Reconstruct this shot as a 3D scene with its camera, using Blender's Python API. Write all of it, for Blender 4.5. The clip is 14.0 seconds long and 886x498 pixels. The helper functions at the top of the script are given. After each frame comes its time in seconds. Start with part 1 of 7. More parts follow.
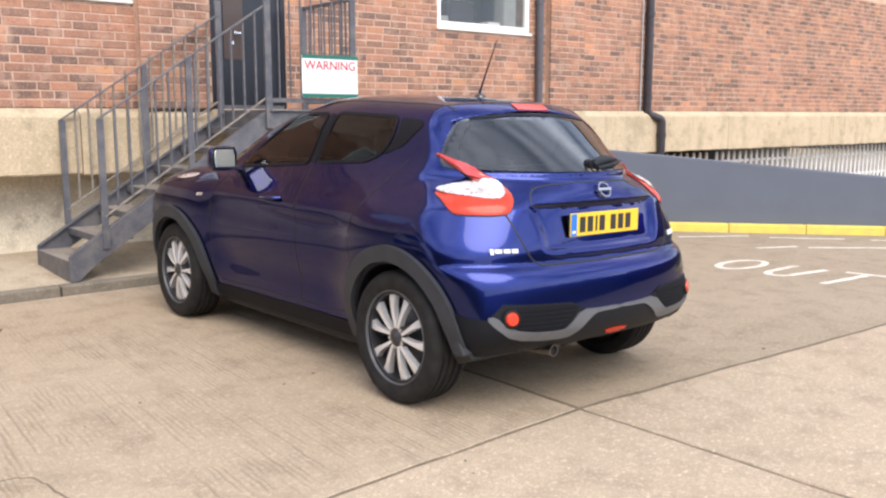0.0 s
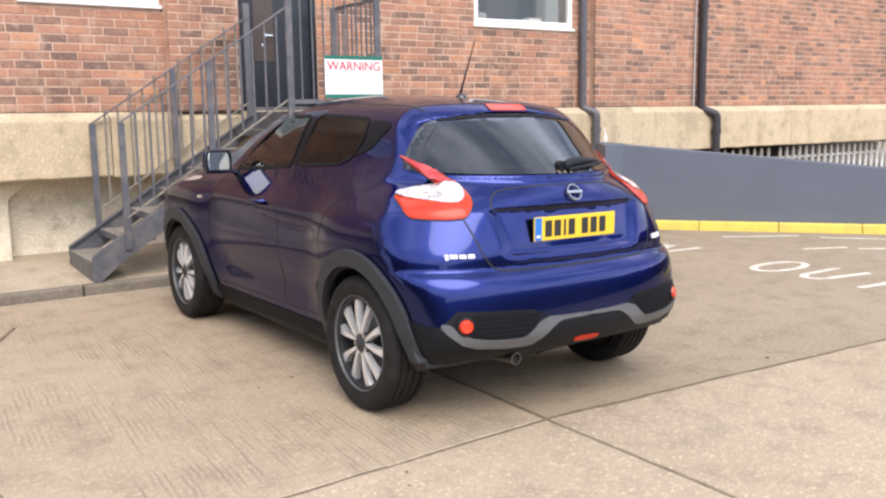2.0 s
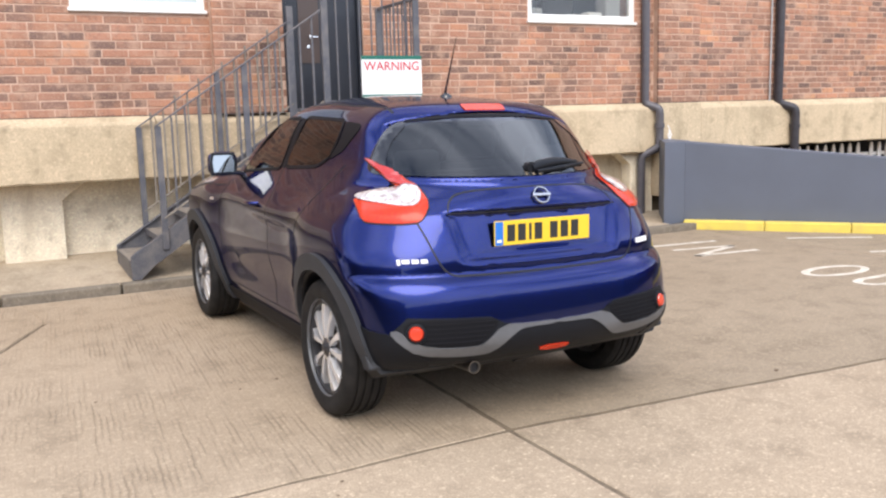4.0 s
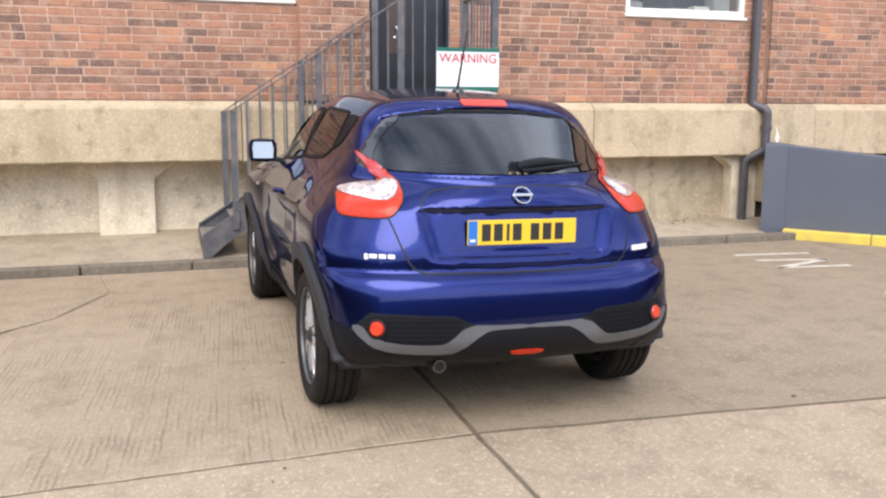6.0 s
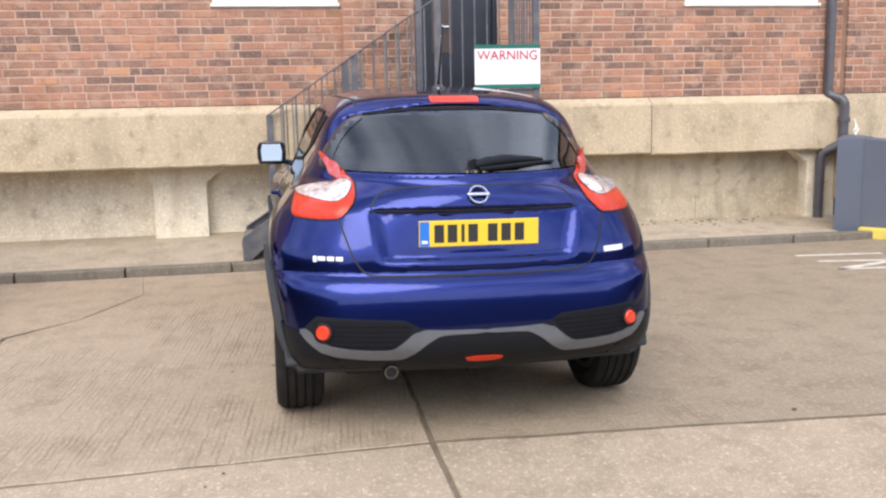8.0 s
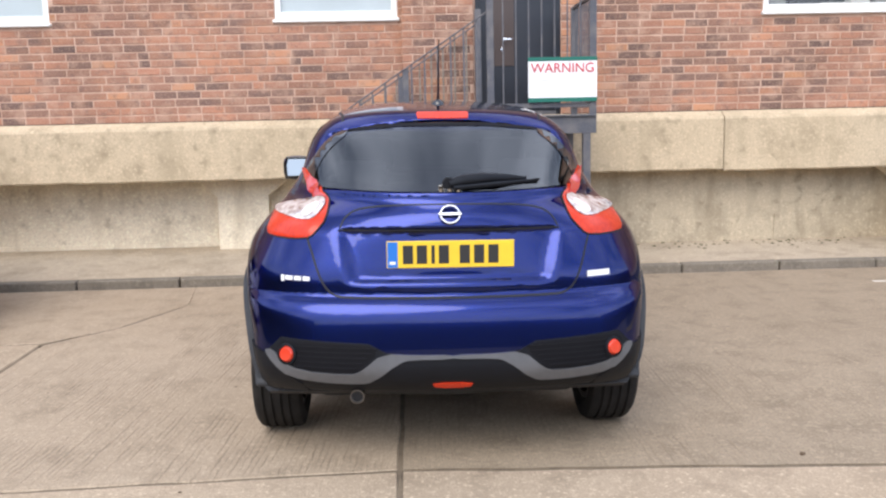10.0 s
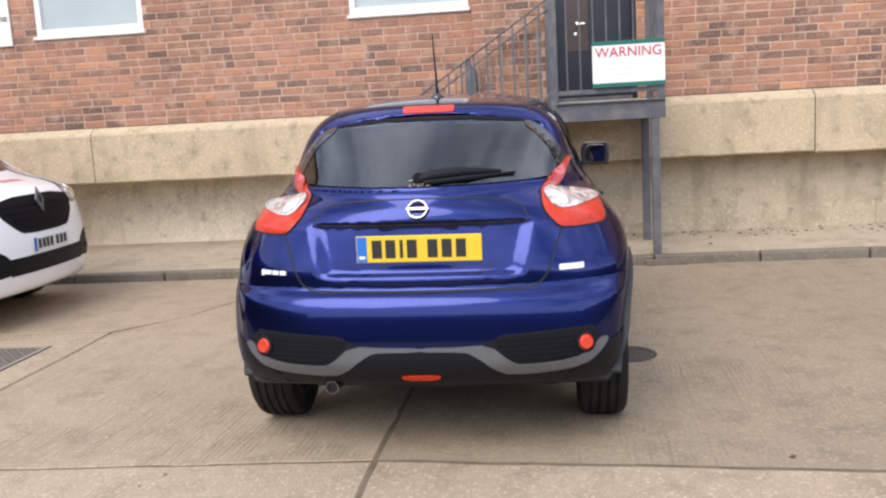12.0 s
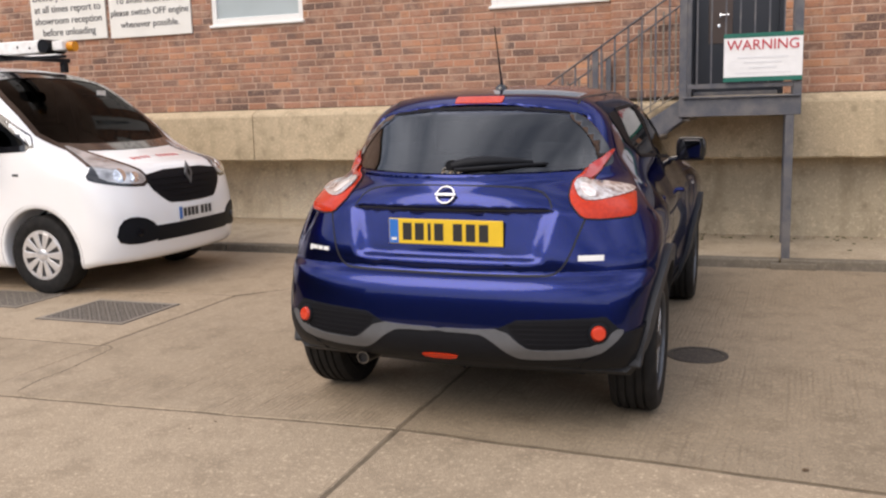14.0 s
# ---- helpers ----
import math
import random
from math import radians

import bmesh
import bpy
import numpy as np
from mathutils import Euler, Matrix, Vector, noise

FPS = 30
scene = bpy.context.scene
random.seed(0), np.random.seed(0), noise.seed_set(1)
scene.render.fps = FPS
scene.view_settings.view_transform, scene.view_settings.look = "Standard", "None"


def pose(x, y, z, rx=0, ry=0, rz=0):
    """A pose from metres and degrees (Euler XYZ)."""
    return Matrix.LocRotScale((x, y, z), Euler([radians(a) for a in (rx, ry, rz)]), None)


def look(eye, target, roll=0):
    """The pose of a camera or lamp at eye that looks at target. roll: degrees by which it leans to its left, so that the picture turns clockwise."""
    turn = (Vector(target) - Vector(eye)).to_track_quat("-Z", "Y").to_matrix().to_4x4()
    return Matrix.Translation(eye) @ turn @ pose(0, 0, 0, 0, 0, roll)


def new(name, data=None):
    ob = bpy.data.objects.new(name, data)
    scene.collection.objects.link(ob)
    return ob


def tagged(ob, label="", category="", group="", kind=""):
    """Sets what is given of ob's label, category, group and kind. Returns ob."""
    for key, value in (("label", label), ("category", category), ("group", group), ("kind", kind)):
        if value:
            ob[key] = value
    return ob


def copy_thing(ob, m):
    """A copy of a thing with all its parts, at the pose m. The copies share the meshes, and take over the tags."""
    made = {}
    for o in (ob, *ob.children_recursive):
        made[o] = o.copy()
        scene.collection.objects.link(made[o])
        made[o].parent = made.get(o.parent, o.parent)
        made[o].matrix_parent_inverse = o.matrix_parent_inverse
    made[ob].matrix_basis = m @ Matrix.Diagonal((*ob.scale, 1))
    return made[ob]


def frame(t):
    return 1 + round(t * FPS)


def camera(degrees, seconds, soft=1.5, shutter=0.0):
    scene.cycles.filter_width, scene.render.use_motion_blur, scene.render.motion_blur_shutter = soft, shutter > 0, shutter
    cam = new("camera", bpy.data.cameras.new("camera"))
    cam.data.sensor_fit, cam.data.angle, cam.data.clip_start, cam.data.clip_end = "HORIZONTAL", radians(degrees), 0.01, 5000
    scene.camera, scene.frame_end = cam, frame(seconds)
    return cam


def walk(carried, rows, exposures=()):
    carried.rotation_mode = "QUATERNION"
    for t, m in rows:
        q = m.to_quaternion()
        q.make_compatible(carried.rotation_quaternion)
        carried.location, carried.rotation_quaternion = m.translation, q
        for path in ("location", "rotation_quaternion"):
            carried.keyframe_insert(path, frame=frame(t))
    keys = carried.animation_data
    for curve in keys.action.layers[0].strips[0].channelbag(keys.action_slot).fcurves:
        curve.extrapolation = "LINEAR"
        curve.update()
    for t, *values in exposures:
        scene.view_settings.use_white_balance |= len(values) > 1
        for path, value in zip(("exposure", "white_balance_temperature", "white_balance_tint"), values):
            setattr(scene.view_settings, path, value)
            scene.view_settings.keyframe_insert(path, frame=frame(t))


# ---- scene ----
cam = camera(53.32, 14.0, soft=2.3)
PATH = [
    (0, (-3.223, -2.734, 1.425), (-1.946, -1.224, 1.124), 0.03),
    (0.5, (-3.153, -2.839, 1.445), (-1.885, -1.326, 1.127), 0.52),
    (1, (-2.994, -2.976, 1.448), (-1.794, -1.405, 1.143), 1.16),
    (1.5, (-2.850, -2.967, 1.430), (-1.695, -1.367, 1.102), 0.16),
    (2, (-2.694, -3.018, 1.445), (-1.573, -1.391, 1.138), -0.74),
    (2.5, (-2.524, -3.153, 1.477), (-1.463, -1.485, 1.177), -0.89),
    (3, (-2.374, -3.220, 1.460), (-1.366, -1.526, 1.122), -0.75),
    (3.2, (-2.313, -3.238, 1.440), (-1.320, -1.533, 1.117), -0.88),
    (5.5, (-1.497, -3.453, 1.470), (-0.824, -1.597, 1.144), -0.99),
    (6, (-1.310, -3.539, 1.458), (-0.713, -1.658, 1.134), 0.24),
    (6.5, (-1.114, -3.532, 1.439), (-0.564, -1.636, 1.123), -0.37),
    (7, (-0.948, -3.562, 1.452), (-0.453, -1.653, 1.124), -1.01),
    (7.5, (-0.745, -3.608, 1.450), (-0.351, -1.677, 1.109), -0.15),
    (8, (-0.596, -3.574, 1.432), (-0.251, -1.630, 1.113), -1.22),
    (10.3, (0.158, -3.498, 1.438), (0.172, -1.517, 1.161), -0.89),
    (10.5, (0.249, -3.511, 1.437), (0.214, -1.529, 1.168), -0.67),
    (11, (0.413, -3.513, 1.421), (0.320, -1.536, 1.134), -0.68),
    (11.5, (0.561, -3.442, 1.428), (0.403, -1.472, 1.125), -1.49),
    (12, (0.760, -3.493, 1.446), (0.514, -1.532, 1.141), -3.17),
    (12.5, (0.969, -3.542, 1.446), (0.619, -1.598, 1.134), -2.05),
    (13, (1.115, -3.455, 1.406), (0.680, -1.524, 1.121), -1.52),
    (13.5, (1.315, -3.479, 1.430), (0.753, -1.582, 1.137), -2.13),
    (14, (1.505, -3.496, 1.424), (0.827, -1.641, 1.112), -1.65),
]
walk(cam, [(t, look(eye, target, roll)) for t, eye, target, roll in PATH],
     exposures=[(0, 0.68, 6360, 11), (3, 0.63, 6360, 11), (6.5, 0.49, 6270, 11), (8, 0.49, 6200, 11), (10.5, 0.43, 6120, 11), (12.5, 0.34, 6360, 11), (13.5, 0.18, 6650, 12), (14, -0.04, 6860, 13)])

# ---- world, sun ----
world = bpy.data.worlds.new("sky")
scene.world = world
world.use_nodes = True
wn, wl = world.node_tree.nodes, world.node_tree.links
wn.clear()
SUN_EL, SUN_AZ = 46.0, 203.0  # azimuth clockwise from +y
sky = wn.new("ShaderNodeTexSky")
sky.sky_type = "NISHITA"
sky.sun_disc = False
sky.sun_elevation, sky.sun_rotation = radians(SUN_EL), radians(SUN_AZ)
coord = wn.new("ShaderNodeTexCoord")
squash = wn.new("ShaderNodeMapping")
squash.inputs["Scale"].default_value = (1.0, 1.6, 3.0)
cloud = wn.new("ShaderNodeTexNoise")
cloud.inputs["Scale"].default_value = 1.5
cloud.inputs["Detail"].default_value = 5
cloud.inputs["Roughness"].default_value = 0.55
ramp = wn.new("ShaderNodeValToRGB")
ramp.color_ramp.elements[0].position, ramp.color_ramp.elements[1].position = 0.30, 0.64
mixc = wn.new("ShaderNodeMixRGB")
mixc.inputs[2].default_value = (11.0, 11.8, 13.6, 1)
back = wn.new("ShaderNodeBackground")
back.inputs["Strength"].default_value = 0.148
wout = wn.new("ShaderNodeOutputWorld")
wl.new(coord.outputs["Generated"], squash.inputs["Vector"])
wl.new(squash.outputs["Vector"], cloud.inputs["Vector"])
wl.new(cloud.outputs["Fac"], ramp.inputs["Fac"])
wl.new(ramp.outputs["Color"], mixc.inputs["Fac"])
wl.new(sky.outputs["Color"], mixc.inputs[1])
wl.new(mixc.outputs["Color"], back.inputs["Color"])
wl.new(back.outputs["Background"], wout.inputs["Surface"])
sun = new("sun", bpy.data.lights.new("sun", "SUN"))
sun.data.energy, sun.data.angle, sun.data.color = 2.1, radians(45), (1.0, 0.89, 0.75)
sd = Vector((math.sin(radians(SUN_AZ)) * math.cos(radians(SUN_EL)), math.cos(radians(SUN_AZ)) * math.cos(radians(SUN_EL)), math.sin(radians(SUN_EL))))
sun.matrix_world = look(sd * 30, (0, 0, 0))

# ---- materials ----
def mat(name, color, rough=0.5, metal=0.0, spec=0.5, coat=0.0, vary=0.0, scale=8.0, fine=0.0, fine_scale=120.0, bump=0.0, bump_scale=90.0, tint=None, rand=0.0):
    """A node material: base colour varied at two scales towards tint, with fine bump."""
    m = bpy.data.materials.new(name)
    m.use_nodes = True
    n, l = m.node_tree.nodes, m.node_tree.links
    b = n["Principled BSDF"]
    b.inputs["Base Color"].default_value = (*color, 1)
    b.inputs["Roughness"].default_value = rough
    b.inputs["Metallic"].default_value = metal
    b.inputs["Specular IOR Level"].default_value = spec
    b.inputs["Coat Weight"].default_value = coat
    b.inputs["Coat Roughness"].default_value = 0.03
    tc = n.new("ShaderNodeTexCoord")
    col = None
    if vary or fine or rand:
        rgb = n.new("ShaderNodeRGB")
        rgb.outputs[0].default_value = (*color, 1)
        col = rgb.outputs[0]
        dark = tint or tuple(c * 0.45 for c in color)
        for amount, sc, det, lo, hi in ((vary, scale, 5, 0.4, 0.68), (fine, fine_scale, 3, 0.42, 0.62)):
            if not amount:
                continue
            t = n.new("ShaderNodeTexNoise")
            t.inputs["Scale"].default_value, t.inputs["Detail"].default_value = sc, det
            l.new(tc.outputs["Object"], t.inputs["Vector"])
            r = n.new("ShaderNodeMapRange")
            r.inputs[1].default_value, r.inputs[2].default_value, r.inputs[4].default_value = lo, hi, amount
            l.new(t.outputs["Fac"], r.inputs[0])
            x = n.new("ShaderNodeMixRGB")
            l.new(r.outputs[0], x.inputs[0])
            l.new(col, x.inputs[1])
            x.inputs[2].default_value = (*dark, 1)
            col = x.outputs[0]
        if rand:
            oi, geo, add = n.new("ShaderNodeObjectInfo"), n.new("ShaderNodeNewGeometry"), n.new("ShaderNodeMath")
            l.new(oi.outputs["Random"], add.inputs[0])
            l.new(geo.outputs["Random Per Island"], add.inputs[1])
            fr = n.new("ShaderNodeMath")
            fr.operation = "FRACT"
            l.new(add.outputs[0], fr.inputs[0])
            hsv = n.new("ShaderNodeHueSaturation")
            mr = n.new("ShaderNodeMapRange")
            mr.inputs[3].default_value, mr.inputs[4].default_value = 1 - rand, 1 + rand
            l.new(fr.outputs[0], mr.inputs[0])
            l.new(mr.outputs[0], hsv.inputs["Value"])
            l.new(col, hsv.inputs["Color"])
            col = hsv.outputs[0]
        l.new(col, b.inputs["Base Color"])
    if bump:
        t = n.new("ShaderNodeTexNoise")
        t.inputs["Scale"].default_value, t.inputs["Detail"].default_value = bump_scale, 4
        l.new(tc.outputs["Object"], t.inputs["Vector"])
        bp = n.new("ShaderNodeBump")
        bp.inputs["Strength"].default_value, bp.inputs["Distance"].default_value = bump, 0.01
        l.new(t.outputs["Fac"], bp.inputs["Height"])
        l.new(bp.outputs[0], b.inputs["Normal"])
    return m


def brick_material():
    m = bpy.data.materials.new("brick")
    m.use_nodes = True
    n, l = m.node_tree.nodes, m.node_tree.links
    b = n["Principled BSDF"]
    b.inputs["Roughness"].default_value = 0.9
    b.inputs["Specular IOR Level"].default_value = 0.2
    oi, geo, add, fr = n.new("ShaderNodeObjectInfo"), n.new("ShaderNodeNewGeometry"), n.new("ShaderNodeMath"), n.new("ShaderNodeMath")
    fr.operation = "FRACT"
    l.new(oi.outputs["Random"], add.inputs[0])
    l.new(geo.outputs["Random Per Island"], add.inputs[1])
    l.new(add.outputs[0], fr.inputs[0])
    r = n.new("ShaderNodeValToRGB")
    e = r.color_ramp.elements
    e[0].position, e[0].color = 0.0, (0.150, 0.098, 0.082, 1)
    e[1].position, e[1].color = 1.0, (0.50, 0.255, 0.140, 1)
    for p, c in ((0.14, (0.205, 0.125, 0.098, 1)), (0.34, (0.275, 0.155, 0.112, 1)), (0.60, (0.335, 0.176, 0.120, 1)), (0.80, (0.375, 0.188, 0.126, 1)), (0.93, (0.42, 0.205, 0.13, 1))):
        k = e.new(p)
        k.color = c
    l.new(fr.outputs[0], r.inputs["Fac"])
    # patches of the wall where the kiln batch and the weather changed the tone, smeared mortar, fine grain
    pos = n.new("ShaderNodeNewGeometry")

    def field(scale, detail, lo, hi, a, b):
        t, m = n.new("ShaderNodeTexNoise"), n.new("ShaderNodeMapRange")
        t.inputs["Scale"].default_value, t.inputs["Detail"].default_value = scale, detail
        l.new(pos.outputs["Position"], t.inputs["Vector"])
        m.inputs[1].default_value, m.inputs[2].default_value, m.inputs[3].default_value, m.inputs[4].default_value = lo, hi, a, b
        l.new(t.outputs["Fac"], m.inputs[0])
        return t.outputs["Fac"], m.outputs[0]

    h = n.new("ShaderNodeHueSaturation")
    l.new(field(1.3, 3, 0.3, 0.7, 0.78, 1.16)[1], h.inputs["Value"])
    l.new(r.outputs[0], h.inputs["Color"])
    col = h.outputs[0]
    small = None
    for scale, detail, lo, hi, amount, tone in ((2.6, 4, 0.52, 0.70, 0.55, (0.47, 0.225, 0.125)), (7.0, 5, 0.52, 0.66, 0.60, (0.46, 0.30, 0.215)), (16.0, 4, 0.54, 0.68, 0.45, (0.16, 0.105, 0.09)), (55.0, 4, 0.5, 0.75, 0.55, (0.50, 0.34, 0.24))):
        small, fac = field(scale, detail, lo, hi, 0.0, amount)
        x = n.new("ShaderNodeMixRGB")
        x.inputs[2].default_value = (*tone, 1)
        l.new(fac, x.inputs[0])
        l.new(col, x.inputs[1])
        col = x.outputs[0]
    l.new(col, b.inputs["Base Color"])
    bp = n.new("ShaderNodeBump")
    bp.inputs["Strength"].default_value, bp.inputs["Distance"].default_value = 0.5, 0.006
    l.new(small, bp.inputs["Height"])
    l.new(bp.outputs[0], b.inputs["Normal"])
    return m


def concrete(name, color, stain, ridges=0.0, speck=0.0, angle=0.0, streak=None):
    """Cast concrete: broad stains, patches, aggregate specks and, where brushed, ridges."""
    m = bpy.data.materials.new(name)
    m.use_nodes = True
    n, l = m.node_tree.nodes, m.node_tree.links
    b = n["Principled BSDF"]
    b.inputs["Roughness"].default_value = 0.85
    b.inputs["Specular IOR Level"].default_value = 0.3
    g = n.new("ShaderNodeNewGeometry")

    def noise_tex(scale, detail, lo, hi, amount):
        t = n.new("ShaderNodeTexNoise")
        t.inputs["Scale"].default_value, t.inputs["Detail"].default_value = scale, detail
        l.new(g.outputs["Position"], t.inputs["Vector"])
        r = n.new("ShaderNodeMapRange")
        r.inputs[1].default_value, r.inputs[2].default_value, r.inputs[4].default_value = lo, hi, amount
        l.new(t.outputs["Fac"], r.inputs[0])
        return t.outputs["Fac"], r.outputs[0]

    rgb = n.new("ShaderNodeRGB")
    rgb.outputs[0].default_value = (*color, 1)
    col = rgb.outputs[0]

    def over(fac, c):
        nonlocal col
        x = n.new("ShaderNodeMixRGB")
        l.new(fac, x.inputs[0])
        l.new(col, x.inputs[1])
        x.inputs[2].default_value = (*c, 1)
        col = x.outputs[0]

    over(noise_tex(0.7, 5, 0.42, 0.7, 0.7)[1], stain)
    over(noise_tex(4.5, 6, 0.48, 0.70, 0.55)[1], tuple(c * 0.66 for c in stain))
    over(noise_tex(30, 4, 0.52, 0.70, 0.55)[1], tuple(min(1, c * 1.35) for c in color))
    grain, gfac = noise_tex(110, 4, 0.46, 0.66, 0.55)
    over(gfac, tuple(c * 0.5 for c in color))
    if streak:
        # rain streaks below the brickwork and lichen blots
        mp = n.new("ShaderNodeMapping")
        mp.inputs["Scale"].default_value = (5.0, 5.0, 1.1)
        l.new(g.outputs["Position"], mp.inputs["Vector"])
        t = n.new("ShaderNodeTexNoise")
        t.inputs["Scale"].default_value, t.inputs["Detail"].default_value = 1.0, 6
        l.new(mp.outputs[0], t.inputs["Vector"])
        r = n.new("ShaderNodeMapRange")
        r.inputs[1].default_value, r.inputs[2].default_value, r.inputs[4].default_value = 0.52, 0.74, 0.6
        l.new(t.outputs["Fac"], r.inputs[0])
        over(r.outputs[0], streak)
        over(noise_tex(9, 4, 0.62, 0.72, 0.5)[1], tuple(c * 0.8 for c in streak))
    if speck:
        # pebbles of the aggregate, some pale, some dark, worn open in places
        for sc, cut, tone in ((70, 0.66, 1.28), (42, 0.86, 1.38), (80, 0.70, 0.64)):
            v = n.new("ShaderNodeTexVoronoi")
            v.inputs["Scale"].default_value = sc
            l.new(g.outputs["Position"], v.inputs["Vector"])
            sep = n.new("ShaderNodeSeparateColor")
            l.new(v.outputs["Color"], sep.inputs[0])
            pick = n.new("ShaderNodeMath")
            pick.operation = "GREATER_THAN"
            pick.inputs[1].default_value = cut
            l.new(sep.outputs[0], pick.inputs[0])
            r = n.new("ShaderNodeMapRange")
            r.inputs[1].default_value, r.inputs[2].default_value, r.inputs[3].default_value, r.inputs[4].default_value = 0.16, 0.42, speck, 0.0
            l.new(v.outputs["Distance"], r.inputs[0])
            mu = n.new("ShaderNodeMath")
            mu.operation = "MULTIPLY"
            l.new(r.outputs[0], mu.inputs[0])
            l.new(pick.outputs[0], mu.inputs[1])
            over(mu.outputs[0], tuple(min(1, c * tone) for c in color))
    height = grain
    if ridges:
        # tamped ridges: wandering, broken along their length, only in patches
        mp = n.new("ShaderNodeMapping")
        mp.inputs["Rotation"].default_value = (0, 0, radians(angle))
        l.new(g.outputs["Position"], mp.inputs["Vector"])
        w = n.new("ShaderNodeTexWave")
        w.inputs["Scale"].default_value, w.inputs["Distortion"].default_value = 11.0, 3.2
        w.inputs["Detail"].default_value, w.inputs["Detail Scale"].default_value = 4, 0.9
        l.new(mp.outputs[0], w.inputs["Vector"])
        long = n.new("ShaderNodeMapping")
        long.inputs["Scale"].default_value = (22, 2.6, 1)
        l.new(mp.outputs[0], long.inputs["Vector"])
        st = n.new("ShaderNodeTexNoise")
        st.inputs["Scale"].default_value, st.inputs["Detail"].default_value = 1.0, 3
        l.new(long.outputs[0], st.inputs["Vector"])
        brk = n.new("ShaderNodeMapRange")
        brk.inputs[1].default_value, brk.inputs[2].default_value = 0.42, 0.62
        l.new(st.outputs["Fac"], brk.inputs[0])
        r = n.new("ShaderNodeMapRange")
        r.inputs[1].default_value, r.inputs[2].default_value, r.inputs[4].default_value = 0.45, 1.0, ridges
        l.new(w.outputs["Fac"], r.inputs[0])
        patch = noise_tex(1.25, 4, 0.38, 0.56, 1.0)[1]
        fac = r.outputs[0]
        for k in (brk.outputs[0], patch):
            mu = n.new("ShaderNodeMath")
            mu.operation = "MULTIPLY"
            l.new(fac, mu.inputs[0])
            l.new(k, mu.inputs[1])
            fac = mu.outputs[0]
        over(fac, tuple(c * 0.60 for c in stain))
        ad = n.new("ShaderNodeMath")
        ad.operation = "MULTIPLY_ADD"
        ad.inputs[1].default_value = -2.2
        l.new(fac, ad.inputs[0])
        l.new(grain, ad.inputs[2])
        height = ad.outputs[0]
    l.new(col, b.inputs["Base Color"])
    bp = n.new("ShaderNodeBump")
    bp.inputs["Strength"].default_value, bp.inputs["Distance"].default_value = 0.7, 0.006
    l.new(height, bp.inputs["Height"])
    l.new(bp.outputs[0], b.inputs["Normal"])
    return m


def thin_glass(name, tint, rough=0.0, ior=1.75):
    """A thin tinted pane: what is behind shows through the tint, the sky lies on it by Fresnel."""
    m = bpy.data.materials.new(name)
    m.use_nodes = True
    n, l = m.node_tree.nodes, m.node_tree.links
    n.remove(n["Principled BSDF"])
    tr, gl, mx, fz = n.new("ShaderNodeBsdfTransparent"), n.new("ShaderNodeBsdfGlossy"), n.new("ShaderNodeMixShader"), n.new("ShaderNodeFresnel")
    tr.inputs["Color"].default_value = (*tint, 1)
    gl.inputs["Roughness"].default_value = rough
    fz.inputs["IOR"].default_value = ior
    l.new(fz.outputs[0], mx.inputs[0])
    l.new(tr.outputs[0], mx.inputs[1])
    l.new(gl.outputs[0], mx.inputs[2])
    l.new(mx.outputs[0], n["Material Output"].inputs["Surface"])
    return m


def car_paint():
    m = mat("blue_metallic_paint", (0.0110, 0.0200, 0.118), 0.23, 1.0, 0.5, coat=1.0)
    n, l = m.node_tree.nodes, m.node_tree.links
    b = n["Principled BSDF"]
    b.inputs["Coat Roughness"].default_value = 0.015
    b.inputs["Coat IOR"].default_value = 1.35
    b.inputs["Specular Tint"].default_value = (0.05, 0.06, 0.40, 1)
    tc, v = n.new("ShaderNodeTexCoord"), n.new("ShaderNodeTexVoronoi")
    v.inputs["Scale"].default_value = 900
    l.new(tc.outputs["Object"], v.inputs["Vector"])
    x = n.new("ShaderNodeMixRGB")
    x.inputs[0].default_value = 0.25
    l.new(v.outputs["Color"], x.inputs[2])
    x.blend_type = "SOFT_LIGHT"
    x.inputs[1].default_value = (0.0110, 0.0200, 0.118, 1)
    l.new(x.outputs[0], b.inputs["Base Color"])
    return m


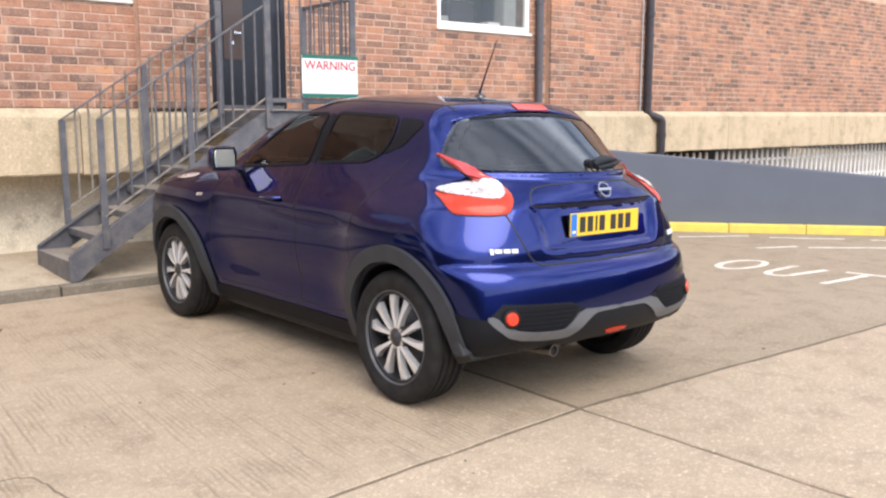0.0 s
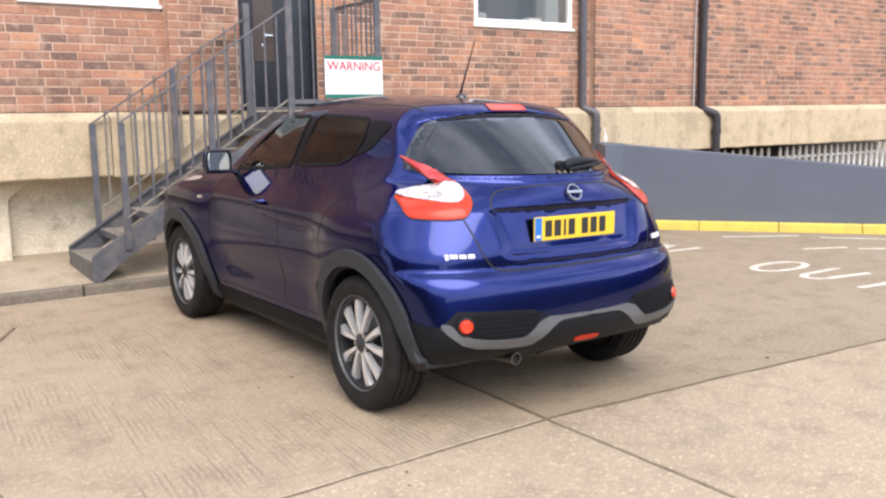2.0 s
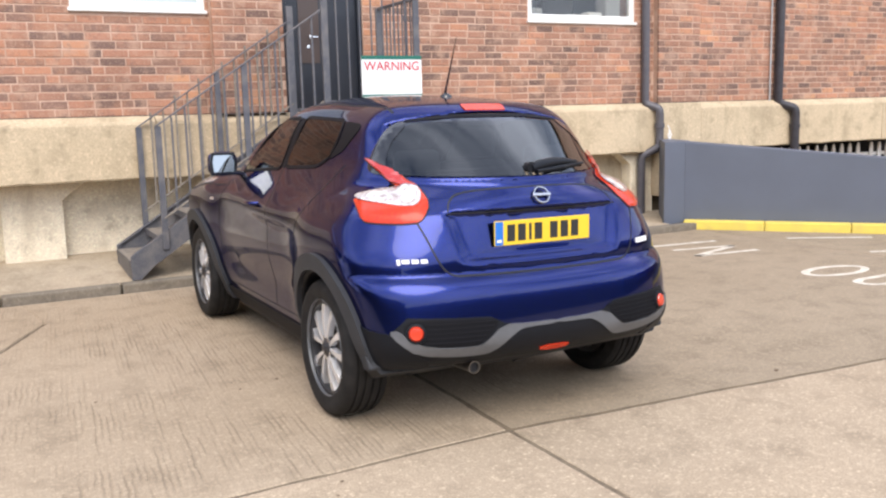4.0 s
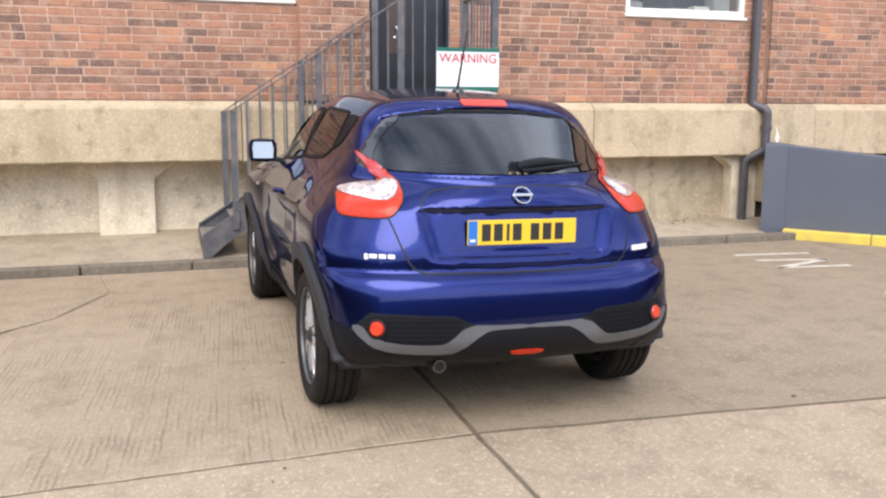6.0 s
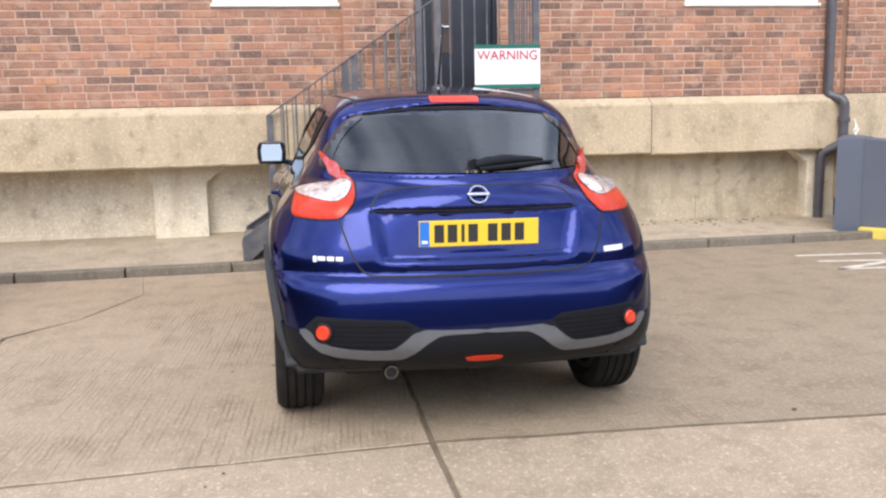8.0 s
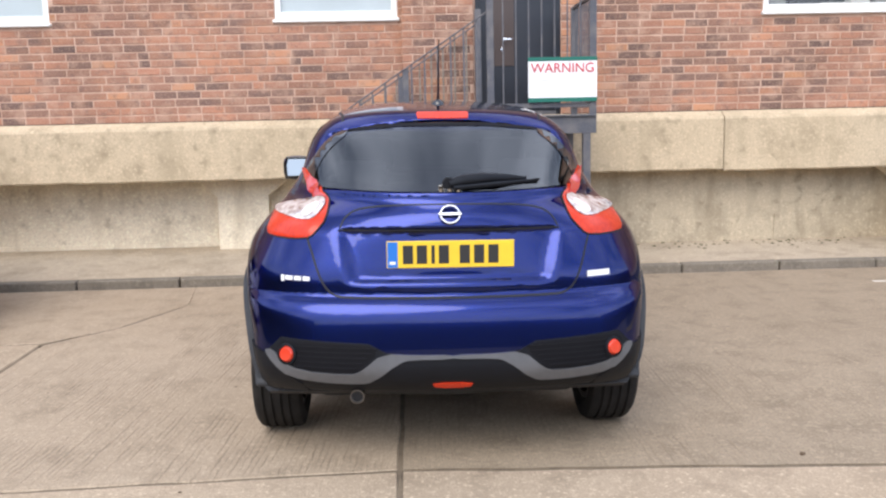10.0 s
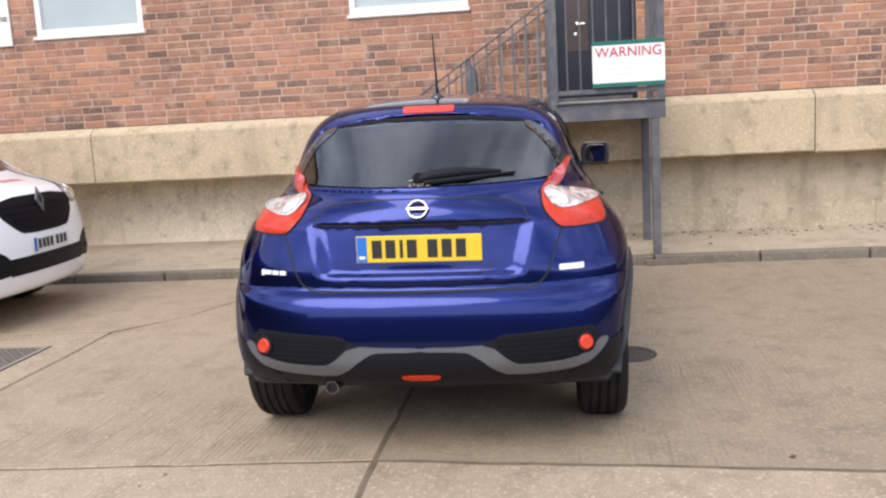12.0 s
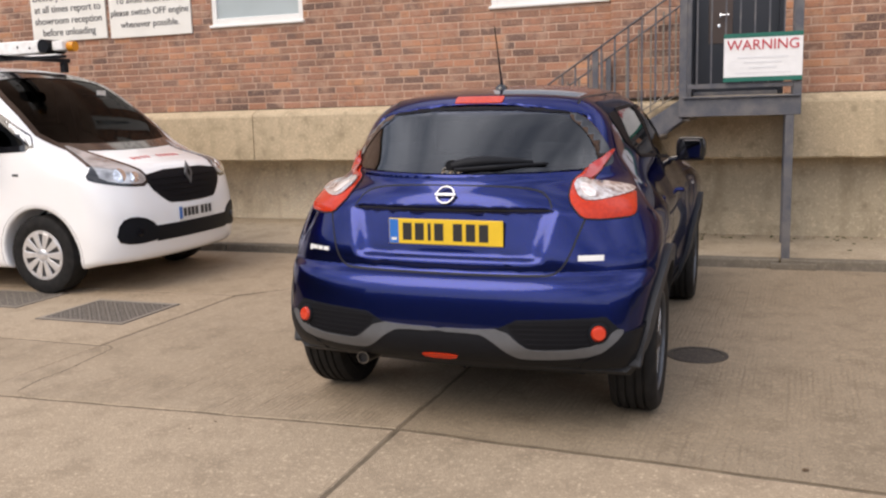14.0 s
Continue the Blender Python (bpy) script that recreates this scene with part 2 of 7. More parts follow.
M = dict(
    brick=brick_material(),
    mortar=mat("mortar", (0.56, 0.39, 0.295), 0.95, vary=0.85, scale=4.5, fine=0.4, fine_scale=30, tint=(0.38, 0.235, 0.165)),
    band=concrete("cream_concrete", (0.58, 0.465, 0.315), (0.48, 0.38, 0.245), streak=(0.36, 0.29, 0.19)),
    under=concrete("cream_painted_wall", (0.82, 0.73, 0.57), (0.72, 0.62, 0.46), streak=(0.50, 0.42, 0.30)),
    # stained, darker copy of the cream; shade of stairs and band in its colour
    under_worn_shade=concrete("worn_shaded_cream", (0.53, 0.45, 0.325), (0.39, 0.325, 0.228), streak=(0.24, 0.198, 0.135)),
    slab_ridged=concrete("brushed_concrete", (0.40, 0.315, 0.222), (0.335, 0.258, 0.175), ridges=0.50, angle=4, speck=0.55),
    slab_smooth=concrete("worn_concrete", (0.325, 0.256, 0.178), (0.27, 0.21, 0.143), ridges=0.32, angle=2, speck=0.6),
    slab_stone=concrete("exposed_aggregate", (0.42, 0.33, 0.232), (0.34, 0.26, 0.176), speck=0.8),
    ground=concrete("yard_concrete", (0.34, 0.28, 0.20), (0.27, 0.22, 0.16)),
    joint=mat("joint_dirt", (0.19, 0.145, 0.095), 1.0, vary=0.8, scale=9, tint=(0.10, 0.075, 0.05), fine=0.4, fine_scale=60),
    pave=concrete("pavement_concrete", (0.46, 0.38, 0.28), (0.34, 0.275, 0.19), speck=0.3),
    kerb=concrete("kerb_stone", (0.215, 0.185, 0.145), (0.15, 0.127, 0.098)),
    steel=mat("grey_painted_steel", (0.068, 0.073, 0.090), 0.5, vary=0.5, scale=9, fine=0.25, tint=(0.2, 0.18, 0.165), bump=0.1),
    tread=mat("worn_tread", (0.25, 0.215, 0.175), 0.85, vary=0.7, scale=14, tint=(0.1, 0.09, 0.08), bump=0.2),
    door=mat("navy_door_paint", (0.012, 0.015, 0.022), 0.35, vary=0.3, scale=4, tint=(0.03, 0.03, 0.035)),
    brown=mat("brown_glazing", (0.06, 0.04, 0.032), 0.3),
    white_frame=mat("white_window_frame", (0.8, 0.79, 0.76), 0.4, vary=0.2, scale=6, tint=(0.6, 0.58, 0.52)),
    pane=thin_glass("window_glass", (0.75, 0.8, 0.8)),
    # opaque pane: the brightness on the glass is put into its pale colour
    bright_pane=mat("bright_opaque_pane", (0.40, 0.45, 0.455), 0.16, spec=0.6, vary=0.35, scale=2.2, tint=(0.50, 0.56, 0.57)),
    room=mat("room_interior", (0.32, 0.34, 0.33), 0.9, vary=0.4, scale=2),
    pipe=mat("grey_pipe", (0.075, 0.07, 0.08), 0.4, vary=0.4, scale=12, tint=(0.12, 0.11, 0.11)),
    pipe_dark=mat("dark_pipe", (0.03, 0.026, 0.03), 0.4, vary=0.4, scale=12, tint=(0.06, 0.055, 0.06)),
    ramp=mat("slate_wall_paint", (0.105, 0.118, 0.152), 0.6, vary=0.35, scale=2.5, tint=(0.085, 0.095, 0.12), fine=0.15, bump=0.15),
    yellow=mat("yellow_kerb_paint", (0.72, 0.56, 0.10), 0.6, vary=0.5, scale=7, tint=(0.5, 0.4, 0.12), bump=0.15),
    road_white=mat("worn_road_paint", (0.66, 0.6, 0.5), 0.8, vary=0.8, scale=11, tint=(0.40, 0.34, 0.26)),
    fence=mat("white_fence_paint", (0.88, 0.87, 0.85), 0.6, vary=0.3, scale=20, tint=(0.5, 0.48, 0.44)),
    # near-black base colour that stands in for shade in closed spaces
    dark=mat("void_shade", (0.05, 0.045, 0.04), 0.95, vary=0.4, scale=3),
    sign=mat("white_sign_face", (0.85, 0.84, 0.83), 0.35, vary=0.12, scale=10),
    sign_green=mat("green_sign_edge", (0.01, 0.14, 0.10), 0.4, vary=0.2),
    sign_red=mat("red_sign_letters", (0.55, 0.03, 0.05), 0.4, vary=0.1),
    sign_grey=mat("pale_sign_print", (0.74, 0.74, 0.745), 0.5, vary=0.1),
    ink=mat("dark_sign_letters", (0.05, 0.05, 0.055), 0.5, vary=0.1),
    board=mat("cream_board", (0.80, 0.78, 0.72), 0.6, vary=0.3, scale=4, tint=(0.66, 0.63, 0.57)),
    iron=mat("cast_iron", (0.29, 0.25, 0.205), 0.75, 0.15, vary=0.6, scale=30, tint=(0.33, 0.27, 0.21), bump=0.4, bump_scale=140),
    paint=car_paint(),
    arch=mat("grey_arch_plastic", (0.032, 0.034, 0.039), 0.60, spec=0.35, vary=0.3, scale=14, bump=0.08, bump_scale=400),
    plastic=mat("black_plastic", (0.0055, 0.0065, 0.0095), 0.5, spec=0.22, vary=0.25, scale=20, bump=0.08, bump_scale=400),
    gloss_black=mat("gloss_black", (0.008, 0.008, 0.01), 0.12, coat=0.6),
    seam=mat("panel_gap", (0.004, 0.004, 0.006), 0.6),
    trim=mat("grey_bumper_trim", (0.12, 0.124, 0.133), 0.38, 0.25, vary=0.2, scale=25),
    rubber=mat("tyre_rubber", (0.011, 0.0105, 0.0105), 0.75, spec=0.25, vary=0.5, scale=18, tint=(0.028, 0.026, 0.024), bump=0.1),
    alloy=mat("machined_alloy", (0.80, 0.80, 0.81), 0.22, 0.6, vary=0.2, scale=20, tint=(0.4, 0.4, 0.4)),
    gunmetal=mat("dark_alloy", (0.06, 0.06, 0.065), 0.4, 0.6),
    chrome=mat("chrome", (0.75, 0.76, 0.78), 0.08, 1.0),
    red_lens=mat("red_lens", (0.54, 0.036, 0.008), 0.22, spec=0.3, coat=0.15, vary=0.4, scale=60, tint=(0.26, 0.010, 0.006)),
    pink_lens=mat("pale_red_lens", (0.40, 0.025, 0.018), 0.10, coat=0.9, vary=0.3, scale=60, tint=(0.5, 0.03, 0.02)),
    clear_lens=mat("clear_lens", (0.88, 0.84, 0.80), 0.12, 0.1, coat=1.0, vary=0.7, scale=38, tint=(0.52, 0.36, 0.34)),
    lamp_bowl=mat("lamp_reflector", (0.70, 0.67, 0.65), 0.18, 0.4, coat=0.6, vary=0.9, scale=34, tint=(0.24, 0.14, 0.11)),
    seal=mat("black_window_seal", (0.008, 0.008, 0.010), 0.6, spec=0.12, vary=0.2, scale=20),
    badge=mat("bright_badge", (0.42, 0.43, 0.45), 0.25, 0.9),
    glass_van=thin_glass("van_glass", (0.06, 0.065, 0.07), 0.0, 1.13),
    head_lens=mat("headlamp_lens", (0.60, 0.61, 0.63), 0.10, 0.4, coat=0.6, vary=0.8, scale=7, tint=(0.16, 0.165, 0.17)),
    reflector=mat("orange_red_reflector", (0.62, 0.045, 0.015), 0.25, coat=0.6, vary=0.2, scale=140),
    plate=mat("yellow_plate", (0.78, 0.52, 0.03), 0.4, vary=0.08, scale=30),
    plate_white=mat("white_plate", (0.78, 0.78, 0.76), 0.4, vary=0.08, scale=30),
    plate_blue=mat("plate_blue_band", (0.02, 0.16, 0.55), 0.4),
    plate_ink=mat("plate_bars", (0.02, 0.02, 0.02), 0.5),
    glass_dark=thin_glass("privacy_glass", (0.16, 0.19, 0.21), 0.0, 1.85),
    glass_car=thin_glass("car_glass", (0.60, 0.64, 0.64), 0.0, 1.42),
    glass_side=thin_glass("rear_door_glass", (0.16, 0.18, 0.20), 0.0, 1.38),
    seat=mat("dark_seat_cloth", (0.05, 0.052, 0.06), 0.9, vary=0.4, scale=30),
    cabin=mat("cabin_plastic", (0.03, 0.03, 0.034), 0.8, vary=0.2),
    pale=mat("pale_cloth", (0.4, 0.4, 0.4), 0.9, vary=0.3),
    # right mirror: the dark reflection it shows is put into its tint
    mirror_dark=mat("dark_mirror_glass", (0.10, 0.10, 0.11), 0.03, 1.0),
    mirror=mat("mirror_glass", (0.31, 0.335, 0.345), 0.02, 1.0),
    van=mat("white_van_paint", (0.95, 0.95, 0.95), 0.25, coat=0.8, vary=0.08, scale=5, tint=(0.75, 0.75, 0.74)),
    exhaust=mat("dull_steel", (0.22, 0.21, 0.20), 0.35, 1.0, vary=0.4, scale=40),
    amber=mat("amber_lamp", (0.75, 0.3, 0.02), 0.2, coat=0.6),
    cover=mat("dark_iron", (0.06, 0.052, 0.045), 0.7, 0.2, vary=0.6, scale=30, tint=(0.14, 0.115, 0.09), bump=0.4, bump_scale=140),
    far=mat("unseen_dark", (0.085, 0.075, 0.072), 0.9, vary=0.6, scale=0.5, tint=(0.05, 0.048, 0.05)),
    leaf=mat("dead_leaf", (0.10, 0.06, 0.03), 0.8, vary=0.4, scale=60),
    moss=mat("kerb_moss", (0.10, 0.10, 0.045), 1.0, vary=0.5, scale=30),
)


# ---- building helpers ----
def thing(name, label, category, group="", kind="", at=None):
    e = tagged(new(name), label, category, group, kind)
    if at is not None:
        e.matrix_world = at
    return e


def mesh_ob(name, verts, faces, material, parent=None, label="", smooth=False):
    me = bpy.data.meshes.new(name)
    me.from_pydata([tuple(v) for v in verts], [], [tuple(f) for f in faces])
    me.validate()
    me.update()
    for mt in material if isinstance(material, (list, tuple)) else [material]:
        me.materials.append(mt)
    if smooth:
        me.polygons.foreach_set("use_smooth", [True] * len(me.polygons))
    ob = new(name, me)
    if parent:
        ob.parent = parent
    if label:
        ob["label"] = label
    return ob


def part(name, bm, material, parent=None, label="", smooth=False):
    bmesh.ops.recalc_face_normals(bm, faces=bm.faces[:])
    me = bpy.data.meshes.new(name)
    bm.to_mesh(me)
    bm.free()
    me.materials.append(material)
    if smooth:
        me.polygons.foreach_set("use_smooth", [True] * len(me.polygons))
        me.set_sharp_from_angle(angle=radians(38))
    ob = new(name, me)
    if parent:
        ob.parent = parent
    if label:
        ob["label"] = label
    return ob


def box(lo, hi, bevel=0.0, seg=2, bm=None):
    own = bmesh.new()
    bmesh.ops.create_cube(own, size=1)
    for v in own.verts:
        v.co = Vector([lo[i] + (hi[i] - lo[i]) * (v.co[i] + 0.5) for i in range(3)])
    if bevel:
        bmesh.ops.bevel(own, geom=own.edges[:], offset=bevel, segments=seg, affect="EDGES", profile=0.5)
    if bm is None:
        return own
    join(bm, own)
    return bm


def join(bm, other, m=None):
    if m is not None:
        bmesh.ops.transform(other, matrix=m, verts=other.verts)
    tmp = bpy.data.meshes.new("tmp")
    other.to_mesh(tmp)
    other.free()
    bm.from_mesh(tmp)
    bpy.data.meshes.remove(tmp)
    return bm


def bar(a, b, w, h=None, bevel=0.0):
    """A square bar from a to b, w wide and h high."""
    a, b = Vector(a), Vector(b)
    h = h or w
    bm = box((-w / 2, -h / 2, 0), (w / 2, h / 2, (b - a).length), bevel)
    q = (b - a).to_track_quat("Z", "Y").to_matrix().to_4x4()
    bmesh.ops.transform(bm, matrix=Matrix.Translation(a) @ q, verts=bm.verts)
    return bm


def tube(points, r, n=12, close=True):
    """A round tube along points."""
    bm = bmesh.new()
    pts = [Vector(p) for p in points]
    rings = []
    for i, p in enumerate(pts):
        d = (pts[min(i + 1, len(pts) - 1)] - pts[max(i - 1, 0)]).normalized()
        u = d.cross(Vector((0.13, 0.31, 0.94))).normalized()
        v = d.cross(u)
        rr = r[i] if isinstance(r, (list, tuple)) else r
        rings.append([bm.verts.new(p + (u * math.cos(a) + v * math.sin(a)) * rr) for a in (2 * math.pi * k / n for k in range(n))])
    for a, b in zip(rings, rings[1:]):
        for k in range(n):
            bm.faces.new((a[k], a[(k + 1) % n], b[(k + 1) % n], b[k]))
    if close:
        bm.faces.new(rings[0])
        bm.faces.new(list(reversed(rings[-1])))
    return bm


def prism(poly, lo, hi, axis="z", bevel=0.0):
    """A polygon of two coordinates raised along the third axis."""
    bm = bmesh.new()
    put = {"z": lambda a, b, c: (a, b, c), "y": lambda a, b, c: (a, c, b), "x": lambda a, b, c: (c, a, b)}[axis]
    bot, top = [bm.verts.new(put(a, b, lo)) for a, b in poly], [bm.verts.new(put(a, b, hi)) for a, b in poly]
    bm.faces.new(bot)
    bm.faces.new(list(reversed(top)))
    for i in range(len(poly)):
        j = (i + 1) % len(poly)
        bm.faces.new((bot[i], top[i], top[j], bot[j]))
    bmesh.ops.recalc_face_normals(bm, faces=bm.faces[:])
    if bevel:
        bmesh.ops.bevel(bm, geom=bm.edges[:], offset=bevel, segments=2, affect="EDGES", profile=0.5)
    return bm


def lathe(profile, n=48, axis="x"):
    """A closed profile of (radius, along) turned about an axis through the origin."""
    bm = bmesh.new()
    rings = []
    for k in range(n):
        a = 2 * math.pi * k / n
        c, s = math.cos(a), math.sin(a)
        rings.append([bm.verts.new((h, r * c, r * s) if axis == "x" else (r * c, r * s, h)) for r, h in profile])
    m = len(profile)
    for k in range(n):
        a, b = rings[k], rings[(k + 1) % n]
        for i in range(m - 1):
            bm.faces.new((a[i], a[i + 1], b[i + 1], b[i]))
    bmesh.ops.remove_doubles(bm, verts=bm.verts[:], dist=1e-6)
    return bm


def letters(text, size, m, material, parent, name="lettering", depth=0.002):
    cu = bpy.data.curves.new(name, "FONT")
    cu.body, cu.size, cu.extrude, cu.align_x = text, size, depth, "CENTER"
    tmp = bpy.data.objects.new(name, cu)
    scene.collection.objects.link(tmp)
    me = bpy.data.meshes.new_from_object(tmp.evaluated_get(bpy.context.evaluated_depsgraph_get()))
    bpy.data.objects.remove(tmp)
    # one part for each letter: islands that share a stretch of the line belong together
    bm = bmesh.new()
    bm.from_mesh(me)
    bpy.data.meshes.remove(me)
    left, groups = set(bm.verts), []
    while left:
        stack, isle = [left.pop()], []
        while stack:
            v = stack.pop()
            isle.append(v)
            for e in v.link_edges:
                o = e.other_vert(v)
                if o in left:
                    left.discard(o)
                    stack.append(o)
        groups.append([min(v.co.x for v in isle), max(v.co.x for v in isle), isle])
    groups.sort(key=lambda g: g[0])
    merged = []
    for g in groups:
        if merged and g[0] < merged[-1][1] - 0.3 * min(g[1] - g[0], merged[-1][1] - merged[-1][0]):
            merged[-1] = [merged[-1][0], max(g[1], merged[-1][1]), merged[-1][2] + g[2]]
        else:
            merged.append(g)
    out = None
    for _, _, vs in merged:
        index = {v: i for i, v in enumerate(vs)}
        faces = {f for v in vs for f in v.link_faces}
        ob = mesh_ob("letter", [v.co[:] for v in vs], [[index[v] for v in f.verts] for f in faces], material, parent)
        ob.matrix_local = m
        out = ob
    bm.free()
    return out


# ---- the setting ----
WALL_Y, PIL_Y, BAND_Y, BAND_TOP, BAND_BOT = 5.60, 5.50, 5.47, 1.48, 0.885
KERB_Y, PAVE_Z = 4.45, 0.08

ground = tagged(mesh_ob("ground", [(-90, -90, -0.024), (90, -90, -0.024), (90, 90, -0.024), (-90, 90, -0.024)], [(0, 1, 2, 3)], M["ground"]), "worn cream concrete yard with cast slabs", "ground", kind="structure")


def a_line(x):
    return 0.016 + (0.045 if x < 0 else -0.066) * x


def dip(x, y):
    """The worn hollow in the slab beside the middle joint."""
    s = lambda v, lo, hi: (lambda t: t * t * (3 - 2 * t))(min(1.0, max(0.0, (v - lo) / (hi - lo))))
    return -0.021 * s(x, 0.0, 0.75) * (1 - s(x, 1.5, 2.6)) * s(y, 0.05, 0.5) * (1 - s(y, 3.6, 4.3))


def slab(poly, material):
    """A cast slab lying in the yard, its edge slightly rounded and uneven."""
    bm = prism(poly, -0.06, 0.0, "z")
    top = [e for e in bm.edges if all(v.co.z > -0.001 for v in e.verts)]
    bmesh.ops.bevel(bm, geom=top, offset=0.006, segments=1, affect="EDGES")
    ob = part("slab", bm, material, ground)
    ob.data.materials.append(M["joint"])
    for f in ob.data.polygons:
        if f.normal.z < 0.5:
            f.material_index = 1
    return ob


def hollow_slab(poly, material):
    """A slab whose top follows the worn hollow."""
    from mathutils.geometry import delaunay_2d_cdt as mesh_over
    n = len(poly)
    xs, ys = [p[0] for p in poly], [p[1] for p in poly]
    inner = [Vector((x, y)) for x in np.arange(min(xs) + 0.1, max(xs) - 0.05, 0.13) for y in np.arange(max(ys[0], ys[n // 3]) + 0.12, max(ys) - 0.05, 0.13)]
    co, _, fc, *_ = mesh_over([Vector(p) for p in poly] + inner, [(i, (i + 1) % n) for i in range(n)], [list(range(n))], 1, 1e-6)
    top = [(c.x, c.y, dip(c.x, c.y)) for c in co]
    k = len(top)
    faces = [tuple(f) for f in fc] + [((i + 1) % n, i, k + i, k + (i + 1) % n) for i in range(n)]
    ob = mesh_ob("slab", top + [(x, y, -0.06) for x, y, _ in top[:n]], faces, [material, M["joint"]], ground)
    ob.data.polygons.foreach_set("material_index", [0] * len(fc) + [1] * n)
    return ob


def edge(p, q, n=40, amp=0.009, seed=0.0):
    """A broken slab edge from p to q."""
    out = []
    for i in range(n):
        t = i / n
        x, y = p[0] + (q[0] - p[0]) * t, p[1] + (q[1] - p[1]) * t
        w = noise.noise(Vector((x * 3.1, y * 3.1, seed))) * amp + noise.noise(Vector((x * 14, y * 14, seed))) * amp * 0.5
        out.append((x + w, y + w))
    return out


g = 0.011  # half a joint
L1, L2 = -2.44, -8.0
# behind the long cross joint, towards the building
slab(edge((L1 + 0.0005, a_line(L1) + g), (-0.02 - g, a_line(0) + g)) + edge((-0.02 - g, a_line(0) + g), (0.03 - g, KERB_Y - 0.01)) + edge((0.03 - g, KERB_Y - 0.01), (-1.86, KERB_Y - 0.01), 3)
     + [(-1.8695, KERB_Y - 0.01), (-1.7445, 3.63)] + edge((-1.74, 3.62), (-2.06, 2.86), 12, 0.02) + edge((-2.06, 2.86), (L1 + g, 2.42), 8, 0.015) + edge((L1 + g, 2.42), (L1 + g, 0.90)) + [(L1 + g, 0.90), (L1 + 0.0005, 0.885)], M["slab_ridged"])
hollow_slab(edge((-0.02 + g, a_line(0) + g), (5.34 - g, a_line(5.34) + g), 60) + edge((5.34 - g, a_line(5.34) + g), (5.34 - g, KERB_Y - 0.01)) + [(5.34 - g, KERB_Y - 0.01), (0.03 + g, KERB_Y - 0.01)] + edge((0.03 + g, KERB_Y - 0.01), (-0.02 + g, a_line(0) + g)), M["slab_smooth"])
slab(edge((5.34 + g, a_line(5.34) + g), (12, a_line(12) + g)) + [(12, 4.7), (5.34 + g, 4.7)], M["slab_smooth"])
slab(edge((L1 - g, 0.89 + g), (L1 - g, 2.45), 20) + edge((L1 - g, 2.45), (L2, 2.18), 50) + edge((L2, 0.93 + g), (L1 - g, 0.89 + g), 50), M["slab_stone"])
slab(edge((L1 - g, 2.48), (-2.08, 2.88), 8, 0.015) + edge((-2.08, 2.88), (-1.76, 3.64), 12, 0.02) + [(-1.7455, 3.63), (-1.8705, KERB_Y - 0.01), (L2, KERB_Y - 0.01)] + edge((L2, 2.21), (L1 - g, 2.48), 50), M["slab_ridged"])
slab(edge((L2, a_line(L2) + g), (L1 - g, a_line(L1) + g)) + [(L1 - 0.0005, a_line(L1) + g), (L1 - 0.0005, 0.878)] + edge((L1 - g, 0.89 - g), (L2, 0.93 - g), 50), M["slab_ridged"])
# in front of it, towards the camera
slab([(L2, -9)] + edge((-0.03 - g, -9), (-0.02 - g, a_line(0) - g), 80) + edge((-0.02 - g, a_line(0) - g), (L2, a_line(L2) - g), 80), M["slab_stone"])
slab(edge((-0.02 + g, a_line(0) - g), (-0.03 + g, -9), 80) + [(-0.03 + g, -9), (9, -9)] + edge((9, a_line(9) - g), (-0.02 + g, a_line(0) - g), 80), M["slab_stone"])


def joint_fill(pts, w):
    """Dirt and weeds lying in a joint, a little below the slabs."""
    bm = bmesh.new()
    prev = None
    for i, (x, y) in enumerate(pts):
        x1, y1 = pts[min(i + 1, len(pts) - 1)]
        x0, y0 = pts[max(i - 1, 0)]
        d = Vector((x1 - x0, y1 - y0)).normalized()
        k = w * (0.75 + 0.5 * noise.noise(Vector((x * 6, y * 6, 3))))
        z = -0.004 + 0.003 * noise.noise(Vector((x * 9, y * 9, 1)))
        cur = [bm.verts.new((x - d.y * k, y + d.x * k, z)), bm.verts.new((x + d.y * k, y - d.x * k, z))]
        if prev:
            bm.faces.new((prev[0], cur[0], cur[1], prev[1]))
        prev = cur
    return part("joint_dirt", bm, M["joint"], ground, "dark dirt in the slab joint")


joint_fill(edge((-8, a_line(-8)), (0, a_line(0)), 100) + edge((0, a_line(0)), (9, a_line(9)), 100), 0.02)
joint_fill(edge((-0.03, -9), (-0.02, a_line(0)), 100) + edge((-0.02, a_line(0)), (0.03, KERB_Y), 60), 0.016)
joint_fill(edge((L1, 0.89), (L1, 2.42), 40, 0.009), 0.016)
joint_fill(edge((L1, 2.42), (-2.07, 2.87), 10, 0.01) + edge((-2.07, 2.87), (-1.75, 3.63), 14, 0.01), 0.013)
joint_fill(edge((L1, 0.89), (-8, 0.93), 60, 0.004), 0.018)
joint_fill(edge((L1, 2.465), (-8, 2.195), 60, 0.004), 0.014)
joint_fill(edge((5.34, a_line(5.34)), (5.34, 4.6), 60, 0.004), 0.018)


